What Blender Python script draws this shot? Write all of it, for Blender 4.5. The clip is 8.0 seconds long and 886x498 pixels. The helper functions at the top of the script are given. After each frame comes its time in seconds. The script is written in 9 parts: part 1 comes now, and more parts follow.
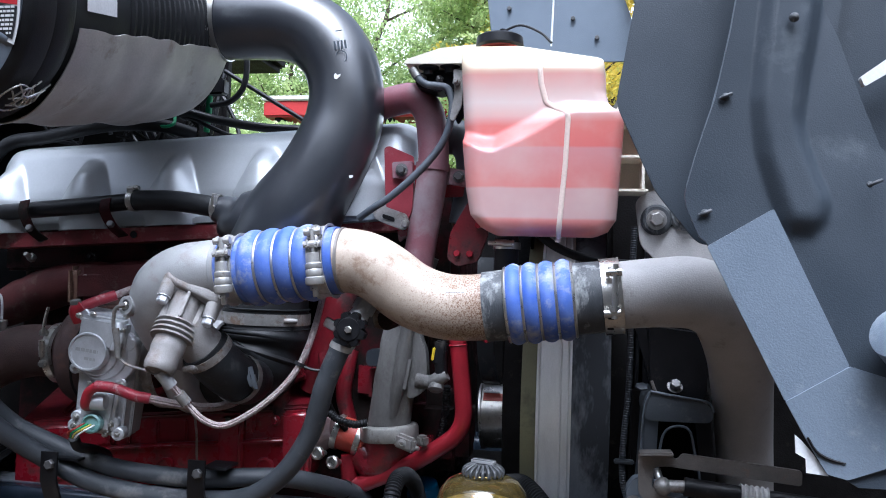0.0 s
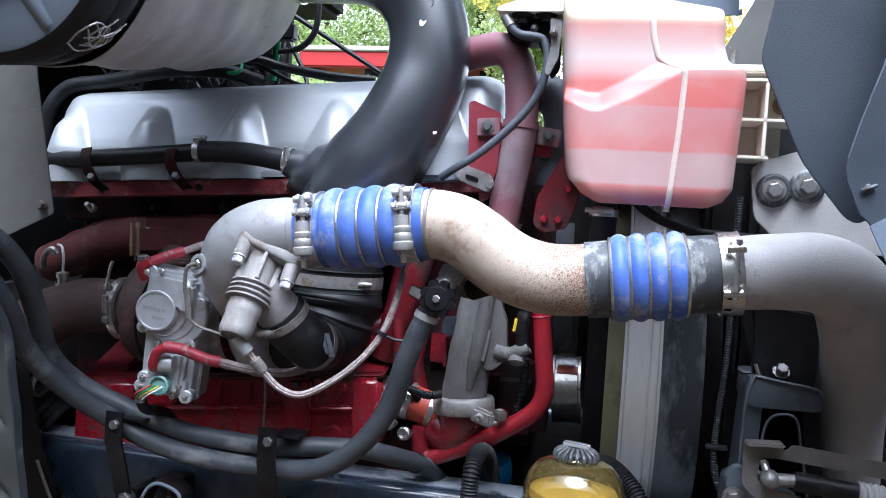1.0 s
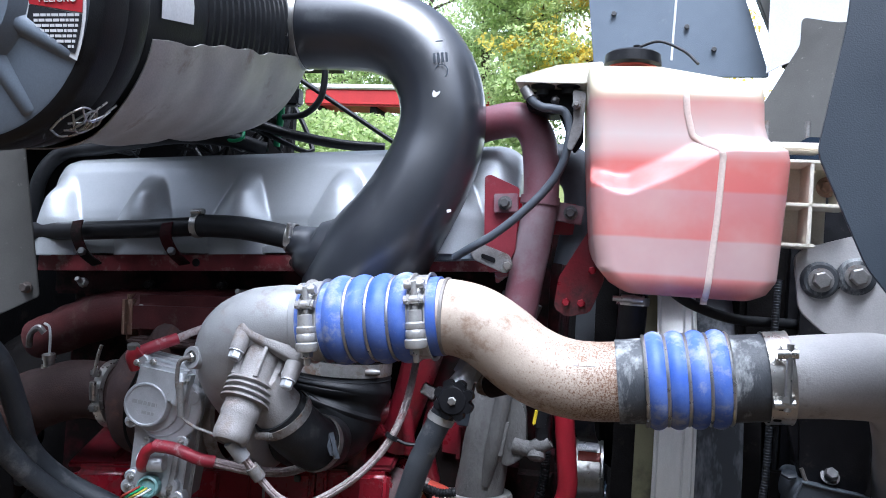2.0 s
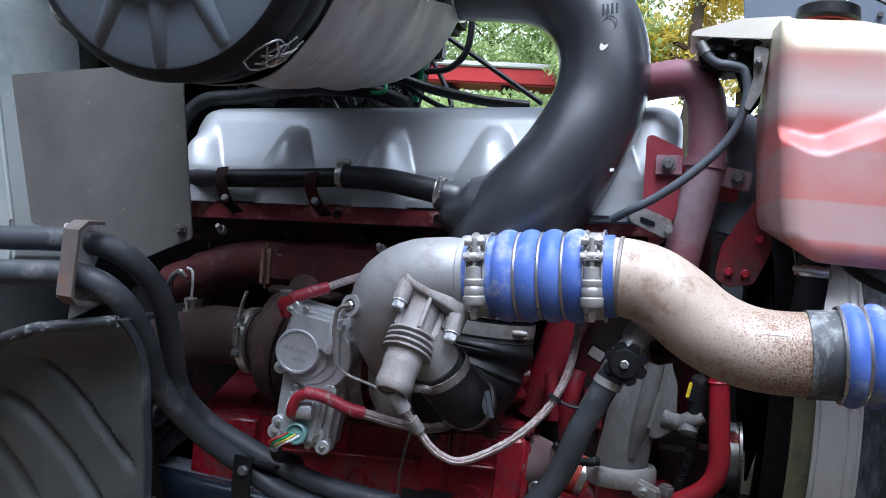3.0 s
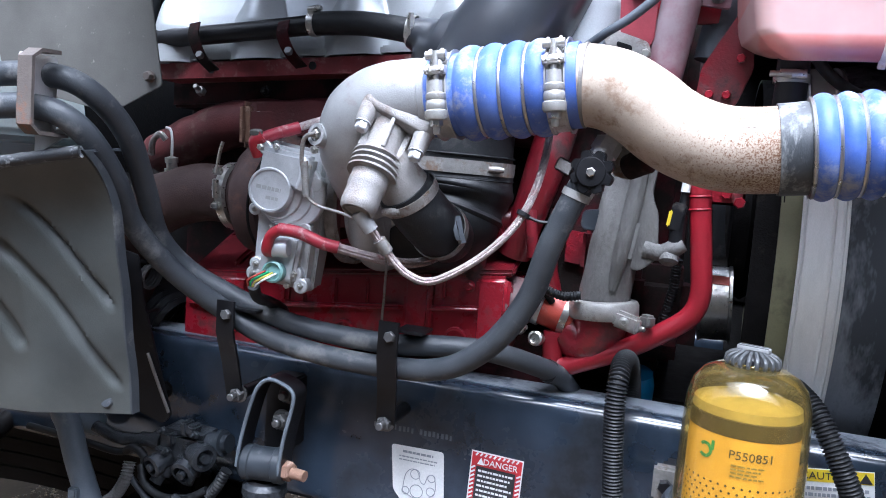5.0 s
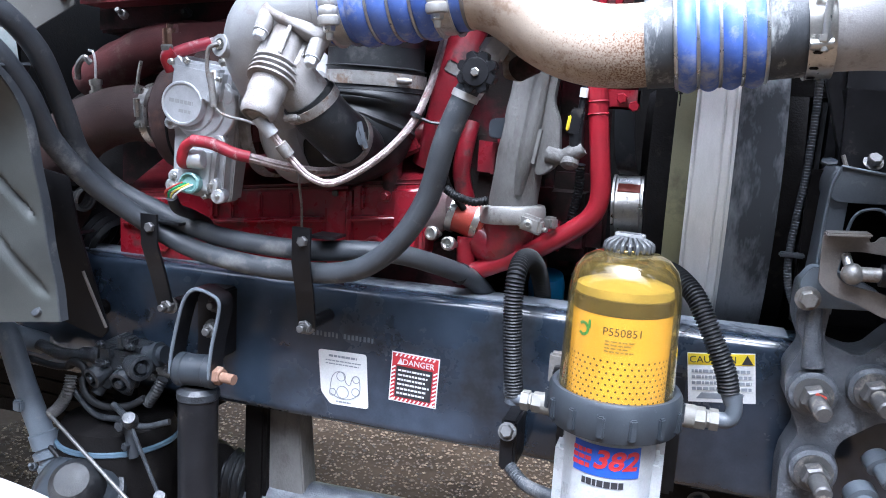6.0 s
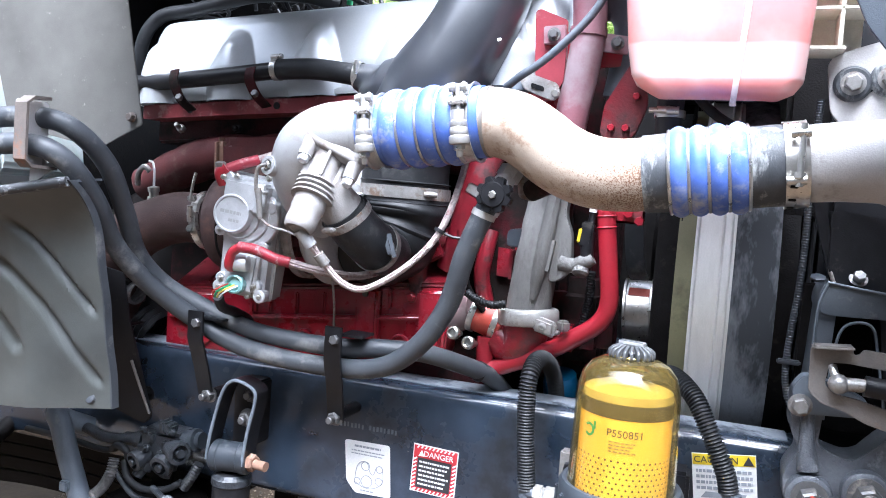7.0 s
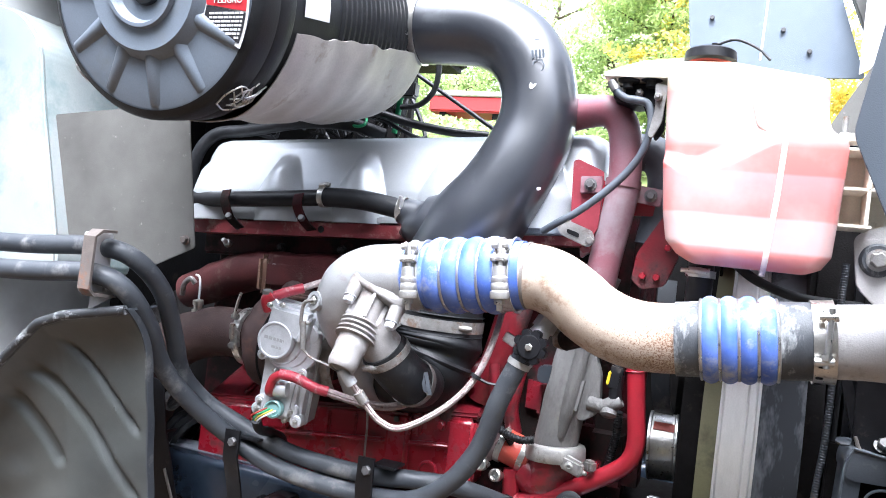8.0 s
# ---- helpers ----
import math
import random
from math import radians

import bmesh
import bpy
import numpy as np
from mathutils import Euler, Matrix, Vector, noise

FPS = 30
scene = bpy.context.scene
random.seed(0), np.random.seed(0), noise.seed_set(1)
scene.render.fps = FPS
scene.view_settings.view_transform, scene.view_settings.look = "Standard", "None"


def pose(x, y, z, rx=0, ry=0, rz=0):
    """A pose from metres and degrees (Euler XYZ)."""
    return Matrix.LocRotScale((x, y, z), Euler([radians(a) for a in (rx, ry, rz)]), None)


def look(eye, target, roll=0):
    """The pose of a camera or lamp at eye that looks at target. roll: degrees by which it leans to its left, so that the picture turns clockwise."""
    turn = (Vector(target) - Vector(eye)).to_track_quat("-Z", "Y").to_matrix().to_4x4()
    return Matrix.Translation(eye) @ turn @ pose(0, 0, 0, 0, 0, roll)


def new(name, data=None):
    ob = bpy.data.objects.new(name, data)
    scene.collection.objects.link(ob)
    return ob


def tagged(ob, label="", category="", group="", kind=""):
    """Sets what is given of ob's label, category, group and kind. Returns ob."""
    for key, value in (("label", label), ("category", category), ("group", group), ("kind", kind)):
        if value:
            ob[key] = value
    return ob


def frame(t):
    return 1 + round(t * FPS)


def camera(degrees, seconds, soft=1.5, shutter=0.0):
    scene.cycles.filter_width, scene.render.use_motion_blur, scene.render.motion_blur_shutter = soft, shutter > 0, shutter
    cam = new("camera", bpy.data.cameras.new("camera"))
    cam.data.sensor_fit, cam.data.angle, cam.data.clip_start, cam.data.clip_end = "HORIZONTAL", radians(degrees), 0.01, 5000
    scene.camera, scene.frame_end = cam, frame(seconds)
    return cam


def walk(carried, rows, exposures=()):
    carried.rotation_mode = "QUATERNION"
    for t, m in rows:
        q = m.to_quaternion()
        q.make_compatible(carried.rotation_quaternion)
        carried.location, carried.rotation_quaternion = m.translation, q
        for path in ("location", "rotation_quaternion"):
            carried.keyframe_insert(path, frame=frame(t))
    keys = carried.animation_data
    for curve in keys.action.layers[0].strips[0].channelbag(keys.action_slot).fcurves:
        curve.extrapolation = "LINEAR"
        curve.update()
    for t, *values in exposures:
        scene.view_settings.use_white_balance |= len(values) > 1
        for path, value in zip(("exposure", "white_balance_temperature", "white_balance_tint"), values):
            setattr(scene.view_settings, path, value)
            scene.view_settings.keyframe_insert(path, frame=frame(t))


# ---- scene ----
cam = camera(60.0, 8.0, soft=1.0)
PATH = [
    (0, (0.253, -0.029, 1.518), (-0.1, 1.939, 1.586), 1.8),
    (0.5, (0.143, -0.002, 1.524), (-0.244, 1.96, 1.496), 4.9),
    (1, (0.135, 0.044, 1.53), (-0.284, 1.999, 1.479), 3.7),
    (1.2, (0.134, 0.072, 1.545), (-0.27, 2.03, 1.504), 3.8),
    (2.3, (0.052, 0.138, 1.618), (-0.413, 2.082, 1.668), 3.9),
    (2.5, (0.015, 0.133, 1.598), (-0.484, 2.069, 1.641), 4.4),
    (3, (-0.057, 0.135, 1.563), (-0.642, 2.047, 1.532), 6.6),
    (3.5, (-0.039, 0.152, 1.532), (-0.67, 2.05, 1.485), 7.0),
    (4, (-0.027, 0.156, 1.49), (-0.636, 2.059, 1.388), 6.7),
    (4.2, (-0.024, 0.162, 1.472), (-0.637, 2.061, 1.349), 5.9),
    (5.3, (0.079, 0.173, 1.4), (-0.548, 2.057, 1.156), 4.2),
    (5.5, (0.115, 0.168, 1.388), (-0.483, 2.058, 1.119), 3.7),
    (6, (0.172, 0.148, 1.365), (-0.41, 2.032, 1.028), 3.3),
    (6.5, (0.203, 0.101, 1.383), (-0.417, 1.988, 1.142), 2.9),
    (7, (0.215, 0.048, 1.416), (-0.457, 1.927, 1.285), 4.0),
    (7.5, (0.215, 0.01, 1.496), (-0.489, 1.881, 1.427), 5.5),
    (8, (0.187, -0.019, 1.544), (-0.539, 1.844, 1.576), 6.7),
]
EXPOSURES = [(0.0, 0.12, 5250, 10), (1.0, 0.42, 5250, 10), (2.5, 0.02, 5250, 10), (3.2, -0.15, 5250, 10), (4.2, 0.41, 5250, 10), (5.5, 1.17, 5230, 10), (6.2, 1.45, 5280, 10), (7.0, 1.69, 5400, 10), (8.0, 1.52, 5620, 10)]
walk(cam, [(t, look(eye, target, roll)) for t, eye, target, roll in PATH], EXPOSURES)

# ---- world, sun, exposure ----
world = bpy.data.worlds.new("overcast_sky")
scene.world = world
world.use_nodes = True
wn, wl = world.node_tree.nodes, world.node_tree.links
sky = wn.new("ShaderNodeTexSky")
sky.sky_type = "NISHITA"
sky.sun_disc = False
sky.sun_elevation = radians(68)
sky.sun_rotation = radians(170)
sky.dust_density = 10.0
sky.air_density = 0.6
soften = wn.new("ShaderNodeHueSaturation")
soften.inputs["Saturation"].default_value = 0.46
wl.new(sky.outputs[0], soften.inputs["Color"])
back = wn["Background"]
back.inputs["Strength"].default_value = 0.30
wl.new(soften.outputs[0], back.inputs["Color"])

sun = new("sun", bpy.data.lights.new("sun", "SUN"))
sun.data.energy = 2.4
sun.data.angle = radians(40)
sun.data.color = (1.0, 0.97, 0.93)
sun.matrix_world = look((0.6, -2.0, 8.0), (0.0, 1.3, 1.3))

# ---- mesh helpers ----
UP = Vector((0, 0, 1))


def thing(name, label, category, at=(0, 0, 0), group="", kind=""):
    ob = new(name)
    ob.empty_display_size = 0.05
    ob.location = at
    return tagged(ob, label, category, group, kind)


def finish(bm, name, material, sharp=38):
    bmesh.ops.recalc_face_normals(bm, faces=bm.faces)
    me = bpy.data.meshes.new(name)
    bm.to_mesh(me)
    bm.free()
    me.polygons.foreach_set("use_smooth", [True] * len(me.polygons))
    me.set_sharp_from_angle(angle=radians(sharp))
    if material:
        me.materials.append(material)
    return me


def hang(ob, parent):
    ob.parent = parent
    if parent.data is None:
        ob.matrix_parent_inverse = Matrix.Translation(parent.location).inverted()
    return ob


def part(name, bm, material, parent, label="", sharp=38):
    ob = hang(new(name, finish(bm, name, material, sharp)), parent)
    return tagged(ob, label)


def solo(name, bm, material, label, category, group="", kind="", sharp=38):
    return tagged(new(name, finish(bm, name, material, sharp)), label, category, group, kind)


def put(name, me, m, parent, label=""):
    ob = hang(new(name, me), parent)
    ob.matrix_basis = m
    return tagged(ob, label)


def along(p, d, spin=0.0):
    """A pose at p whose z axis points along d."""
    q = Vector(d).normalized().to_track_quat("Z", "Y")
    return Matrix.Translation(p) @ q.to_matrix().to_4x4() @ Matrix.Rotation(spin, 4, "Z")


def smooth_line(pts, n=8):
    """Catmull-Rom through the points; each may carry a radius as fourth number."""
    p = [np.array(q, float) for q in pts]
    p = [2 * p[0] - p[1]] + p + [2 * p[-1] - p[-2]]
    out = []
    for i in range(1, len(p) - 2):
        a, b, c, d = p[i - 1:i + 3]
        for k in range(n):
            t = k / n
            out.append(0.5 * (2 * b + (c - a) * t + (2 * a - 5 * b + 4 * c - d) * t * t + (3 * b - a - 3 * c + d) * t ** 3))
    out.append(p[-2])
    return out


def sweep(bm, line, radius, seg=16, caps=True, flat=1.0, wave=None):
    """A round tube along a dense line; radius: a number, or a list, one a point."""
    pts = [Vector(q[:3]) for q in line]
    rad = [float(r) for r in radius] if hasattr(radius, "__len__") else [radius] * len(pts)
    t = (pts[1] - pts[0]).normalized()
    u = t.cross(UP if abs(t.z) < 0.9 else Vector((0, 1, 0))).normalized()
    rings = []
    for i, p in enumerate(pts):
        t2 = (pts[min(i + 1, len(pts) - 1)] - pts[max(i - 1, 0)]).normalized()
        u = (u - t2 * u.dot(t2)).normalized()
        v = t2.cross(u)
        ring = []
        for k in range(seg):
            a = 2 * math.pi * k / seg
            ring.append(bm.verts.new(p + rad[i] * (u * math.cos(a) + v * (math.sin(a) * flat))))
        rings.append(ring)
    for a, b in zip(rings, rings[1:]):
        for k in range(seg):
            bm.faces.new((a[k], a[(k + 1) % seg], b[(k + 1) % seg], b[k]))
    if caps:
        bm.faces.new(list(reversed(rings[0])))
        bm.faces.new(rings[-1])
    return bm


def tube(pts, radius=None, seg=16, n=8, caps=True, flat=1.0):
    line = smooth_line(pts, n)
    rad = radius if radius is not None else [q[3] for q in line]
    return sweep(bmesh.new(), line, rad, seg, caps, flat)


def ribbed(pts, radius, depth=0.1, pitch=0.006, seg=14):
    """A corrugated hose."""
    line = smooth_line(pts, 40)
    pts2, s = [], 0.0
    length = sum(np.linalg.norm(b[:3] - a[:3]) for a, b in zip(line, line[1:]))
    count = int(length / pitch) * 4
    acc = np.concatenate([[0], np.cumsum([np.linalg.norm(b[:3] - a[:3]) for a, b in zip(line, line[1:])])])
    arr = np.array([q[:3] for q in line])
    rad = []
    for i in range(count + 1):
        s = length * i / count
        pts2.append([np.interp(s, acc, arr[:, k]) for k in range(3)])
        rad.append(radius * (1 - depth * (0, 0.2, 1, 1)[i % 4]))
    return sweep(bmesh.new(), pts2, rad, seg)


def lathe(profile, p=(0, 0, 0), d=(0, 0, 1), seg=32, bm=None, arc=(0.0, 360.0), spin=0.0):
    """Turns (radius, height) pairs round the axis d through p."""
    bm = bm or bmesh.new()
    m = along(p, d, spin)
    full = arc[1] - arc[0] >= 360
    steps = seg if full else seg + 1
    rings = []
    for r, h in profile:
        ring = []
        for k in range(steps):
            a = radians(arc[0] + (arc[1] - arc[0]) * k / seg)
            ring.append(bm.verts.new(m @ Vector((r * math.cos(a), r * math.sin(a), h))))
        rings.append(ring)
    for a, b in zip(rings, rings[1:]):
        for k in range(steps if full else steps - 1):
            bm.faces.new((a[k], a[(k + 1) % steps], b[(k + 1) % steps], b[k]))
    bmesh.ops.remove_doubles(bm, verts=bm.verts, dist=1e-6)
    return bm


def box(c, size, bevel=0.0, rot=(0, 0, 0), bm=None, segments=2):
    bm2 = bmesh.new()
    bmesh.ops.create_cube(bm2, size=1.0)
    bmesh.ops.scale(bm2, vec=size, verts=bm2.verts)
    if bevel:
        bmesh.ops.bevel(bm2, geom=list(bm2.edges), offset=bevel, segments=segments, affect="EDGES", clamp_overlap=True)
    bmesh.ops.transform(bm2, matrix=pose(*c, *rot), verts=bm2.verts)
    return join(bm, bm2) if bm else bm2


def join(a, b):
    me = bpy.data.meshes.new("join")
    b.to_mesh(me)
    b.free()
    a.from_mesh(me)
    bpy.data.meshes.remove(me)
    return a


def slab(poly, depth, m=None, bevel=0.0, segments=2):
    """A plate with the outline poly (x, z), from y=0 to y=depth, placed by m."""
    bm = bmesh.new()
    a = [bm.verts.new((x, 0, z)) for x, z in poly]
    b = [bm.verts.new((x, depth, z)) for x, z in poly]
    bm.faces.new(a)
    bm.faces.new(list(reversed(b)))
    for i in range(len(poly)):
        j = (i + 1) % len(poly)
        bm.faces.new((a[j], a[i], b[i], b[j]))
    bmesh.ops.recalc_face_normals(bm, faces=bm.faces)
    if bevel:
        bmesh.ops.bevel(bm, geom=list(bm.edges), offset=bevel, segments=segments, affect="EDGES", clamp_overlap=True)
    if m:
        bmesh.ops.transform(bm, matrix=m, verts=bm.verts)
    return bm


def rounded(poly, r, n=4):
    """Rounds the corners of an outline."""
    out = []
    for i, p in enumerate(poly):
        p = np.array(p, float)
        a, b = np.array(poly[i - 1], float), np.array(poly[(i + 1) % len(poly)], float)
        ra = min(r, np.linalg.norm(a - p) * 0.45)
        rb = min(r, np.linalg.norm(b - p) * 0.45)
        s, e = p + (a - p) / np.linalg.norm(a - p) * ra, p + (b - p) / np.linalg.norm(b - p) * rb
        for k in range(n + 1):
            t = k / n
            out.append(tuple((1 - t) ** 2 * s + 2 * t * (1 - t) * p + t * t * e))
    return out


def lumpy(bm, amount, scale, seed=0.0):
    """Uneven as sand-cast metal."""
    for v in bm.verts:
        q = v.co * scale + Vector((seed, seed * 1.7, -seed))
        v.co += Vector((noise.noise(q), noise.noise(q + Vector((9, 0, 0))), noise.noise(q + Vector((0, 9, 0))))) * amount
    return bm


def sheet(f, nu, nv, bm=None):
    """A grid of points f(u, v), u and v from 0 to 1."""
    bm = bm or bmesh.new()
    g = [[bm.verts.new(f(i / nu, j / nv)) for j in range(nv + 1)] for i in range(nu + 1)]
    for i in range(nu):
        for j in range(nv):
            bm.faces.new((g[i][j], g[i + 1][j], g[i + 1][j + 1], g[i][j + 1]))
    return bm


def thicken(bm, t):
    bmesh.ops.recalc_face_normals(bm, faces=bm.faces)
    bmesh.ops.solidify(bm, geom=list(bm.faces), thickness=t)
    return bm


def hexagon(r, h, washer=0.0, stud=0.0, z0=0.0):
    """A hex head with a chamfer, a washer below it and a stud above it."""
    bm = bmesh.new()
    if washer:
        lathe([(0, z0), (washer, z0), (washer, z0 + 0.0016), (r * 0.9, z0 + 0.002)], seg=18, bm=bm)
        z0 += 0.0018
    lathe([(r, z0), (r, z0 + h * 0.82), (r * 0.82, z0 + h), (0, z0 + h)], seg=6, bm=bm)
    if stud:
        lathe([(r * 0.55, z0 + h), (r * 0.55, z0 + h + stud), (r * 0.42, z0 + h + stud + 0.002), (0, z0 + h + stud + 0.002)], seg=12, bm=bm)
    return bm


BOLTS = {}


def bolt(p, d, r, parent, material, h=None, washer=0.0, stud=0.0, name="bolt", spin=0.3):
    key = (round(r, 4), h, washer, stud, material.name)
    if key not in BOLTS:
        BOLTS[key] = finish(hexagon(r, h or r * 1.1, washer, stud), "bolt", material, 30)
    return put(name, BOLTS[key], along(p, d, spin), parent)


def band_clamp(p, d, r, width, parent, band, dark, screw=None, screw_dir=None):
    """A worm-drive band: a ring and its screw housing."""
    c = part("clamp_band", lathe([(r, -width / 2), (r + 0.0014, -width / 2), (r + 0.0016, 0), (r + 0.0014, width / 2), (r, width / 2)], p, d, 36), band, parent)
    if screw is not None:
        s = Vector(screw)
        sd = Vector(screw_dir).normalized()
        bm = lathe([(0, -0.011), (0.0055, -0.011), (0.006, 0.006), (0.006, 0.009), (0.0045, 0.009), (0.0045, 0.014), (0, 0.014)], s, sd, 12)
        part("clamp_screw", bm, band, parent)
    return c


def strip(line, width, thick, side):
    """A flat strap along a line; side: the direction across it."""
    bm = bmesh.new()
    s = Vector(side).normalized() * width / 2
    pts = [Vector(q[:3]) for q in line]
    rows = []
    for i, p in enumerate(pts):
        t = (pts[min(i + 1, len(pts) - 1)] - pts[max(i - 1, 0)]).normalized()
        nrm = t.cross(s).normalized() * thick / 2
        rows.append([bm.verts.new(p + a) for a in (s + nrm, -s + nrm, -s - nrm, s - nrm)])
    for a, b in zip(rows, rows[1:]):
        for k in range(4):
            bm.faces.new((a[k], a[(k + 1) % 4], b[(k + 1) % 4], b[k]))
    bm.faces.new(rows[0])
    bm.faces.new(list(reversed(rows[-1])))
    return bm


def lettering(text, size, m, parent, material, name="lettering", align="CENTER", squeeze=1.0, raise_by=0.0004, bold=0.0):
    """Raised letters in the built-in font; m: x to the right, y up, z out of the surface."""
    cu = bpy.data.curves.new(name, "FONT")
    cu.offset = bold
    cu.body, cu.size, cu.align_x, cu.align_y, cu.extrude, cu.resolution_u = text, size, align, "CENTER", raise_by, 3
    ob = new(name, cu)
    me = bpy.data.meshes.new_from_object(ob.evaluated_get(bpy.context.evaluated_depsgraph_get()))
    bpy.data.objects.remove(ob)
    me.transform(m @ Matrix.Diagonal((squeeze, 1, 1, 1)))
    me.materials.append(material)
    return hang(new(name, me), parent)


def bars(rows, m, parent, material, name="print_bar", lift=0.0006):
    """Unreadable print: rows of (x0, x1, y, height) in the plane of m."""
    bm = bmesh.new()
    for x0, x1, y, h in rows:
        x = x0
        while x < x1 - 0.001:
            w = min(random.uniform(0.003, 0.009), x1 - x)
            box((x + w / 2, y, lift), (w, h, 0.0004), bm=bm)
            x += w + 0.0014
    bmesh.ops.transform(bm, matrix=m, verts=bm.verts)
    return tagged(part(name, bm, material, parent), kind="stuff")

# ---- materials ----
def material(name, c1, c2=None, rough=0.5, metal=0.0, scale=30.0, bump=0.15, grain=400.0, dirt=None, dirt_at=0.6, dirt_scale=9.0,
             coat=0.0, rough_var=0.12, spec=0.5, fine=0.06, stretch=(1, 1, 1), subsurface=0.0, transmission=0.0):
    """A surface with colour variation at two scales, patches of dirt, uneven gloss and fine relief."""
    mt = bpy.data.materials.new(name)
    mt.use_nodes = True
    n, l = mt.node_tree.nodes, mt.node_tree.links
    b = n["Principled BSDF"]
    tc = n.new("ShaderNodeTexCoord")
    mp = n.new("ShaderNodeMapping")
    mp.inputs["Scale"].default_value = stretch
    l.new(tc.outputs["Object"], mp.inputs[0])

    def cloud(s, detail=4.0, rough_=0.6):
        t = n.new("ShaderNodeTexNoise")
        t.inputs["Scale"].default_value, t.inputs["Detail"].default_value, t.inputs["Roughness"].default_value = s, detail, rough_
        l.new(mp.outputs[0], t.inputs["Vector"])
        return t

    def ramp(src, lo, hi):
        r = n.new("ShaderNodeMapRange")
        r.inputs[1].default_value, r.inputs[2].default_value = lo, hi
        l.new(src, r.inputs[0])
        return r.outputs[0]

    def mix(fac, a, b2):
        m = n.new("ShaderNodeMix")
        m.data_type = "RGBA"
        for sock, val in ((m.inputs[0], fac), (m.inputs[6], a), (m.inputs[7], b2)):
            if isinstance(val, tuple):
                sock.default_value = (*val, 1) if len(val) == 3 else val
            elif isinstance(val, float):
                sock.default_value = val
            else:
                l.new(val, sock)
        return m.outputs[2]

    big, small = cloud(scale), cloud(grain, 2.0)
    c2 = c2 or tuple(x * 0.75 for x in c1)
    col = mix(ramp(big.outputs[0], 0.3, 0.7), c1, c2)
    g = mix(ramp(small.outputs[0], 0.3, 0.7), tuple(1 - fine for _ in range(3)), tuple(1 + fine for _ in range(3)))
    mul = n.new("ShaderNodeMix")
    mul.data_type, mul.blend_type = "RGBA", "MULTIPLY"
    mul.inputs[0].default_value = 1.0
    l.new(col, mul.inputs[6])
    l.new(g, mul.inputs[7])
    col = mul.outputs[2]
    r0 = ramp(big.outputs[0], 0.2, 0.8)
    rr = n.new("ShaderNodeMapRange")
    l.new(r0, rr.inputs[0])
    rr.inputs[3].default_value, rr.inputs[4].default_value = max(rough - rough_var, 0.03), min(rough + rough_var, 1.0)
    rough_out = rr.outputs[0]
    if dirt:
        spots = cloud(dirt_scale, 6.0, 0.7)
        mask = ramp(spots.outputs[0], dirt_at - 0.06, dirt_at + 0.06)
        col = mix(mask, col, dirt)
        rm = n.new("ShaderNodeMix")
        l.new(mask, rm.inputs[0])
        l.new(rough_out, rm.inputs[2])
        rm.inputs[3].default_value = 0.85
        rough_out = rm.outputs[0]
        if metal:
            mm = n.new("ShaderNodeMapRange")
            l.new(mask, mm.inputs[0])
            mm.inputs[3].default_value, mm.inputs[4].default_value = metal, metal * 0.2
            l.new(mm.outputs[0], b.inputs["Metallic"])
    l.new(col, b.inputs["Base Color"])
    l.new(rough_out, b.inputs["Roughness"])
    if not (dirt and metal):
        b.inputs["Metallic"].default_value = metal
    b.inputs["Specular IOR Level"].default_value = spec
    b.inputs["Coat Weight"].default_value = coat
    b.inputs["Coat Roughness"].default_value = 0.15
    if subsurface:
        b.inputs["Subsurface Weight"].default_value = subsurface
        b.inputs["Subsurface Radius"].default_value = (0.02, 0.012, 0.01)
    b.inputs["Transmission Weight"].default_value = transmission
    if bump:
        bp = n.new("ShaderNodeBump")
        bp.inputs["Strength"].default_value, bp.inputs["Distance"].default_value = bump, 0.002
        add = n.new("ShaderNodeMath")
        l.new(small.outputs[0], add.inputs[0])
        l.new(big.outputs[0], add.inputs[1])
        l.new(add.outputs[0], bp.inputs["Height"])
        l.new(bp.outputs[0], b.inputs["Normal"])
    return mt


M_ALU = material("cast_aluminium", (0.40, 0.40, 0.405), (0.32, 0.32, 0.325), 0.48, 0.35, 18, 0.16, 500, (0.24, 0.22, 0.20), 0.64, 18)
M_ALU_CLEAN = material("machined_aluminium", (0.60, 0.61, 0.63), (0.46, 0.47, 0.49), 0.40, 0.5, 40, 0.25, 600, (0.27, 0.26, 0.25), 0.68, 30)
M_STEEL = material("zinc_plated_steel", (0.62, 0.60, 0.56), (0.45, 0.44, 0.42), 0.32, 0.9, 60, 0.1, 500, (0.28, 0.24, 0.20), 0.66, 60)
M_STEEL_DULL = material("dull_steel", (0.35, 0.34, 0.33), (0.22, 0.21, 0.2), 0.5, 0.7, 50, 0.2, 500, (0.16, 0.11, 0.08), 0.58, 30)
M_RUSTY = material("rusty_steel", (0.20, 0.115, 0.08), (0.27, 0.155, 0.105), 0.8, 0.1, 60, 0.5, 500, (0.40, 0.30, 0.24), 0.60, 40)
M_BLUE = material("blue_silicone", (0.050, 0.110, 0.43), (0.13, 0.20, 0.50), 0.5, 0, 26, 0.15, 700, (0.34, 0.36, 0.44), 0.58, 16, spec=0.4)
M_CUFF = material("dusty_black_rubber", (0.030, 0.034, 0.040), (0.068, 0.073, 0.080), 0.55, 0, 40, 0.25, 500, (0.30, 0.31, 0.31), 0.57, 30, stretch=(1, 1, 0.35))
M_RUBBER = material("black_rubber", (0.008, 0.0085, 0.010), (0.016, 0.017, 0.019), 0.5, 0, 30, 0.2, 500, (0.05, 0.05, 0.05), 0.66, 14, spec=0.3)
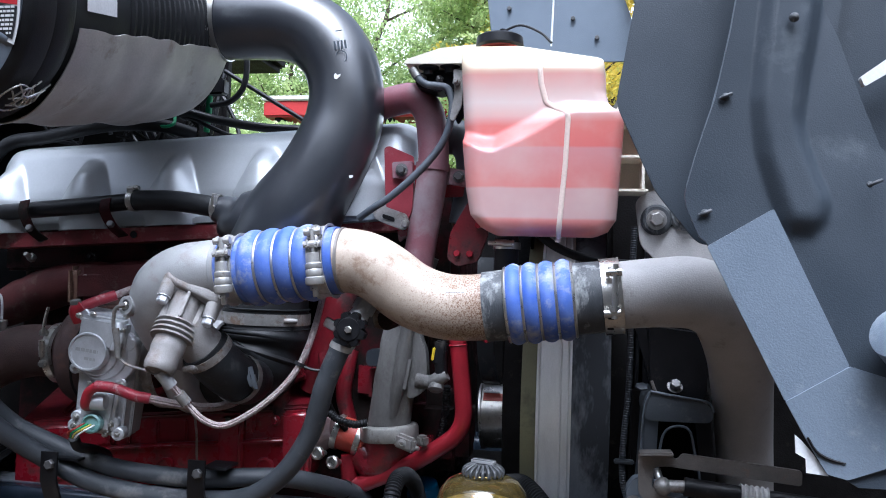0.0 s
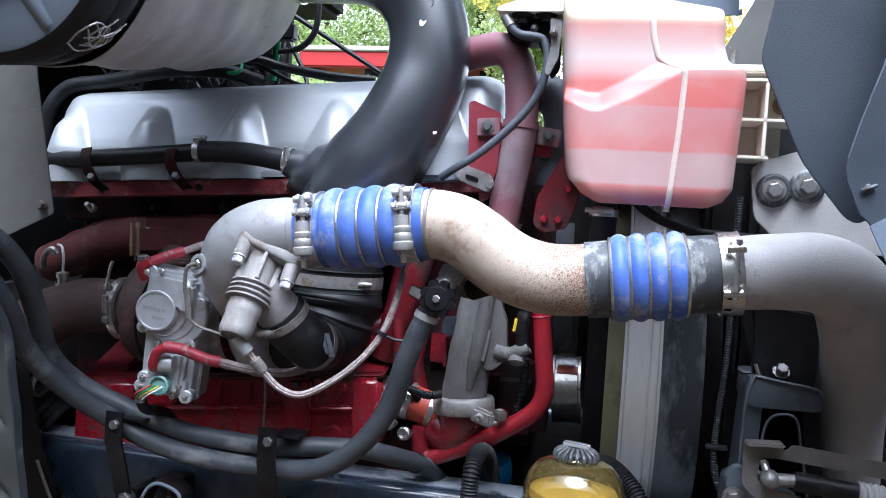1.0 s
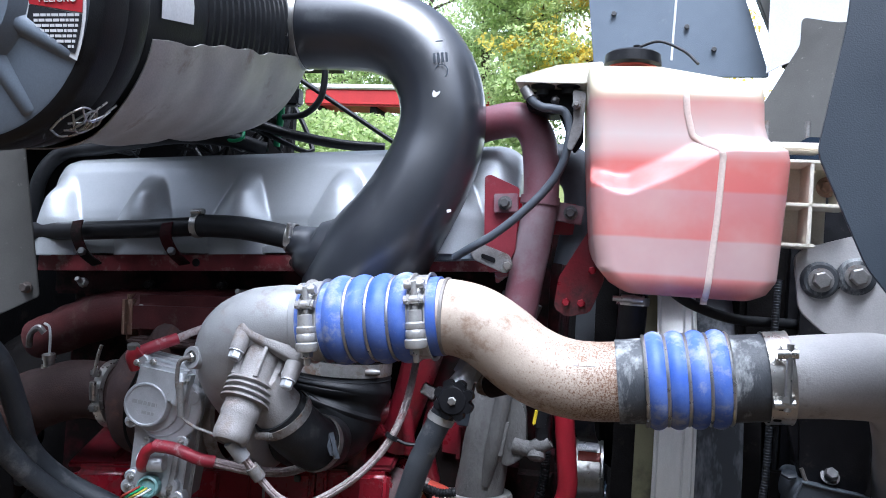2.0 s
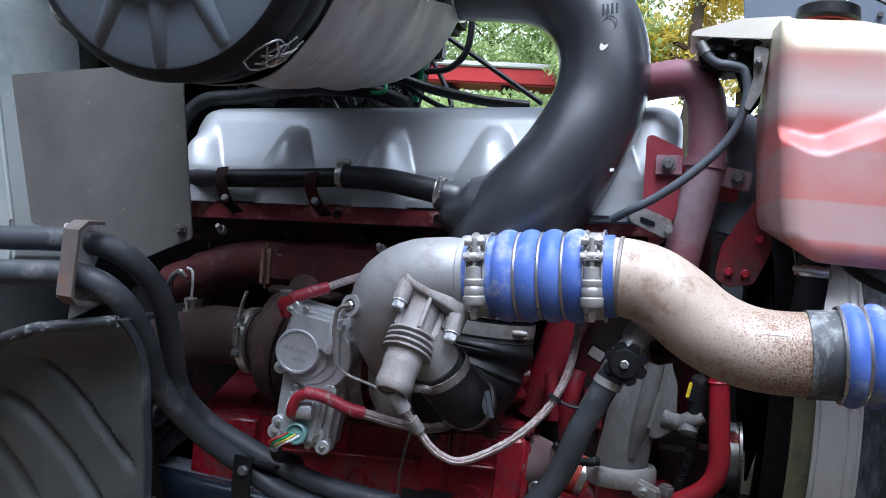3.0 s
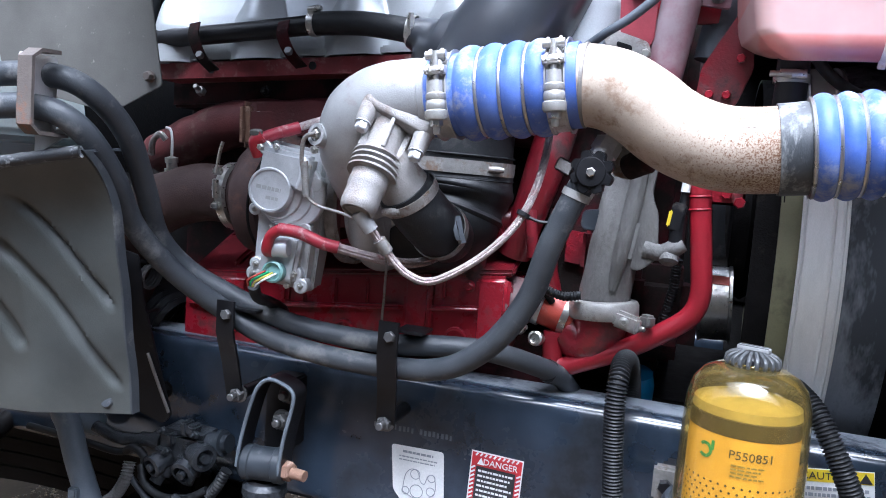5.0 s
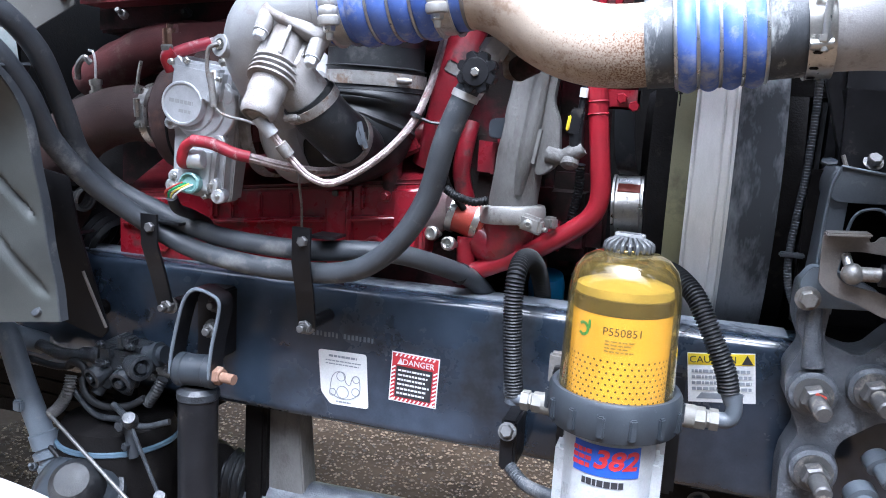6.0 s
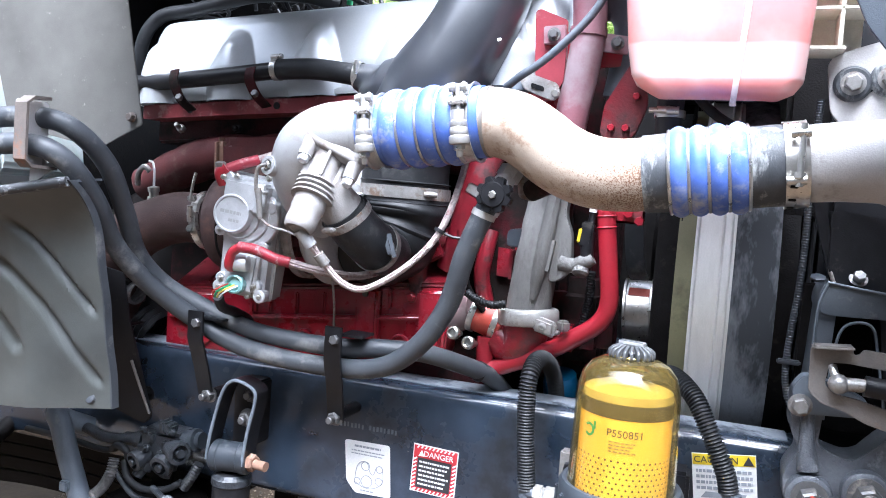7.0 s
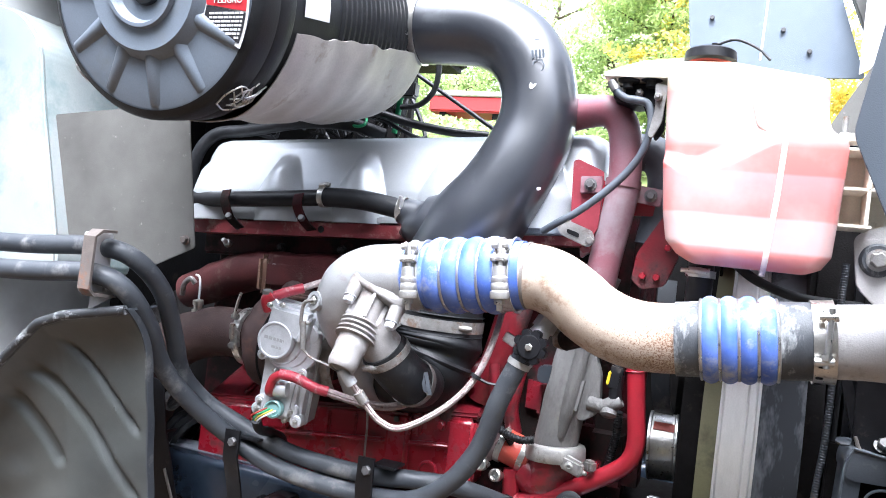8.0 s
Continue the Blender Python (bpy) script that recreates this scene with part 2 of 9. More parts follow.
M_HOSE = material("grey_black_hose", (0.030, 0.034, 0.041), (0.056, 0.062, 0.070), 0.52, 0, 14, 0.2, 600, (0.15, 0.15, 0.15), 0.60, 12)
M_DUCT = material("satin_black_plastic", (0.012, 0.014, 0.019), (0.020, 0.023, 0.030), 0.42, 0, 8, 0.05, 300, (0.05, 0.055, 0.062), 0.64, 7, rough_var=0.06, spec=0.6, coat=0.9)
bd = M_DUCT.node_tree.nodes["Principled BSDF"]
bd.inputs["Coat IOR"].default_value, bd.inputs["Coat Roughness"].default_value = 1.7, 0.24
M_RED = material("red_engine_paint", (0.32, 0.012, 0.026), (0.22, 0.009, 0.018), 0.28, 0, 14, 0.3, 260, (0.11, 0.04, 0.04), 0.60, 10, coat=0.6)
# Near-black copy of the red: deep engine shade is in the colour with grime.
M_RED_DARK = material("grimy_shaded_red_paint", (0.045, 0.004, 0.007), (0.018, 0.003, 0.004), 0.5, 0, 18, 0.4, 260, (0.010, 0.007, 0.006), 0.50, 9, spec=0.2)
M_RED_PIPE = material("gloss_red_pipe_paint", (0.33, 0.014, 0.026), (0.24, 0.011, 0.02), 0.36, 0, 16, 0.12, 300, (0.32, 0.16, 0.16), 0.70, 22, coat=0.3)
M_PINK = material("dusty_red_pipe_paint", (0.185, 0.108, 0.125), (0.185, 0.052, 0.068), 0.45, 0, 9, 0.08, 300, (0.24, 0.185, 0.20), 0.55, 6)
M_SILVER = material("silver_painted_cover", (0.47, 0.49, 0.51), (0.42, 0.44, 0.46), 0.44, 0.5, 10, 0.05, 500, (0.36, 0.36, 0.36), 0.74, 8, rough_var=0.04)
M_SHIELD = material("grey_heat_shield_sheet", (0.50, 0.475, 0.45), (0.40, 0.38, 0.36), 0.55, 0.3, 12, 0.2, 350, (0.30, 0.25, 0.215), 0.64, 10)
M_PLATE = material("dusty_painted_plate", (0.135, 0.131, 0.121), (0.075, 0.072, 0.066), 0.62, 0.1, 5, 0.12, 400, (0.26, 0.25, 0.23), 0.70, 70, fine=0.07)
M_GREYPIPE = material("grey_painted_pipe", (0.49, 0.475, 0.465), (0.41, 0.396, 0.386), 0.62, 0.05, 14, 0.2, 450, (0.25, 0.225, 0.205), 0.66, 14)
M_ZINC = material("grey_zinc_plate", (0.50, 0.49, 0.47), (0.38, 0.37, 0.355), 0.42, 0.55, 60, 0.15, 500, (0.24, 0.21, 0.18), 0.63, 50)
M_OILY = material("oily_black_metal", (0.016, 0.018, 0.021), (0.042, 0.047, 0.055), 0.36, 0.1, 40, 0.8, 220, (0.085, 0.090, 0.097), 0.66, 45)
M_FLANGE = material("chipped_red_flange", (0.20, 0.022, 0.028), (0.14, 0.02, 0.024), 0.5, 0, 30, 0.3, 300, (0.30, 0.17, 0.15), 0.59, 26)
M_DUST = material("grey_blue_dust", (0.25, 0.275, 0.31), (0.17, 0.19, 0.22), 0.5, 0, 12, 0.15, 400, (0.035, 0.043, 0.058), 0.57, 10)
M_CLIP = material("rust_patched_clip", (0.15, 0.125, 0.11), (0.11, 0.095, 0.088), 0.65, 0.2, 30, 0.3, 400, (0.22, 0.105, 0.065), 0.60, 26)
M_VALVE = material("dusty_grey_casting", (0.30, 0.287, 0.278), (0.225, 0.212, 0.206), 0.6, 0.15, 22, 0.4, 450, (0.20, 0.165, 0.15), 0.58, 20)
M_NUT = material("dark_slate_plastic", (0.019, 0.023, 0.029), (0.032, 0.038, 0.046), 0.40, 0, 20, 0.1, 500, (0.12, 0.13, 0.135), 0.66, 26)
M_CLOUDY = material("cloudy_white_plastic", (0.46, 0.47, 0.48), (0.36, 0.37, 0.385), 0.4, 0, 16, 0.2, 300, (0.27, 0.275, 0.28), 0.62, 22, subsurface=0.2)
M_WATER = material("dusty_cast_pipe", (0.165, 0.161, 0.157), (0.115, 0.112, 0.108), 0.68, 0.1, 22, 0.7, 260, (0.10, 0.095, 0.09), 0.58, 14, stretch=(1, 1, 0.5))
M_RED_DUST = material("dust_on_red_paint", (0.20, 0.165, 0.16), (0.16, 0.10, 0.10), 0.75, 0, 16, 0.3, 400, (0.14, 0.02, 0.03), 0.56, 14)
M_SEAM = material("pale_tank_seam", (0.64, 0.52, 0.45), (0.60, 0.47, 0.41), 0.35, 0, 20, 0.04, 300, coat=0.3)
# The paler second colour paints cloudy sky sheen onto the blue-black rail.
M_RAIL = material("blue_black_rail_sky_sheen", (0.004, 0.008, 0.015), (0.055, 0.078, 0.118), 0.22, 0, 4.0, 0.03, 300, (0.004, 0.007, 0.012), 0.60, 3.5, coat=0.9, rough_var=0.10)
M_BLACK = material("black_painted_steel", (0.006, 0.006, 0.007), (0.011, 0.011, 0.013), 0.40, 0, 30, 0.15, 400, (0.05, 0.044, 0.04), 0.67, 24, spec=0.3)
# Greasy iron, blackened further so that the bay's deep shade is painted in.
M_GRIME_SHADE = material("greasy_shaded_black_iron", (0.005, 0.0045, 0.0045), (0.010, 0.009, 0.009), 0.6, 0, 30, 0.5, 300, (0.03, 0.025, 0.02), 0.66, 18, spec=0.08)
M_FENDER = material("grey_splash_shield_plastic", (0.080, 0.085, 0.080), (0.046, 0.050, 0.049), 0.40, 0, 6, 0.10, 500, (0.080, 0.084, 0.082), 0.64, 5)
# Shaded and lit copies of the hood liner; the brightness is in the colour.
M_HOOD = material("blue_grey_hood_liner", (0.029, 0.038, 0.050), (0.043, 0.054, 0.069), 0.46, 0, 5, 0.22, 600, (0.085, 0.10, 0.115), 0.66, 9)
M_HOOD_LIGHT = material("lit_hood_liner", (0.18, 0.215, 0.262), (0.14, 0.172, 0.215), 0.42, 0, 7, 0.25, 500, (0.30, 0.33, 0.36), 0.66, 8)
M_LID = material("slate_cleaner_lid", (0.19, 0.222, 0.265), (0.15, 0.178, 0.215), 0.42, 0, 7, 0.05, 500, (0.17, 0.19, 0.21), 0.64, 10)
M_WHITE_PL = material("white_moulded_plastic", (0.78, 0.74, 0.64), (0.66, 0.61, 0.51), 0.45, 0, 12, 0.1, 400, (0.45, 0.37, 0.29), 0.68, 20)
M_BOTTLE = material("milky_washer_bottle", (0.25, 0.285, 0.28), (0.33, 0.345, 0.335), 0.45, 0, 4, 0.05, 300, (0.19, 0.245, 0.24), 0.60, 3, subsurface=0.3)
M_BRAID = material("braided_steel_hose", (0.48, 0.42, 0.41), (0.33, 0.26, 0.25), 0.36, 0.7, 160, 0.9, 900, (0.26, 0.12, 0.12), 0.62, 50)
M_REDHOSE = material("red_hose_sleeve", (0.30, 0.018, 0.035), (0.20, 0.014, 0.026), 0.5, 0, 60, 0.2, 500, (0.42, 0.24, 0.24), 0.64, 60)
M_RUSTPIPE = material("heat_browned_pipe", (0.075, 0.046, 0.042), (0.046, 0.028, 0.026), 0.60, 0.1, 14, 0.4, 400, (0.12, 0.062, 0.048), 0.60, 12, spec=0.3)
M_MANIFOLD = material("dull_red_iron", (0.090, 0.020, 0.021), (0.050, 0.014, 0.014), 0.62, 0, 12, 0.4, 300, (0.12, 0.075, 0.065), 0.61, 12, spec=0.3)
M_ORANGE = material("orange_red_coupler", (0.42, 0.06, 0.035), (0.34, 0.045, 0.03), 0.5, 0, 30, 0.15, 400, (0.3, 0.2, 0.17), 0.68, 22)
M_OLIVE = material("olive_shroud", (0.20, 0.19, 0.105), (0.155, 0.148, 0.085), 0.6, 0, 8, 0.15, 400, (0.09, 0.085, 0.055), 0.62, 6)
M_RING = material("brushed_shroud_ring", (0.86, 0.85, 0.83), (0.74, 0.73, 0.71), 0.42, 0.3, 16, 0.2, 500, (0.40, 0.39, 0.37), 0.70, 9, stretch=(3, 0.6, 0.6))
M_SEAL = material("worn_black_seal", (0.095, 0.104, 0.120), (0.22, 0.232, 0.255), 0.40, 0, 7, 0.15, 400, (0.035, 0.039, 0.046), 0.55, 7, stretch=(1, 1, 0.3))
M_COLLAR = material("slate_grey_plastic", (0.10, 0.118, 0.14), (0.145, 0.168, 0.195), 0.45, 0, 20, 0.1, 500, (0.22, 0.23, 0.23), 0.68, 26)
M_SHELF = material("dusty_shelf_plastic", (0.040, 0.045, 0.052), (0.065, 0.071, 0.079), 0.78, 0, 9, 0.15, 400, (0.10, 0.105, 0.11), 0.62, 16, spec=0.15)
M_LIP = material("scuffed_black_lip", (0.016, 0.017, 0.019), (0.030, 0.032, 0.035), 0.42, 0, 20, 0.3, 300, (0.33, 0.34, 0.35), 0.60, 55)
M_CASTING = material("worn_black_casting", (0.052, 0.059, 0.071), (0.15, 0.16, 0.18), 0.40, 0.2, 24, 0.7, 320, (0.20, 0.21, 0.23), 0.62, 40)
M_RED_MID = material("mid_dark_red_paint", (0.15, 0.007, 0.014), (0.085, 0.005, 0.009), 0.34, 0, 20, 0.3, 260, (0.035, 0.012, 0.012), 0.58, 14, coat=0.3)
M_RED_WORN = material("dusty_bracket_red", (0.22, 0.030, 0.042), (0.17, 0.016, 0.026), 0.42, 0, 12, 0.12, 300, (0.25, 0.12, 0.13), 0.66, 16, coat=0.2)
M_SLEEVE = material("slate_rubber_hose", (0.055, 0.064, 0.078), (0.090, 0.102, 0.120), 0.5, 0, 12, 0.15, 500, (0.15, 0.16, 0.165), 0.66, 20)
M_CAP = material("scuffed_grey_cap", (0.050, 0.052, 0.055), (0.085, 0.088, 0.092), 0.45, 0.1, 40, 0.2, 500, (0.24, 0.24, 0.24), 0.66, 60)
M_FITTING = material("yellowed_nylon_fitting", (0.20, 0.193, 0.175), (0.15, 0.144, 0.13), 0.5, 0, 30, 0.2, 400, (0.17, 0.16, 0.15), 0.62, 40)
M_BOLT = material("dark_phosphate_bolt", (0.14, 0.138, 0.138), (0.085, 0.084, 0.085), 0.42, 0.4, 40, 0.2, 400, (0.28, 0.25, 0.22), 0.62, 40)
M_LINK = material("rust_stained_bracket", (0.24, 0.215, 0.195), (0.17, 0.158, 0.148), 0.5, 0.3, 20, 0.3, 400, (0.30, 0.20, 0.15), 0.66, 16)
M_NAVY = material("blue_plastic_shell", (0.01, 0.10, 0.22), None, 0.4)
M_TANKBAND = material("blue_tank_band", (0.05, 0.09, 0.13), (0.09, 0.13, 0.17), 0.5)
M_LABEL = material("white_label", (0.78, 0.78, 0.78), (0.70, 0.70, 0.70), 0.5, 0, 20, 0.03, 300, (0.5, 0.48, 0.45), 0.74, 30)
M_RED_INK = material("red_print", (0.55, 0.03, 0.04), None, 0.5, bump=0.0)
M_BLACK_INK = material("black_print", (0.03, 0.03, 0.035), None, 0.5, bump=0.0)
M_GREY_INK = material("grey_print", (0.30, 0.32, 0.36), None, 0.5, bump=0.0)
M_YELLOW_INK = material("yellow_print", (0.80, 0.60, 0.02), None, 0.5, bump=0.0)
M_BLUE_INK = material("blue_print", (0.03, 0.10, 0.50), None, 0.5, bump=0.0)
M_DARK_INK = material("dark_grey_print", (0.06, 0.055, 0.04), None, 0.5, bump=0.0)
M_GREEN_INK = material("green_print", (0.01, 0.20, 0.08), None, 0.5, bump=0.0)
M_GREENWIRE = material("green_wire", (0.02, 0.33, 0.12), None, 0.45, bump=0.0)
M_YELLOWWIRE = material("yellow_wire", (0.65, 0.55, 0.08), None, 0.45, bump=0.0)
M_TEAL = material("teal_plug", (0.20, 0.36, 0.35), None, 0.45, bump=0.05)
M_FILTER = material("yellow_filter_paper", (0.48, 0.31, 0.038), (0.43, 0.27, 0.03), 0.6, 0, 12, 0.05, 300)
M_FILTER_DARK = material("brown_filter_band", (0.030, 0.022, 0.008), (0.020, 0.015, 0.006), 0.4, bump=0.05)
M_FILTER_TOP = material("olive_filter_cap", (0.22, 0.185, 0.065), (0.17, 0.145, 0.05), 0.4, bump=0.05)


def pipe_coating():
    """Tan pipe coating that rusts in specks, thicker towards the front end."""
    mt = material("tan_coated_pipe", (0.50, 0.42, 0.34), (0.38, 0.30, 0.235), 0.48, 0.05, 22, 0.10, 450, (0.27, 0.19, 0.135), 0.60, 34)
    n, l = mt.node_tree.nodes, mt.node_tree.links
    b = n["Principled BSDF"]
    old = b.inputs["Base Color"].links[0].from_socket
    tc = n.new("ShaderNodeTexCoord")
    sep = n.new("ShaderNodeSeparateXYZ")
    l.new(tc.outputs["Object"], sep.inputs[0])
    reach = n.new("ShaderNodeMapRange")
    l.new(sep.outputs[0], reach.inputs[0])
    reach.inputs[1].default_value, reach.inputs[2].default_value = -0.10, 0.10
    reach.inputs[3].default_value, reach.inputs[4].default_value = 0.66, 0.455
    speck = n.new("ShaderNodeTexNoise")
    speck.inputs["Scale"].default_value, speck.inputs["Detail"].default_value, speck.inputs["Roughness"].default_value = 400, 6, 0.74
    l.new(tc.outputs["Object"], speck.inputs["Vector"])
    gap = n.new("ShaderNodeMath")
    gap.operation = "SUBTRACT"
    l.new(speck.outputs[0], gap.inputs[0])
    l.new(reach.outputs[0], gap.inputs[1])
    mask = n.new("ShaderNodeMapRange")
    l.new(gap.outputs[0], mask.inputs[0])
    mask.inputs[1].default_value, mask.inputs[2].default_value = 0.0, 0.09
    mx = n.new("ShaderNodeMix")
    mx.data_type = "RGBA"
    l.new(mask.outputs[0], mx.inputs[0])
    l.new(old, mx.inputs[6])
    mx.inputs[7].default_value = (0.16, 0.078, 0.040, 1)
    l.new(mx.outputs[2], b.inputs["Base Color"])
    return mt


M_TAN = pipe_coating()


def tank_plastic():
    """Milky tank wall with red coolant behind it, in bands between the wall's steps, a painted sky sheen above the
    ridge, yellowed at the top.
    """
    mt = bpy.data.materials.new("milky_tank_plastic")
    mt.use_nodes = True
    n, l = mt.node_tree.nodes, mt.node_tree.links
    b = n["Principled BSDF"]
    tc = n.new("ShaderNodeTexCoord")
    sep = n.new("ShaderNodeSeparateXYZ")
    l.new(tc.outputs["Object"], sep.inputs[0])
    ns = n.new("ShaderNodeTexNoise")
    ns.inputs["Scale"].default_value = 14
    l.new(tc.outputs["Object"], ns.inputs["Vector"])
    wob = n.new("ShaderNodeMath")
    wob.operation = "MULTIPLY_ADD"
    l.new(ns.outputs[0], wob.inputs[0])
    wob.inputs[1].default_value = 0.004
    l.new(sep.outputs[2], wob.inputs[2])
    mr = n.new("ShaderNodeMapRange")
    l.new(wob.outputs[0], mr.inputs[0])
    mr.inputs[1].default_value, mr.inputs[2].default_value = 1.58, 1.92
    cr = n.new("ShaderNodeValToRGB")
    l.new(mr.outputs[0], cr.inputs[0])
    e = cr.color_ramp.elements
    # The whitish stops from 0.62 to 0.76 paint sky gloss above the ridge.
    stops = [(0.0, (0.50, 0.165, 0.150)), (0.10, (0.50, 0.175, 0.160)), (0.112, (0.46, 0.300, 0.290)), (0.25, (0.46, 0.290, 0.280)), (0.26, (0.51, 0.165, 0.150)), (0.30, (0.50, 0.175, 0.162)), (0.445, (0.485, 0.220, 0.220)),
             (0.455, (0.55, 0.140, 0.125)), (0.57, (0.55, 0.165, 0.145)), (0.62, (0.58, 0.37, 0.34)), (0.69, (0.60, 0.50, 0.47)), (0.76, (0.55, 0.37, 0.34)), (0.83, (0.55, 0.28, 0.245)), (0.865, (0.63, 0.50, 0.36)), (0.93, (0.68, 0.62, 0.43))]
    while len(e) < len(stops):
        e.new(0.5)
    for el, (p, c) in zip(e, stops):
        el.position, el.color = p, (*c, 1)
    haze = n.new("ShaderNodeTexNoise")
    haze.inputs["Scale"].default_value, haze.inputs["Detail"].default_value = 11, 5
    l.new(tc.outputs["Object"], haze.inputs["Vector"])
    amount = n.new("ShaderNodeMapRange")
    l.new(haze.outputs[0], amount.inputs[0])
    amount.inputs[1].default_value, amount.inputs[2].default_value, amount.inputs[4].default_value = 0.45, 0.75, 0.40
    milky = n.new("ShaderNodeMix")
    milky.data_type = "RGBA"
    l.new(amount.outputs[0], milky.inputs[0])
    l.new(cr.outputs[0], milky.inputs[6])
    milky.inputs[7].default_value = (0.56, 0.45, 0.42, 1)
    l.new(milky.outputs[2], b.inputs["Base Color"])
    b.inputs["Roughness"].default_value = 0.55
    b.inputs["Subsurface Weight"].default_value = 0.35
    b.inputs["Subsurface Radius"].default_value = (0.014, 0.008, 0.007)
    b.inputs["Coat Weight"].default_value = 0.45
    b.inputs["Coat Roughness"].default_value = 0.20
    b.inputs["Specular IOR Level"].default_value = 0.3
    bp = n.new("ShaderNodeBump")
    bp.inputs["Strength"].default_value, bp.inputs["Distance"].default_value = 0.08, 0.002
    l.new(ns.outputs[0], bp.inputs["Height"])
    l.new(bp.outputs[0], b.inputs["Normal"])
    return mt


M_TANK = tank_plastic()


def amber_glass():
    mt = bpy.data.materials.new("amber_clear_cover")
    mt.use_nodes = True
    b = mt.node_tree.nodes["Principled BSDF"]
    b.inputs["Base Color"].default_value = (0.94, 0.76, 0.33, 1)
    b.inputs["Roughness"].default_value = 0.06
    b.inputs["IOR"].default_value = 1.3
    b.inputs["Transmission Weight"].default_value = 0.985
    b.inputs["Coat Weight"].default_value = 0.8
    b.inputs["Coat Roughness"].default_value = 0.05
    return mt


M_AMBER = amber_glass()


def gravel_ground():
    mt = material("gravel_yard", (0.075, 0.050, 0.030), (0.036, 0.025, 0.016), 0.95, 0, 3, 0.9, 55, (0.06, 0.042, 0.026), 0.60, 26, spec=0.15)
    return mt


M_GROUND = gravel_ground()
M_BLOCK_WALL = material("dark_light_blocking_wall", (0.06, 0.062, 0.06), (0.045, 0.046, 0.045), 0.7, 0, 2, 0.1, 60)
M_GRASS = material("rough_grass", (0.10, 0.14, 0.035), (0.17, 0.18, 0.06), 0.9, 0, 0.6, 0.8, 14, (0.22, 0.20, 0.10), 0.62, 0.4)
M_BARK = material("tree_bark", (0.10, 0.075, 0.055), (0.06, 0.045, 0.035), 0.9, 0, 4, 0.8, 30)


def leaves(name, a, b2, c):
    mt = bpy.data.materials.new(name)
    mt.use_nodes = True
    n, l = mt.node_tree.nodes, mt.node_tree.links
    b = n["Principled BSDF"]
    g = n.new("ShaderNodeNewGeometry")
    cr = n.new("ShaderNodeValToRGB")
    l.new(g.outputs["Random Per Island"], cr.inputs[0])
    e = cr.color_ramp.elements
    e[0].color, e[1].color = (*a, 1), (*c, 1)
    m = e.new(0.5)
    m.color = (*b2, 1)
    l.new(cr.outputs[0], b.inputs["Base Color"])
    b.inputs["Roughness"].default_value = 0.6
    if "leaves" in name:
        tr = n.new("ShaderNodeBsdfTranslucent")
        l.new(cr.outputs[0], tr.inputs[0])
        mx = n.new("ShaderNodeMixShader")
        mx.inputs[0].default_value = 0.62
        l.new(b.outputs[0], mx.inputs[1])
        l.new(tr.outputs[0], mx.inputs[2])
        l.new(mx.outputs[0], n["Material Output"].inputs[0])
    return mt


M_LEAF = leaves("green_leaves", (0.28, 0.38, 0.15), (0.48, 0.60, 0.25), (0.66, 0.72, 0.38))
M_LEAF_Y = leaves("yellow_leaves", (0.78, 0.60, 0.10), (0.86, 0.70, 0.15), (0.60, 0.58, 0.16))
M_PEBBLE = leaves("pebbles", (0.035, 0.023, 0.014), (0.10, 0.066, 0.038), (0.26, 0.19, 0.12))
M_BARN = material("red_trailer_paint", (0.50, 0.03, 0.03), (0.40, 0.025, 0.025), 0.5, 0, 1.0, 0.05, 20)
M_PALE = material("pale_wall_paint", (0.66, 0.66, 0.64), (0.58, 0.58, 0.56), 0.6, 0, 1.0, 0.05, 20)

# ---- the yard round the truck ----
def ez(x):
    """The engine's rise towards the front: it sits nose up in the frame."""
    return 0.064 * (x + 0.58)


def build_ground():
    bm = sheet(lambda u, v: Vector((-6 + 12 * u, -6 + 12 * v, 0.012 * noise.noise(Vector((u * 30, v * 30, 0))))), 90, 90)
    for s, (x0, x1, y0, y1) in enumerate(((-900, 900, 6, 1500), (-900, 900, -900, -6), (-900, -6, -6, 6), (6, 900, -6, 6))):
        vs = [bm.verts.new((x, y, 0)) for x, y in ((x0, y0), (x1, y0), (x1, y1), (x0, y1))]
        bm.faces.new(vs)
    return solo("ground", bm, M_GROUND, "brown gravel yard under and round the truck", "ground", kind="structure")


build_ground()
def bank(y):
    """The grass bank beyond the yard."""
    return float(np.interp(y, [7, 20, 30, 70], [0.0, 4.5, 5.6, 7.0]))


bm = sheet(lambda u, v: Vector((-60 + 120 * u, 7 + 60 * v, 0.02 + bank(7 + 60 * v) + 0.1 * noise.noise(Vector((u * 40, v * 30, 1))))), 60, 60)
solo("lawn", bm, M_GRASS, "rough green and straw-coloured grass bank beyond the yard", "grass", kind="stuff")

# Unseen wall, added only to hold back low light from the south.
bm = box((0, -3.9, 2.6), (40, 0.3, 5.2), 0.02)
solo("wall_south", bm, M_BLOCK_WALL, "plain dark unseen wall added behind the camera to cut light", "wall", kind="structure")


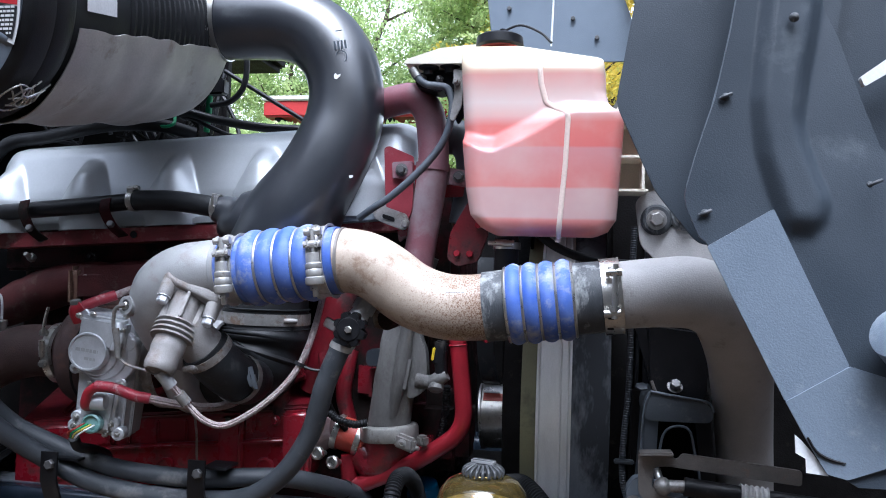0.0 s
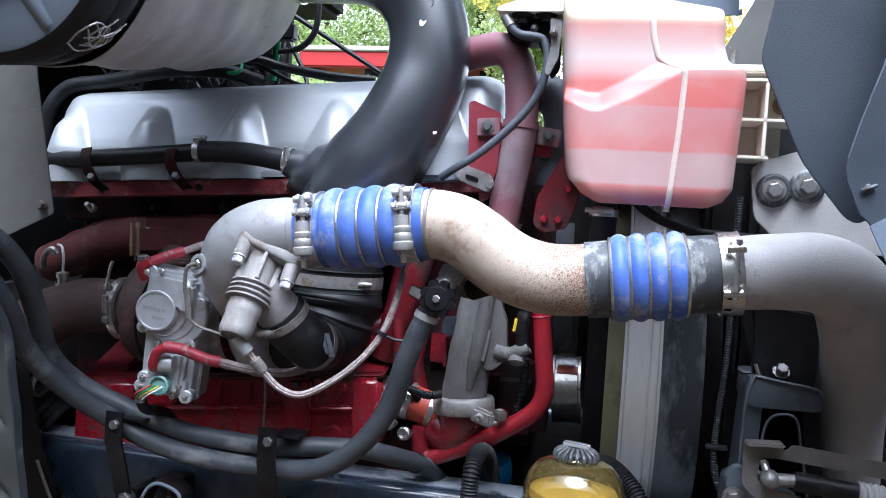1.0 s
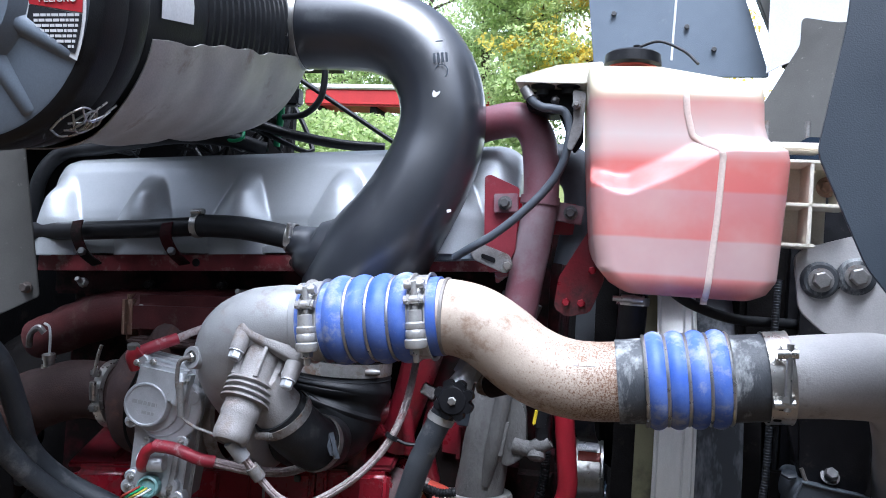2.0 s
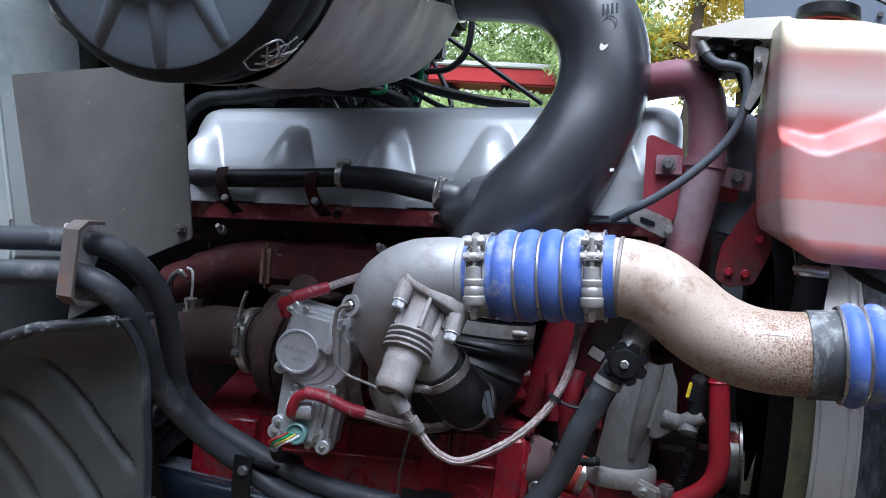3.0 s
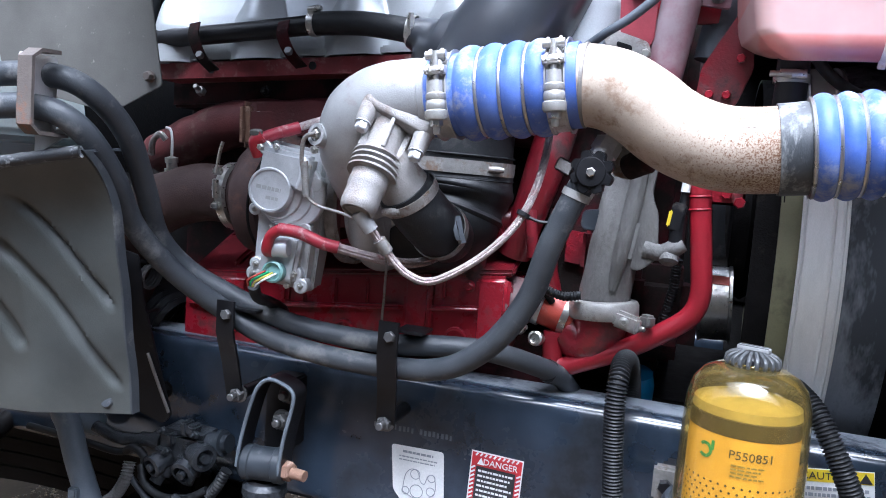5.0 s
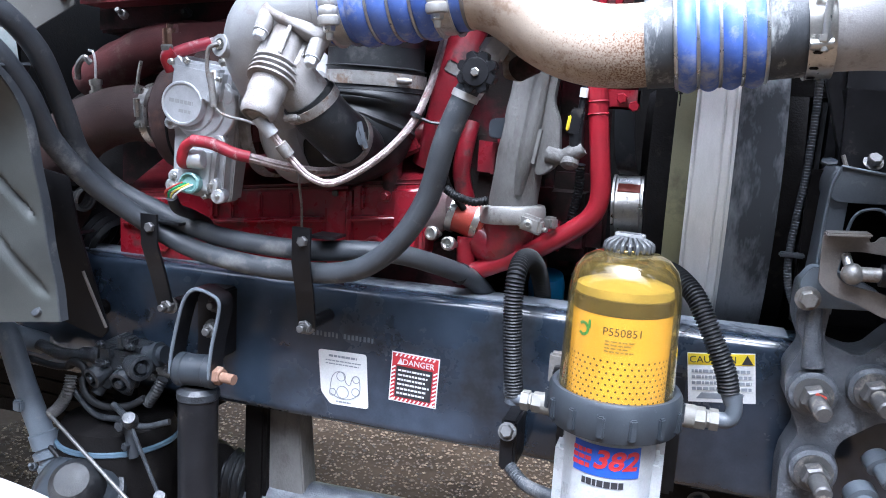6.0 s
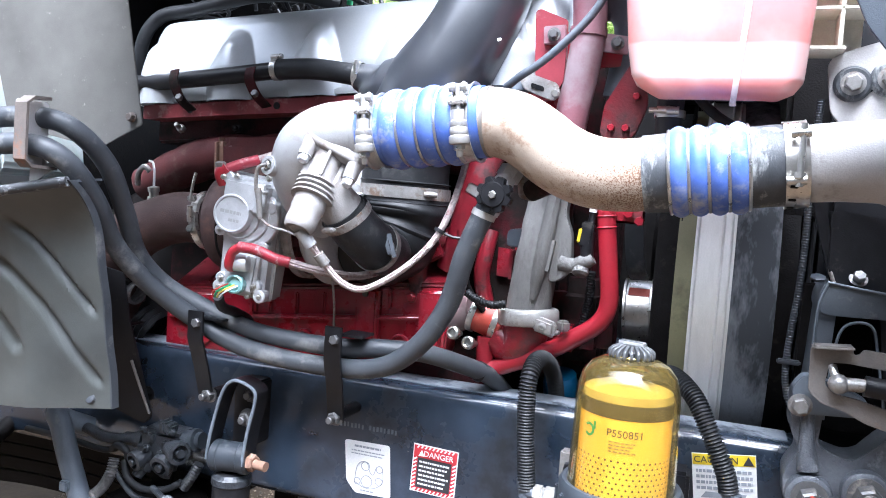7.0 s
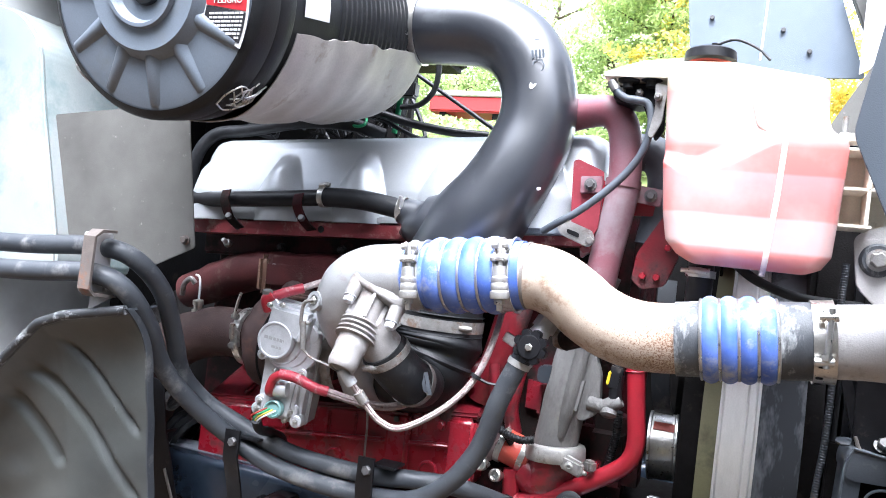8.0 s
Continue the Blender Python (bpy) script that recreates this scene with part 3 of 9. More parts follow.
def backdrop():
    """The white overcast distance to the north, far behind the trees."""
    mt = bpy.data.materials.new("white_overcast_distance")
    mt.use_nodes = True
    b = mt.node_tree.nodes["Principled BSDF"]
    b.inputs["Base Color"].default_value = (0.8, 0.8, 0.8, 1)
    b.inputs["Emission Color"].default_value = (0.93, 0.97, 1.0, 1)
    b.inputs["Emission Strength"].default_value = 1.5
    bm = bmesh.new()
    arc = [(450 * math.sin(radians(a)), 450 * math.cos(radians(a))) for a in range(-75, 76, 10)]
    low = [bm.verts.new((x, y, -1)) for x, y in arc]
    high = [bm.verts.new((x, y, 200)) for x, y in arc]
    for k in range(len(arc) - 1):
        bm.faces.new((low[k], low[k + 1], high[k + 1], high[k]))
    solo("backdrop", bm, mt, "white overcast sky in the far distance", "sky", kind="structure")


backdrop()


def tree(at, height, spread, leaf, seed, clumps, name="tree", label="broad-leaved tree with green foliage and gaps of sky", low=0.25):
    rnd = random.Random(seed)
    t = thing(name, label, "tree", at, "trees behind the truck")
    x, y, z = at
    pts = [(x, y, z - 0.1, 0.022 * height)]
    for k in range(1, 6):
        pts.append((x + rnd.uniform(-0.03, 0.03) * height, y + rnd.uniform(-0.03, 0.03) * height, z + height * k / 6, 0.022 * height * (1 - k / 6.6)))
    bm = tube(pts, seg=8, n=3)
    tips = []
    for k in range(16):
        h = z + height * rnd.uniform(low, 0.85)
        a = rnd.uniform(0, 6.283)
        reach = spread * rnd.uniform(0.5, 1.0)
        p0 = Vector((x, y, h))
        p1 = p0 + Vector((math.cos(a) * reach * 0.5, math.sin(a) * reach * 0.5, height * 0.05))
        p2 = p0 + Vector((math.cos(a) * reach, math.sin(a) * reach, height * rnd.uniform(0.05, 0.16)))
        r = 0.007 * height
        join(bm, tube([(*p0, r), (*p1, r * 0.6), (*p2, r * 0.2)], seg=5, n=3))
        tips += [p0.lerp(p2, f) for f in (0.4, 0.6, 0.8, 1.0)]
    part("trunk", bm, M_BARK, t)
    verts, faces = [], []
    for k in range(clumps):
        c = rnd.choice(tips) + Vector((rnd.gauss(0, 1), rnd.gauss(0, 1), rnd.gauss(0, 0.8))) * spread * 0.17
        for j in range(22):
            p = c + Vector((rnd.gauss(0, 1), rnd.gauss(0, 1), rnd.gauss(0, 0.8))) * spread * 0.055
            s = rnd.uniform(0.035, 0.085)
            u = Vector((rnd.gauss(0, 1), rnd.gauss(0, 1), rnd.gauss(0, 1))).normalized() * s
            w = u.orthogonal().normalized() * s * 0.6
            i = len(verts)
            verts += [p - u, p + w, p + u, p - w]
            faces.append((i, i + 1, i + 2, i + 3))
    me = bpy.data.meshes.new("crown")
    me.from_pydata(verts, [], faces)
    me.materials.append(leaf)
    tagged(hang(new("crown", me), t), kind="stuff")


for x, y, h, w, lf, seed in ((-13.0, 25, 7.5, 3.4, M_LEAF, 3), (-9.6, 24, 7.0, 3.0, M_LEAF, 5), (-6.6, 25, 8.0, 3.2, M_LEAF, 8), (-3.9, 23, 8.5, 2.8, M_LEAF, 9), (-2.0, 19, 8.0, 2.2, M_LEAF, 12),
                         (-0.4, 18, 8.5, 2.1, M_LEAF_Y, 15), (1.2, 21, 9.0, 2.4, M_LEAF_Y, 18), (-16.5, 26, 8.0, 3.4, M_LEAF, 21)):
    tree((x, y, bank(y)), h, w, lf, seed, 1000, label="broad-leaved tree with green foliage" if lf is M_LEAF else "tree turning yellow in autumn", low=0.08)


def bush(at, size, seed):
    rnd = random.Random(seed)
    verts, faces = [], []
    for k in range(2600):
        a, e = rnd.uniform(0, 6.283), rnd.uniform(0, 1.5)
        r = size * rnd.uniform(0.5, 1.0)
        p = Vector(at) + Vector((math.cos(a) * math.cos(e) * r * 1.5, math.sin(a) * math.cos(e) * r, math.sin(e) * r * 0.8))
        s_ = rnd.uniform(0.04, 0.10)
        u = Vector((rnd.gauss(0, 1), rnd.gauss(0, 1), rnd.gauss(0, 1))).normalized() * s_
        w = u.orthogonal().normalized() * s_ * 0.6
        i = len(verts)
        verts += [p - u, p + w, p + u, p - w]
        faces.append((i, i + 1, i + 2, i + 3))
    me = bpy.data.meshes.new("bush")
    me.from_pydata(verts, [], faces)
    me.materials.append(M_LEAF)
    tagged(new("bush", me), "low green bush on the grass bank", "bush", "bushes on the bank", "stuff")


for k, (x, y, r) in enumerate(((-9.4, 19.2, 1.5), (-7.8, 19.0, 1.7), (-6.0, 19.2, 1.55), (-4.4, 19.0, 1.7), (-2.9, 19.2, 1.5))):
    bush((x, y, bank(y) - 0.1), r, 40 + k)
trailer = thing("trailer", "red trailer with a white roof edge beyond the grass", "trailer", (-7.0, 20.6, bank(20.6)))
part("body", box((-5.8, 20.6, 6.02), (5.6, 1.0, 0.46), 0.05), M_BARN, trailer)
part("roof_edge", box((-5.8, 20.6, 6.31), (5.7, 1.1, 0.14), 0.03), M_PALE, trailer)
for k in range(4):
    part("stay", box((-8.2 + 1.6 * k, 20.6, 5.15), (0.2, 0.8, 1.36), 0.02), M_GRIME_SHADE, trailer)

# ---- frame rail ----
rail = thing("frame_rail", "blue-black painted steel frame rail of the truck", "frame rail", (-0.6, 1.43, 0.92))


def channel(x0, x1, y0, z0, z1, deep, t=0.009, r=0.022):
    prof = [(y0 + deep, z1)]
    prof += [(y0 + r - r * math.sin(a), z1 - r + r * math.cos(a)) for a in np.linspace(0, math.pi / 2, 6)]
    prof += [(y0 + r - r * math.cos(a), z0 + r - r * math.sin(a)) for a in np.linspace(0, math.pi / 2, 6)]
    prof += [(y0 + deep, z0)]
    inner = [(y0 + deep, z0 + t)] + [(y0 + t + 0.004, z0 + t + 0.004), (y0 + t + 0.004, z1 - t - 0.004)] + [(y0 + deep, z1 - t)]
    ring = prof + inner
    bm = bmesh.new()
    n = 40
    rows = [[bm.verts.new((x0 + (x1 - x0) * i / n, y, z)) for y, z in ring] for i in range(n + 1)]
    for a, b in zip(rows, rows[1:]):
        for k in range(len(ring)):
            bm.faces.new((a[k], b[k], b[(k + 1) % len(ring)], a[(k + 1) % len(ring)]))
    bm.faces.new(rows[0])
    bm.faces.new(list(reversed(rows[-1])))
    return bm


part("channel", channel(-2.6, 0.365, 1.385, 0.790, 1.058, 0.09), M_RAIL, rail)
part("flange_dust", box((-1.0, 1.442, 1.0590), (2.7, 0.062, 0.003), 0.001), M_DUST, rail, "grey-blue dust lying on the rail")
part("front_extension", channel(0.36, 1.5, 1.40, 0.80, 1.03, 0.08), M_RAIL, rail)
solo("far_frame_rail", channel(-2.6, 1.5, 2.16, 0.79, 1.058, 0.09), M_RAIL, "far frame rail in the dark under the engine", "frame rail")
# front axle, spring and far wheel, mostly dark
link_rod = thing("drag_link", "dusty steel drag link below the frame rail", "rod", (-0.4, 1.5, 0.6))
part("rod", tube([(-0.72, 1.50, 0.545), (-0.4, 1.50, 0.552), (0.0, 1.50, 0.565), (0.45, 1.50, 0.58)], 0.05, 18), M_CASTING, link_rod)
part("joint", lathe([(0, -0.06), (0.05, -0.06), (0.062, -0.03), (0.062, 0.03), (0.05, 0.06), (0, 0.06)], (-0.735, 1.46, 0.605), (0.9, -0.4, 0.35), 24), M_GRIME_SHADE, link_rod)
part("boot", ribbed([(-0.70, 1.48, 0.59), (-0.64, 1.49, 0.585)], 0.06, 0.12, 0.02, 20), M_RUBBER, link_rod)
rnd = random.Random(21)
verts, faces = [], []
for k in range(26000):
    x, y = rnd.uniform(-2.4, 0.6), rnd.uniform(1.4, 4.0)
    r = rnd.uniform(0.003, 0.008)
    i = len(verts)
    sx, sy, sz = r * rnd.uniform(0.7, 1.3), r * rnd.uniform(0.7, 1.3), r * 0.7
    z = 0.006
    verts += [(x - sx, y, z), (x, y - sy, z), (x + sx, y, z), (x, y + sy, z), (x + rnd.uniform(-0.3, 0.3) * r, y, z + sz)]
    faces += [(i, i + 1, i + 4), (i + 1, i + 2, i + 4), (i + 2, i + 3, i + 4), (i + 3, i, i + 4)]
me = bpy.data.meshes.new("pebbles")
me.from_pydata(verts, [], faces)
me.materials.append(M_PEBBLE)
tagged(new("pebbles", me), "loose brown pebbles on the gravel yard", "gravel", kind="stuff")

spring_hanger = thing("axle_bracket", "dusty grey-brown cast bracket under the frame rail", "bracket", (-0.55, 1.5, 0.42))
part("arm", lumpy(slab(rounded([(-0.60, 0.84), (-0.53, 0.84), (-0.50, 0.55), (-0.47, 0.42), (-0.60, 0.42), (-0.64, 0.55)], 0.02), 0.06, Matrix.Translation((0, 1.47, 0)), 0.008), 0.003, 20), M_WATER, spring_hanger)
part("gusset", box((-0.61, 1.50, 0.66), (0.05, 0.10, 0.40), 0.008), M_GRIME_SHADE, spring_hanger)
spring_pack = thing("leaf_spring", "greasy black leaf spring pack beside the frame rail", "leaf spring", (-1.1, 1.55, 0.6))
for k in range(6):
    half = 0.62 - 0.06 * k
    leaf = [(-1.30 + half * (2 * q / 10 - 1), 1.56, 0.80 - 0.034 * k - 0.03 * (2 * q / 10 - 1) ** 2) for q in range(11)]
    part("leaf", strip(leaf, 0.10, 0.030, (0, 1, 0)), M_GRIME_SHADE, spring_pack)
for x in (-1.05, -0.90):
    part("u_bolt", strip([(x, 1.50, 0.50), (x, 1.50, 0.82), (x, 1.62, 0.82), (x, 1.62, 0.50)], 0.022, 0.02, (1, 0, 0)), M_GRIME_SHADE, spring_pack)
axle = thing("front_axle", "greasy black front axle beam and spring hanger", "axle", (0.4, 1.55, 0.5))
part("beam", lumpy(box((0.42, 1.56, 0.62), (0.50, 0.12, 0.20), 0.03), 0.004, 14), M_GRIME_SHADE, axle)
part("hanger", lumpy(slab(rounded([(0.17, 0.80), (0.66, 0.80), (0.66, 0.56), (0.40, 0.50), (0.22, 0.60)], 0.03), 0.07, Matrix.Translation((0, 1.43, 0)), 0.010), 0.003, 20), M_GRIME_SHADE, axle)
for x, z in ((0.25, 0.755), (0.36, 0.74), (0.52, 0.75), (0.58, 0.66)):
    bolt((x, 1.43, z), (0, -1, 0), 0.014, axle, M_BOLT, washer=0.02)

# ---- engine ----
engine = thing("truck_engine", "red diesel engine with a silver-grey valve cover", "engine", (-0.5, 1.8, 1.0))


def engine_block():
    def shear(bm):
        for v in bm.verts:
            v.co.z += ez(v.co.x)
        return bm
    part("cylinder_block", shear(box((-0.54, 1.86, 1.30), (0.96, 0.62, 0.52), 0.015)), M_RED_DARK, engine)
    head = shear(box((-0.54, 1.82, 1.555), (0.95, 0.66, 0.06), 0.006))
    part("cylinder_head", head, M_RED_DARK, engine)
    # gasket flange with holes under the cover
    bm = shear(slab(rounded([(-1.00, 1.572), (-0.11, 1.572), (-0.11, 1.601), (-1.00, 1.601)], 0.004), 0.10, Matrix.Translation((0, 1.425, 0))))
    part("cover_flange", bm, M_FLANGE, engine, "red flange with chipped paint")
    for x in (-0.875, -0.66, -0.468, -0.433, -0.30):
        put("flange_hole", hole_mesh, Matrix.Translation((x, 1.4235, 1.587 + ez(x))) @ Matrix.Rotation(radians(90), 4, "X"), engine)
    rnd = random.Random(4)
    bm = bmesh.new()
    for k in range(46):
        x = rnd.uniform(-0.98, -0.40)
        w = rnd.uniform(0.01, 0.05)
        box((x, 1.4275, 1.603 + ez(x)), (w, 0.004, rnd.uniform(0.004, 0.012)), 0.001, bm=bm, segments=1)
    part("chipped_paint_edge", bm, M_FLANGE, engine)


hole_mesh = finish(lathe([(0, 0.0012), (0.0055, 0.0012), (0.0075, 0.0018), (0.0075, 0)], seg=14), "flange_hole", M_BLACK)
engine_block()


def valve_cover():
    x0, x1, yb = -1.02, -0.075, 1.78
    bumps = [-0.975, -0.78, -0.582, -0.387, -0.19]

    def f(u, v):
        # v runs from the front's foot over the shoulder to the back
        x = x0 + (x1 - x0) * u
        prof = [(0.0, 1.432, 1.602), (0.28, 1.434, 1.672), (0.36, 1.438, 1.690), (0.60, 1.462, 1.768), (0.68, 1.476, 1.789), (0.76, 1.505, 1.800), (0.9, 1.62, 1.803), (1.0, yb, 1.800)]
        ps = np.array(prof)
        y, z = np.interp(v, ps[:, 0], ps[:, 1]), np.interp(v, ps[:, 0], ps[:, 2])
        for b in bumps:
            t = min(max((1.762 - z) / 0.10, 0), 1)
            if t > 0:
                half = 0.016 + 0.046 * t ** 0.9
                d = abs(x - b) / half
                if d < 1:
                    up = min(t / 0.5, 1)
                    y -= 0.034 * (1 - d ** 2.0) * up * up * (3 - 2 * up)
        # rounded ends
        e = min((x - x0), (x1 - x)) / 0.05
        if e < 1:
            k = 1 - math.sqrt(max(0, 1 - (1 - e) ** 2))
            y += 0.035 * k
            z = 1.602 + (z - 1.602) * (1 - 0.16 * k)
        return Vector((x, y, z + ez(x)))
    bm = sheet(f, 260, 64)
    for u in (0.0, 1.0):
        ring = [bm.verts.new(f(u, j / 24)) for j in range(25)]
        ring.append(bm.verts.new((ring[0].co.x, yb, ring[0].co.z)))
        bm.faces.new(ring)
    bmesh.ops.remove_doubles(bm, verts=bm.verts, dist=1e-5)
    c = part("valve_cover", bm, M_SILVER, engine, "silver-grey valve cover with moulded humps", sharp=60)
    part("cover_lip", slab([(-1.015, 1.602), (-0.08, 1.602), (-0.08, 1.618), (-1.015, 1.618)], 0.03, Matrix.Translation((0, 1.4225, 0)), 0.003), M_SILVER, c)
    for v in c.children[0].data.vertices:
        v.co.z += ez(v.co.x)


valve_cover()
for x in (-0.76, -0.61, -0.30):
    bolt((x, 1.44, 1.545 + ez(x)), (0, -1, 0), 0.010, engine, M_GRIME_SHADE, stud=0.006)

# exhaust manifold: log with branches to the head
log_pts = [(-1.05, 1.50, 1.400, 0.040), (-0.96, 1.49, 1.435, 0.045), (-0.86, 1.48, 1.470, 0.046), (-0.74, 1.48, 1.480, 0.044), (-0.62, 1.49, 1.490, 0.044), (-0.50, 1.50, 1.497, 0.042), (-0.36, 1.50, 1.505, 0.04), (-0.26, 1.52, 1.50, 0.035)]
manifold = part("exhaust_manifold", lumpy(tube(log_pts, seg=20, n=8), 0.004, 25), M_MANIFOLD, engine, "dull dark red iron exhaust manifold")
for x in (-0.93, -0.78, -0.63, -0.49, -0.36):
    part("branch", lumpy(tube([(x, 1.485, 1.485 + ez(x), 0.034), (x, 1.53, 1.492 + ez(x), 0.032), (x, 1.60, 1.49 + ez(x), 0.036)], seg=14, n=5), 0.003, 25), M_MANIFOLD, manifold)
    part("port_flange", box((x, 1.535, 1.49 + ez(x)), (0.085, 0.014, 0.085), 0.006), M_MANIFOLD, manifold)
part("log_body", lumpy(box((-0.655, 1.470, 1.478), (0.29, 0.104, 0.084), 0.020, (0, -3, 0), segments=4), 0.002, 30), M_MANIFOLD, manifold)
part("joint_edge", lumpy(box((-0.800, 1.470, 1.470), (0.022, 0.100, 0.086), 0.010, (0, -3, 0), segments=4), 0.001, 40), M_RUSTY, manifold, "rusty joint edge")
part("turbine_flange", lumpy(box((-0.70, 1.425, 1.432), (0.13, 0.09, 0.014), 0.005, segments=3), 0.0008, 40), M_RUSTPIPE, manifold)
for x, z in ((-0.772, 1.475), (-0.57, 1.53), (-0.905, 1.53), (-0.46, 1.54)):
    bolt((x, 1.44, z - 0.004), (0, -1, 0.4) if z > 1.5 else (0, -0.5, 1), 0.0095, engine, M_STEEL_DULL, h=0.012, stud=0.012)

# lower red casting in front of the block
def lower_casting():
    def s(bm):
        for v in bm.verts:
            v.co.z += 0.055 + ez(v.co.x) * 1.7
        return bm
    y = 1.415
    bm = slab(rounded([(-0.905, 1.02), (-0.255, 1.02), (-0.255, 1.150), (-0.33, 1.158), (-0.85, 1.158), (-0.905, 1.13)], 0.02), 0.2, Matrix.Translation((0, y, 0)), 0.008)
    body = part("oil_cooler_housing", s(bm), M_RED, engine, "glossy red cast housing with ribs")
    part("ledge", s(box((-0.578, y + 0.002, 1.100), (0.63, 0.030, 0.012), 0.005, segments=3)), M_RED, body)
    part("top_face", s(lumpy(box((-0.575, y + 0.096, 1.205), (0.64, 0.21, 0.014), 0.005, (26, 0, 0), segments=3), 0.002, 20)), M_RED_MID, body, "dark red sloping top of the red casting")
    for x in (-0.80, -0.69, -0.47, -0.36):
        part("top_rib", s(box((x, y + 0.075, 1.203), (0.014, 0.15, 0.020), 0.006, (26, 0, 0), segments=3)), M_RED_MID, body)
    part("strap_pad", s(box((-0.418, y - 0.004, 1.090), (0.052, 0.030, 0.140), 0.008, segments=3)), M_RED, body)
    part("end_block", s(lumpy(box((-0.815, y + 0.01, 1.120), (0.13, 0.05, 0.085), 0.016, segments=3), 0.002, 30)), M_RED, body)
    for k in range(5):
        part("stiffener", s(box((-0.52 - 0.062 * k, y + 0.001, 1.128), (0.009, 0.016, 0.046), 0.003)), M_RED, body)
    part("strap_pad", s(box((-0.288, y - 0.002, 1.092), (0.060, 0.024, 0.132), 0.010, segments=3)), M_RED, body)
    part("step_pad", s(box((-0.380, y - 0.001, 1.138), (0.018, 0.022, 0.044), 0.004)), M_RED, body)
    part("step_pad", s(box((-0.70, y - 0.002, 1.130), (0.055, 0.024, 0.050), 0.006)), M_RED, body)
    for x, z in ((-0.350, 1.048), (-0.56, 1.056), (-0.80, 1.060)):
        part("boss", s(lathe([(0.021, 0), (0.020, 0.006), (0.016, 0.007), (0.015, 0.003), (0, 0.003)], (x, y - 0.001, z), (0, -1, 0), 22)), M_RED, body)
    for x, z in ((-0.64, 1.142), (-0.33, 1.14), (-0.83, 1.13)):
        bolt((x, y - 0.003, z + 0.055 + ez(x) * 1.7), (0, -1, 0), 0.008, body, M_RED, washer=0.011)
    p = part("paint_chip", box((-0.418, 1.390, 1.222), (0.013, 0.004, 0.012), 0.002), M_PLATE, body)
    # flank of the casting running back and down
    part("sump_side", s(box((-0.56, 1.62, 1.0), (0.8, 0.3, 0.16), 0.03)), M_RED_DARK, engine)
    # the neck on the casting's front end
    part("outlet_neck", lumpy(tube([(-0.295, 1.46, 1.19, 0.056), (-0.258, 1.457, 1.198, 0.046), (-0.222, 1.457, 1.203, 0.031)], seg=20), 0.001, 30), M_RED_DUST, engine, "dusty red outlet neck")


lower_casting()
# upright red tubes and gear-side castings between block and water pipe
part("oil_feed_tube", tube([(-0.205, 1.46, 1.53, 0.032), (-0.222, 1.45, 1.45, 0.034), (-0.245, 1.45, 1.36, 0.030), (-0.27, 1.46, 1.28, 0.03)], seg=18), M_RED_MID, engine)
part("drain_tube", tube([(-0.325, 1.43, 1.22, 0.018), (-0.326, 1.43, 1.29, 0.018), (-0.31, 1.44, 1.325, 0.02), (-0.27, 1.46, 1.345, 0.02)], seg=14), M_RED_MID, engine)
part("tube_flange", box((-0.30, 1.425, 1.312), (0.045, 0.012, 0.035), 0.005, (0, -30, 0)), M_RED_MID, engine)
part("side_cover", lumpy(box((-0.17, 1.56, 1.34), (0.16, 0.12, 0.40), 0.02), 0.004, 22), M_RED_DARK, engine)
part("dipstick_tube", tube([(-0.235, 1.405, 1.36), (-0.228, 1.40, 1.32), (-0.222, 1.40, 1.285)], 0.010, 12), M_RED_MID, engine)
part("dipstick_sleeve", tube([(-0.222, 1.40, 1.285), (-0.215, 1.41, 1.25), (-0.19, 1.43, 1.21)], 0.006, 10), M_GRIME_SHADE, engine)
part("branch_tube", tube([(-0.20, 1.48, 1.36), (-0.205, 1.47, 1.32), (-0.21, 1.47, 1.27), (-0.20, 1.48, 1.22)], 0.016, 14), M_RED_MID, engine)
part("boss_block", lumpy(box((-0.150, 1.50, 1.30), (0.07, 0.09, 0.12), 0.032), 0.003, 30), M_RED_MID, engine)
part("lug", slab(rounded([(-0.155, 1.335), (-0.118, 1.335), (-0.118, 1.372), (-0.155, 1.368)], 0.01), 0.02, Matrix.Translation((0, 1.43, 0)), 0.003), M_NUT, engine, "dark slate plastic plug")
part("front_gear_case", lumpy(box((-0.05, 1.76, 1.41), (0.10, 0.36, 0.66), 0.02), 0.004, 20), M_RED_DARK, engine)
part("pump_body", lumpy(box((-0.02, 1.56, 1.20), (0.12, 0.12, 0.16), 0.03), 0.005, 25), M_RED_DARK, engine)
part("pump_step", lumpy(box((-0.05, 1.50, 1.17), (0.07, 0.08, 0.05), 0.012), 0.003, 30), M_RED, engine)
part("sender", lathe([(0, -0.035), (0.032, -0.035), (0.034, 0.0), (0.03, 0.02), (0, 0.02)], (-0.05, 1.52, 1.075), (0, -0.3, 1), 20), M_NAVY, engine, "blue plastic sender")

# ---- pulleys, belt, fan shroud, radiator ----
pulley = thing("belt_pulley", "bright steel idler pulley with an orange seal ring", "pulley", (0.07, 1.75, 1.21))
PC = (0.070, 1.735, 1.200)
part("wheel", lathe([(0, -0.030), (0.074, -0.030), (0.074, -0.025), (0.071, -0.023), (0.071, 0.023), (0.074, 0.025), (0.074, 0.030), (0, 0.030)], PC, (1, 0, 0.06), 56), M_STEEL, pulley)
bm = bmesh.new()
for k in range(12):
    a0 = radians(-38 - 1.3 * k)
    join(bm, box((PC[0], PC[1] + 0.0712 * math.sin(a0), PC[2] + 0.0712 * math.cos(a0)), (0.044, 0.003, 0.0020), 0.0, (math.degrees(a0) * -1 + 90, 0, 0)))
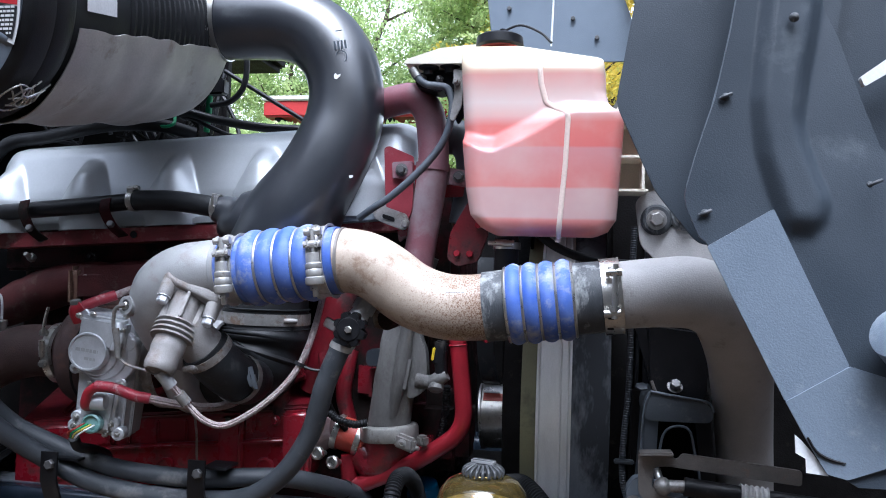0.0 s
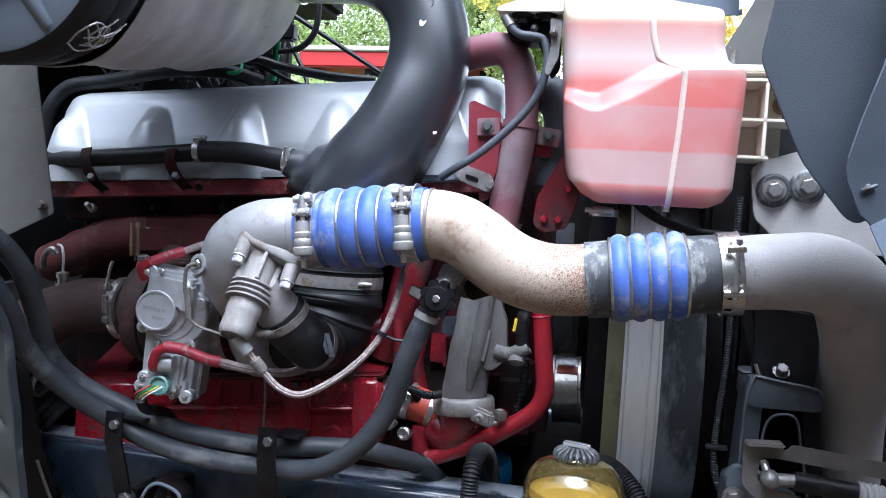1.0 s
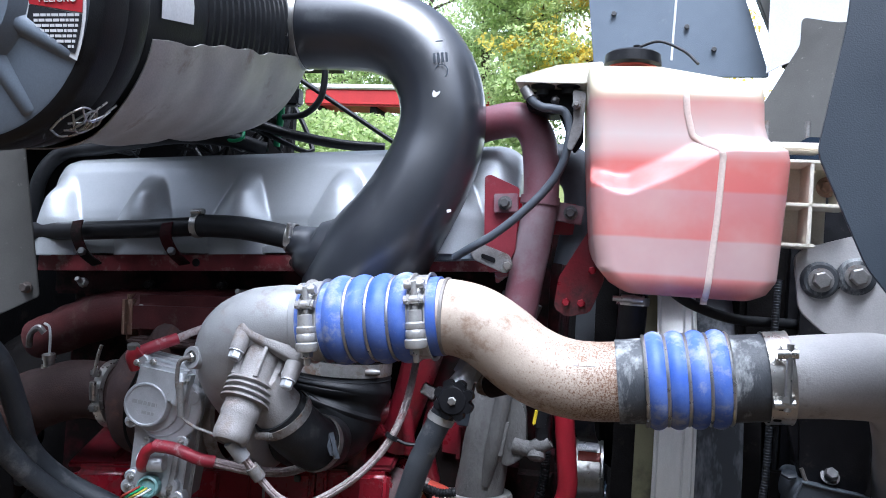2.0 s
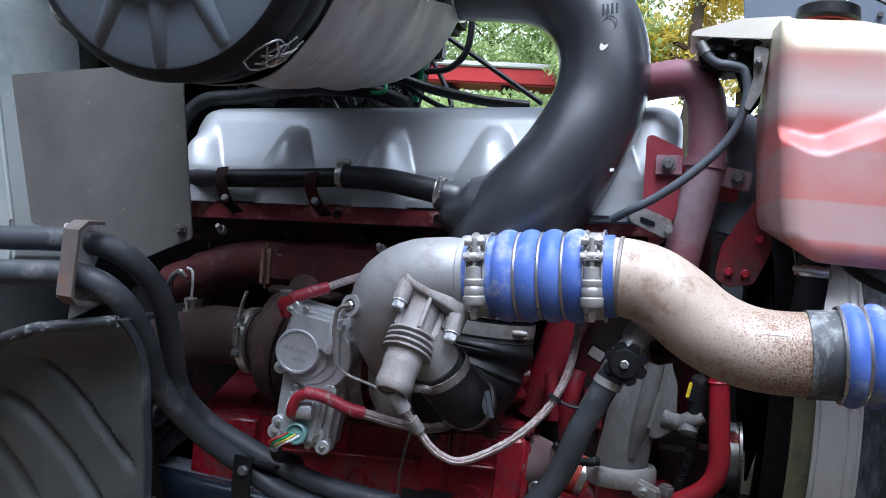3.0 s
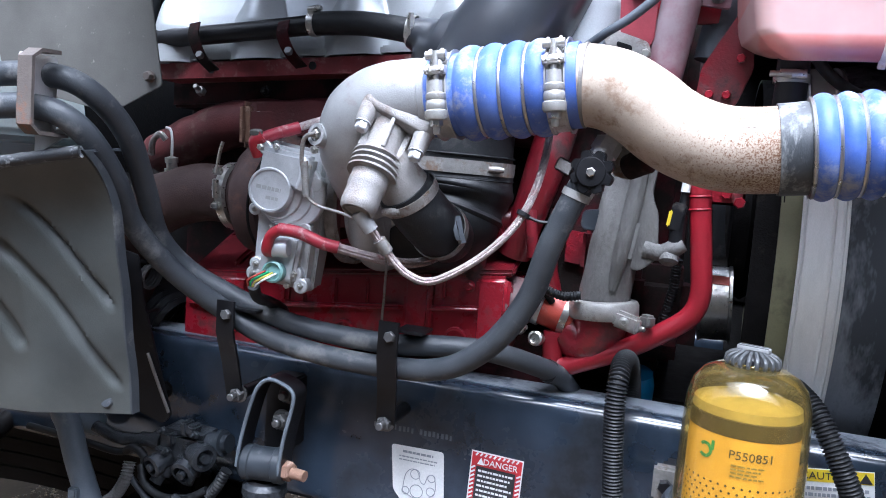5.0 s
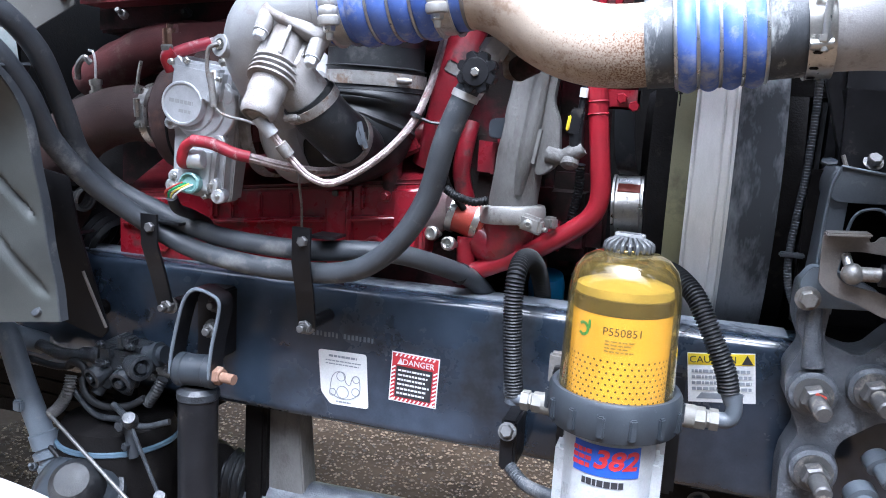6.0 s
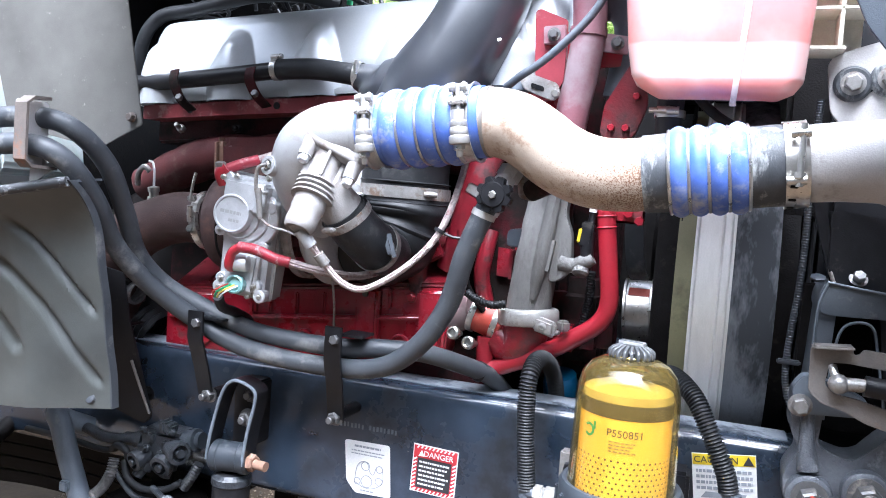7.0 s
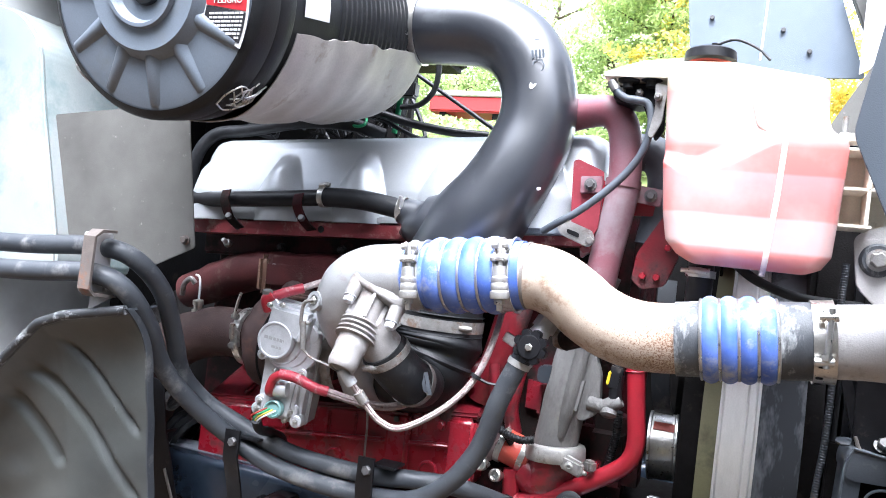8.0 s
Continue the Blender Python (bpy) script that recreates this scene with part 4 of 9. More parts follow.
part("paint_stripe", bm, M_ORANGE, pulley, "orange paint stripe")
solo("fan_belt", strip(smooth_line([(0.066, 1.70, 1.278), (0.060, 1.672, 1.30), (0.052, 1.66, 1.36), (0.048, 1.66, 1.45), (0.045, 1.68, 1.56)], 6), 0.037, 0.006, (1, 0, 0)), M_HOSE, "black ribbed fan belt", "belt")
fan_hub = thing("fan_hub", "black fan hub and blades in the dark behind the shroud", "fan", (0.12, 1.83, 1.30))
part("fan_disc", lathe([(0, 0), (0.36, 0.0), (0.36, 0.01), (0, 0.01)], (0.20, 1.845, 1.27), (1, 0, 0), 48), M_GRIME_SHADE, fan_hub)
part("hub", lathe([(0, -0.03), (0.11, -0.03), (0.13, 0.0), (0.11, 0.03), (0, 0.03)], (0.115, 1.83, 1.33), (1, 0, 0), 32), M_GRIME_SHADE, fan_hub)
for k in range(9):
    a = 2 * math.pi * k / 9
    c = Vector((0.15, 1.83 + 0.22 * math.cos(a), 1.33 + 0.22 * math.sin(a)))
    part("blade", box(c, (0.006, 0.24, 0.09), 0.002, (math.degrees(a), 0, 0)), M_GRIME_SHADE, fan_hub)

shroud = thing("fan_shroud", "fan shroud with a bright ring and a worn black seal", "fan shroud", (0.24, 1.83, 1.0))
SC = (0.0, 1.845, 1.27)


def ring_band(name, x0, x1, r0, mt, label="", flare=0.0):
    prof = [(r0 - 0.006, x0), (r0, x0), (r0 + flare, (x0 + x1) / 2), (r0, x1), (r0 - 0.006, x1), (r0 - 0.006, x0)]
    return part(name, lathe(prof, SC, (1, 0, 0), 96), mt, shroud, label, sharp=25)


ring_band("shroud_throat", 0.146, 0.182, 0.374, M_OLIVE, "olive shroud throat")
# Black band stands for the shade inside the olive throat.
ring_band("shroud_lip", 0.110, 0.148, 0.368, M_GRIME_SHADE)
ring_band("shroud_ring", 0.176, 0.243, 0.392, M_RING, "bright rolled metal ring")
for xx in (0.181, 0.236, 0.222):
    part("ring_bead", lathe([(0.392, -0.003), (0.3955, 0), (0.392, 0.003)], (xx, SC[1], SC[2]), (1, 0, 0), 96), M_RING, shroud)
ring_band("shroud_seal", 0.243, 0.315, 0.395, M_SEAL, "worn black rubber seal", 0.006)
ring_band("shroud_back", 0.315, 0.345, 0.380, M_GRIME_SHADE)
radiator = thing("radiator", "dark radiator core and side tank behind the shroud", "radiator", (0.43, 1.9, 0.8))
part("core", box((0.43, 1.93, 1.33), (0.07, 0.86, 0.95), 0.01), M_GRIME_SHADE, radiator)
# This block and the rear one are added to stop light leaking through.
part("top_baffle", box((0.35, 1.86, 1.60), (0.09, 0.72, 0.36), 0.01), M_GRIME_SHADE, radiator)
# Plate added above the shroud only to shade the ring's top.
part("top_cover", box((0.245, 1.86, 1.715), (0.33, 0.72, 0.018), 0.006), M_GRIME_SHADE, radiator)
part("rear_baffle", box((0.18, 2.19, 1.45), (0.52, 0.03, 0.62), 0.01), M_GRIME_SHADE, radiator)
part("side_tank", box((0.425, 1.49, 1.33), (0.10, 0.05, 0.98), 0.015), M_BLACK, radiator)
# Far wall on two posts, added to keep the bay dark.
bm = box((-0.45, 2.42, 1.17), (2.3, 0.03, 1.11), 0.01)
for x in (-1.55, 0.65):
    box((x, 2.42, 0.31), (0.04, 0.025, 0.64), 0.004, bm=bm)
solo("far_splash_shield", bm, M_GRIME_SHADE, "dark wall added on the far side to darken the engine bay", "splash shield")
# Plain block as oil pan, added to stop light from below.
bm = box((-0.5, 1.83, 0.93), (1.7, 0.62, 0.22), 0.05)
solo("oil_pan", bm, M_GRIME_SHADE, "greasy black oil pan added under the engine to close off light", "oil pan")
# Dark sheet added to shut out light and background ahead of the engine.
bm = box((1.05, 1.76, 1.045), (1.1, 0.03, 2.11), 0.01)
solo("grille_backing", bm, M_GRIME_SHADE, "dark panel added ahead of the engine to block light", "panel")
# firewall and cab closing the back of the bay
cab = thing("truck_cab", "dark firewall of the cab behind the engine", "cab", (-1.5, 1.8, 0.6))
part("firewall", box((-1.42, 2.2, 1.5), (0.05, 1.1, 1.4), 0.01), M_GRIME_SHADE, cab)
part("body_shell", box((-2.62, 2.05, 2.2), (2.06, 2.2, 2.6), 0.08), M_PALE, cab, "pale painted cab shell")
# Unseen overhang, added to keep sun off the valve cover's left end.
part("cowl", box((-1.36, 1.93, 2.26), (1.12, 1.26, 0.08), 0.02), M_GRIME_SHADE, cab)
part("cowl_apron", box((-1.08, 1.93, 1.98), (0.74, 0.04, 0.52), 0.01), M_GRIME_SHADE, cab)
part("floor", box((-1.9, 1.9, 0.85), (0.9, 1.4, 0.05), 0.01), M_GRIME_SHADE, cab)
part("transmission", tube([(-1.0, 1.83, 1.2, 0.26), (-1.2, 1.83, 1.15, 0.26), (-1.5, 1.83, 1.05, 0.2), (-2.2, 1.83, 0.95, 0.18)], seg=20), M_GRIME_SHADE, cab)

# ---- turbocharger ----
turbo = thing("turbocharger", "cast turbocharger with browned turbine and grey compressor housing", "turbocharger", (-0.62, 1.37, 1.25))
TX = (1, 0.0, 0.04)
TA = Vector((-0.70, 1.365, 1.340))
prof = [(0.04, -0.09), (0.050, -0.08), (0.055, -0.030), (0.080, -0.026), (0.096, -0.018), (0.100, -0.006), (0.098, 0.012), (0.09, 0.024), (0.06, 0.03), (0.05, 0.05), (0.06, 0.09), (0.075, 0.10)]
part("turbine_housing", lumpy(lathe(prof, TA, TX, 56), 0.0015, 40), M_RUSTPIPE, turbo, "heat-browned iron turbine housing")
part("turbine_foot", lumpy(tube([(-0.705, 1.39, 1.37, 0.046), (-0.705, 1.42, 1.41, 0.042), (-0.705, 1.45, 1.44, 0.042)], seg=18), 0.003, 30), M_RUSTPIPE, turbo)
part("heat_blanket_seam", tube([(-0.655, 1.285, 1.43), (-0.672, 1.262, 1.36), (-0.672, 1.262, 1.30), (-0.66, 1.285, 1.25)], 0.0025, 8), M_GRIME_SHADE, turbo)
# compressor: a volute round the axis
CC = Vector((-0.47, 1.36, 1.352))
bm = bmesh.new()
line, rad = [], []
for k in range(41):
    a = math.pi * (0.5 + 2 * k / 40 * 0.96)
    line.append((CC.x, CC.y + 0.082 * math.cos(a), CC.z + 0.082 * math.sin(a)))
    rad.append(0.024 + 0.018 * k / 40)
sweep(bm, line, rad, 18)
join(bm, lathe([(0.03, -0.04), (0.09, -0.035), (0.095, 0.0), (0.08, 0.03), (0.066, 0.035), (0.064, 0.052), (0.058, 0.052), (0.055, 0.03), (0.02, 0.02)], CC, (1, 0, 0), 44))
part("compressor_housing", bm, M_ALU, turbo, "grey cast compressor housing")
part("backplate_clamp", lathe([(0.100, -0.012), (0.106, -0.008), (0.106, 0.008), (0.100, 0.012)], (-0.525, 1.36, 1.35), (1, 0, 0), 48), M_STEEL_DULL, turbo)
part("centre_housing", lumpy(box((-0.575, 1.37, 1.345), (0.10, 0.10, 0.12), 0.02), 0.003, 30), M_MANIFOLD, turbo)
# outlet band and downpipe
part("turbine_outlet", lumpy(tube([(-0.745, 1.365, 1.335, 0.050), (-0.83, 1.365, 1.34, 0.052), (-0.90, 1.365, 1.322, 0.054), (-0.97, 1.375, 1.29, 0.058), (-1.03, 1.40, 1.235, 0.062), (-1.06, 1.43, 1.16, 0.064), (-1.07, 1.45, 1.05, 0.064)], seg=24), 0.0015, 30), M_RUSTPIPE, turbo, "browned exhaust outlet pipe")
for p, d, r in (((-0.764, 1.365, 1.338), (1, 0, 0.1), 0.055), ((-1.028, 1.395, 1.238), (0.65, -0.25, 0.75), 0.070)):
    part("v_band", lathe([(r, -0.011), (r + 0.006, -0.008), (r + 0.006, 0.008), (r, 0.011)], p, d, 40), M_STEEL if p[0] > -0.9 else M_GRIME_SHADE, turbo)
bm = lathe([(0, -0.016), (0.006, -0.016), (0.006, 0.016), (0, 0.016)], (-0.767, 1.302, 1.352), (0.1, -0.2, 1), 10)
for z in (-0.03, 0.0, 0.03):
    box((-0.767, 1.306, 1.352 + z), (0.018, 0.012, 0.013), 0.003, bm=bm)
join(bm, tube([(-0.767, 1.302, 1.38), (-0.760, 1.298, 1.41), (-0.752, 1.295, 1.432)], 0.003, 8))
part("v_band_bolt", bm, M_STEEL, turbo)
# probe on the outlet pipe
part("probe", lathe([(0, 0), (0.014, 0.0), (0.014, 0.006), (0.010, 0.006), (0.010, 0.016), (0.012, 0.017), (0.012, 0.026), (0.004, 0.028), (0, 0.03)], (-0.90, 1.355, 1.372), (0, -0.15, 1), 14), M_STEEL, turbo)
part("probe_lead", tube([(-0.90, 1.352, 1.40), (-0.899, 1.350, 1.43), (-0.905, 1.352, 1.448), (-0.918, 1.356, 1.452)], 0.0024, 8), M_LABEL, turbo)
part("probe_hook", tube([(-0.985, 1.40, 1.40), (-0.975, 1.39, 1.425), (-0.955, 1.385, 1.44), (-0.945, 1.39, 1.43)], 0.006, 8), M_STEEL_DULL, turbo)
# bellows under the downpipe
bell = [(0.052 + (0.008 if k % 2 else 0.0), 0.009 * k) for k in range(13)]
part("exhaust_bellows", lathe(bell, (-1.06, 1.48, 1.10), (0.85, -0.1, -0.35), 28), M_RUBBER, turbo, "dark ribbed exhaust bellows")

spring = [(0.021, 0.0)]
for k in range(7):
    spring += [(0.0215, 0.002 + 0.008 * k), (0.0265, 0.004 + 0.008 * k), (0.0265, 0.006 + 0.008 * k), (0.0215, 0.008 + 0.008 * k)]
part("ribbed_joint", lathe(spring, (-1.02, 1.40, 1.172), (0.95, -0.1, -0.15), 26), M_BOLT, turbo, "small dark ribbed joint")

# actuator gearbox on the front of the turbo
act = thing("turbo_actuator", "grey cast turbo actuator with water fittings and a coloured plug", "actuator", (-0.58, 1.23, 1.22))
AM = Matrix.Translation((-0.588, 1.245, 1.325)) @ Matrix.Rotation(radians(8), 4, "Y") @ Matrix.Rotation(radians(8), 4, "Z")


def local(bm):
    bmesh.ops.transform(bm, matrix=AM, verts=bm.verts)
    return bm


part("gearbox", local(slab(rounded([(-0.050, 0.105), (0.046, 0.105), (0.050, 0.02), (0.056, -0.108), (-0.032, -0.108), (-0.040, -0.01), (-0.055, 0.02)], 0.008), 0.05, Matrix.Translation((0, -0.022, 0)), 0.004)), M_ALU_CLEAN, act)
part("upper_housing", local(box((0.0, -0.036, 0.073), (0.082, 0.03, 0.055), 0.006)), M_ALU_CLEAN, act)
part("motor_cap", local(lathe([(0.036, 0), (0.036, 0.022), (0.0345, 0.024), (0.0345, 0.029), (0.033, 0.031), (0.0305, 0.031), (0.0295, 0.0285), (0, 0.0285)], (-0.018, -0.022, 0.038), (0, -1, 0), 44)), M_ALU_CLEAN, act, "round stamped motor cap")
for k, r in enumerate((0.054, 0.047, 0.041)):
    part("cap_step", local(lathe([(r - 0.008, 0), (r, 0), (r, 0.011), (r - 0.002, 0.013), (0, 0.013)], (0.010 - 0.010 * k, -0.020 - 0.003 * k, 0.036), (0, -1, 0), 44)), M_ALU_CLEAN, act)
bars([(-0.022, 0.018, 0.004, 0.006), (-0.004, 0.016, -0.010, 0.005)], AM @ Matrix.Translation((-0.018, -0.0500, 0.036)) @ Matrix.Rotation(radians(90), 4, "X"), act, M_ALU, "cast_mark")
part("lower_pad", local(box((0.012, -0.030, -0.062), (0.062, 0.022, 0.075), 0.006)), M_ALU_CLEAN, act)
part("port_cylinder", local(lathe([(0, -0.02), (0.014, -0.02), (0.0155, -0.014), (0.0155, 0.016), (0.013, 0.02), (0, 0.02)], (0.010, -0.050, -0.045), (1, 0, 0.15), 22)), M_ALU_CLEAN, act)
part("round_plug", local(lathe([(0.017, 0), (0.017, 0.016), (0.014, 0.018), (0.011, 0.012), (0, 0.012)], (0.012, -0.040, -0.085), (0, -1, 0.1), 24)), M_TEAL, act, "teal electrical plug")
for k, (dx, w) in enumerate(((-0.006, M_GREENWIRE), (0.0, M_YELLOWWIRE), (0.006, M_LABEL), (-0.012, M_ORANGE))):
    pts = [(0.012 + dx, -0.054, -0.085), (0.004 + dx, -0.066, -0.092), (-0.010 + dx, -0.062, -0.104), (-0.016 + dx * 0.5, -0.055, -0.115)]
    part("plug_wire", local(tube(pts, 0.0016, 8)), w, act)
part("wire_sleeve", local(tube([(-0.014, -0.055, -0.112), (-0.014, -0.030, -0.135), (-0.012, 0.030, -0.155), (-0.010, 0.090, -0.185), (-0.010, 0.110, -0.25)], 0.009, 12)), M_RUBBER, act)
for x, z, s in ((-0.045, 0.098, 1), (0.040, 0.112, 1.2), (0.052, -0.10, 1), (-0.028, -0.098, 1.1), (-0.044, 0.002, 1), (-0.012, -0.02, 1), (0.042, -0.012, 1), (0.030, 0.060, 1.2), (0.036, 0.085, 1), (-0.02, 0.104, 1), (-0.026, -0.082, 1.1), (0.038, -0.084, 1.2), (0.030, -0.104, 1)):
    m = AM @ Vector((x, -0.030 if z < 0.05 else -0.046, z))
    bolt(m, AM.to_3x3() @ Vector((0, -1, 0)), 0.0055 * s, act, M_STEEL, stud=0.003)
for x, z, r in ((-0.045, 0.098, 0.011), (0.052, -0.10, 0.012), (-0.028, -0.098, 0.012), (-0.044, 0.002, 0.010), (0.038, -0.084, 0.013), (0.042, -0.012, 0.011), (-0.026, -0.082, 0.011), (0.046, 0.060, 0.012)):
    part("screw_boss", local(lathe([(r, 0.012), (r, -0.006), (r - 0.002, -0.008), (0, -0.008)], (x, -0.026, z), (0, 1, 0), 18)), M_ALU_CLEAN, act)
part("split_flange", local(slab(rounded([(-0.058, 0.110), (0.052, 0.110), (0.056, 0.02), (0.062, -0.114), (-0.038, -0.114), (-0.046, -0.01), (-0.062, 0.02)], 0.010), 0.008, Matrix.Translation((0, 0.002, 0)), 0.002)), M_ALU, act)
part("bracket_arm", local(tube([(0.026, -0.045, 0.095), (0.034, -0.052, 0.07), (0.03, -0.05, 0.05)], 0.009, 12)), M_ALU_CLEAN, act)
part("back_plate", local(box((0.03, 0.03, -0.02), (0.055, 0.05, 0.19), 0.006)), M_ALU, act)

# coolant hoses of the actuator: red sleeves with braid
water_hose = thing("actuator_hose", "red-sleeved braided hose over the turbo actuator", "hose", (-0.6, 1.21, 1.43))
part("elbow_fitting", tube([(-0.628, 1.215, 1.415), (-0.630, 1.205, 1.435), (-0.618, 1.208, 1.445)], 0.011, 12), M_RED_PIPE, water_hose)
part("sleeve", tube([(-0.628, 1.206, 1.437), (-0.605, 1.222, 1.450), (-0.578, 1.245, 1.463)], 0.0095, 12), M_REDHOSE, water_hose)
part("braid", tube([(-0.58, 1.243, 1.462), (-0.56, 1.27, 1.475), (-0.53, 1.31, 1.490), (-0.48, 1.36, 1.50)], 0.0065, 12), M_BRAID, water_hose)
bolt((-0.628, 1.203, 1.446), (0, -0.2, 1), 0.010, water_hose, M_PLATE, h=0.008)


def braided_tube(pts, r):
    """A hose whose braid shows as ridges along it."""
    bm = tube(pts, r, 20)
    bm.verts.ensure_lookup_table()
    n = len(bm.verts) // 20
    for i in range(n):
        ring = [bm.verts[i * 20 + k] for k in range(20)]
        c = sum((v.co for v in ring), Vector()) / 20
        for k in range(0, 20, 4):
            ring[k].co = c + (ring[k].co - c) * 0.80
    return bm


lower_hose = thing("actuator_hose", "red-sleeved braided hose below the turbo actuator", "hose", (-0.55, 1.2, 1.28))
part("elbow_fitting", tube([(-0.588, 1.215, 1.268), (-0.587, 1.185, 1.272), (-0.578, 1.178, 1.296), (-0.562, 1.178, 1.308)], 0.0085, 12), M_RED_PIPE, lower_hose)
part("sleeve", tube([(-0.565, 1.178, 1.308), (-0.535, 1.185, 1.305), (-0.50, 1.195, 1.292), (-0.478, 1.205, 1.287)], 0.0095, 14), M_REDHOSE, lower_hose)
part("braid", braided_tube([(-0.48, 1.205, 1.287), (-0.43, 1.225, 1.276), (-0.385, 1.27, 1.268), (-0.36, 1.33, 1.278), (-0.345, 1.40, 1.31)], 0.0075), M_BRAID, lower_hose)
braided = thing("braided_hose", "thin braided steel hose looping below the charge pipe", "hose", (-0.3, 1.14, 1.27))
part("line", braided_tube([(-0.392, 1.095, 1.345), (-0.378, 1.105, 1.325), (-0.360, 1.12, 1.296), (-0.334, 1.13, 1.271), (-0.30, 1.14, 1.266), (-0.243, 1.15, 1.302), (-0.201, 1.165, 1.350), (-0.180, 1.18, 1.405), (-0.180, 1.23, 1.47), (-0.20, 1.3, 1.50)], 0.0054), M_BRAID, braided)
part("crimp", tube([(-0.396, 1.092, 1.352), (-0.381, 1.103, 1.328)], 0.0105, 12), M_ALU, braided)
part("crimp", tube([(-0.372, 1.11, 1.316), (-0.362, 1.118, 1.300)], 0.009, 12), M_STEEL_DULL, braided)
bm = lathe([(0.0075, -0.003), (0.010, -0.003), (0.010, 0.003), (0.0075, 0.003)], (-0.193, 1.17, 1.365), (0.4, 0.2, 0.9), 14)
join(bm, tube([(-0.186, 1.168, 1.362), (-0.17, 1.172, 1.357), (-0.15, 1.18, 1.357)], 0.0025, 6))
part("cable_tie", bm, M_BLACK, braided)
sensor_line = thing("sensor_pipe", "thin steel pipe with a sensor on the cast elbow", "sensor", (-0.51, 1.2, 1.4))
part("pipe", tube([(-0.492, 1.140, 1.452), (-0.508, 1.138, 1.444), (-0.514, 1.144, 1.415), (-0.511, 1.150, 1.385)], 0.0032, 10), M_STEEL_DULL, sensor_line)
part("sensor_body", tube([(-0.512, 1.148, 1.412), (-0.508, 1.152, 1.362)], 0.0052, 12), M_STEEL_DULL, sensor_line)
part("lead", tube([(-0.508, 1.152, 1.362), (-0.49, 1.155, 1.350), (-0.44, 1.14, 1.343), (-0.40, 1.12, 1.332), (-0.40, 1.20, 1.29), (-0.438, 1.30, 1.217), (-0.456, 1.34, 1.163), (-0.462, 1.36, 1.12)], 0.0022, 8), M_STEEL_DULL, sensor_line)

# ---- charge air: cast elbow, hoses, pipes ----
elbow = thing("cast_elbow", "grey cast aluminium elbow on the compressor outlet", "elbow pipe", (-0.43, 1.2, 1.4))
bm = tube([(-0.318, 1.18, 1.5152, 0.0535), (-0.338, 1.18, 1.512, 0.0535), (-0.372, 1.18, 1.509, 0.0545), (-0.41, 1.182, 1.500, 0.056), (-0.442, 1.188, 1.478, 0.058), (-0.457, 1.205, 1.445, 0.058), (-0.462, 1.245, 1.405, 0.055), (-0.465, 1.29, 1.37, 0.052)], seg=36, n=8)
part("bend", lumpy(bm, 0.0008, 60), M_ALU, elbow)
part("end_bead", lathe([(0.0535, -0.006), (0.0565, -0.004), (0.0565, 0.004), (0.0535, 0.006)], (-0.336, 1.18, 1.5130), (1, 0, 0.1), 40), M_ALU, elbow)
for p, d in (((-0.492, 1.152, 1.450), (-0.3, -1, 0.1)),):
    part("lug", lathe([(0.018, -0.03), (0.017, 0.0), (0.016, 0.008), (0.010, 0.008), (0.010, 0.004), (0, 0.004)], p, d, 20), M_ALU, elbow)
    bolt(Vector(p) + Vector(d).normalized() * 0.004, d, 0.007, elbow, M_STEEL)
# bypass valve on the elbow's front
valve = thing("bypass_valve", "grey cast bypass valve with ribbed body and round end cap", "valve", (-0.39, 1.12, 1.4))
A, B = Vector((-0.384, 1.176, 1.497)), Vector((-0.3963, 1.088, 1.354))
ax = (B - A).normalized()
L = (B - A).length
prof = [(0.0, 0.0), (0.040, 0.0), (0.035, L * 0.14), (0.028, L * 0.26), (0.0255, L * 0.50)]
for k in range(4):
    h = L * (0.505 + 0.050 * k)
    prof += [(0.0262, h), (0.0345, h + 0.0012), (0.0345, h + 0.0040), (0.0262, h + 0.0054)]
prof += [(0.0255, L * 0.715), (0.0262, L * 0.74), (0.0262, L * 0.80), (0.0248, L * 0.815), (0.0252, L * 0.95), (0.0238, L * 0.995), (0.0205, L * 1.018), (0.0185, L * 1.020), (0.0178, L * 1.000), (0.0150, L * 1.000), (0.0142, L * 1.012), (0, L * 1.012)]
part("body", lumpy(lathe(prof, A, ax, 44), 0.0004, 60), M_VALVE, valve)
LUGS = (Vector((-0.410, 1.122, 1.474)), Vector((-0.334, 1.130, 1.440)))
bm = bmesh.new()
for c, r in ((LUGS[0] - ax * 0.026, 0.0130), (LUGS[1] - ax * 0.026, 0.0140), (A + ax * (LUGS[0] - ax * 0.026 - A).dot(ax) + Vector((0.0, 0.01, 0.004)), 0.036)):
    m = along(c, ax)
    for h, rr in ((-0.007, r * 1.12), (0.004, r * 1.0), (0.006, r * 0.86)):
        for k in range(20):
            a = 2 * math.pi * k / 20
            bm.verts.new(m @ Vector((rr * math.cos(a), rr * math.sin(a), h)))
bmesh.ops.convex_hull(bm, input=bm.verts)
bmesh.ops.delete(bm, geom=[v for v in bm.verts if not v.link_faces], context="VERTS")
part("flange", lumpy(bm, 0.0010, 60), M_VALVE, valve)
for p in LUGS:
    part("boss", lathe([(0.0150, -0.046), (0.0125, -0.016), (0.0115, 0.004), (0.0105, 0.006), (0, 0.006)], p, ax, 20), M_VALVE, valve)
    bolt(p + ax * 0.005, ax, 0.0090, valve, M_ALU_CLEAN, h=0.011, washer=0.0110)
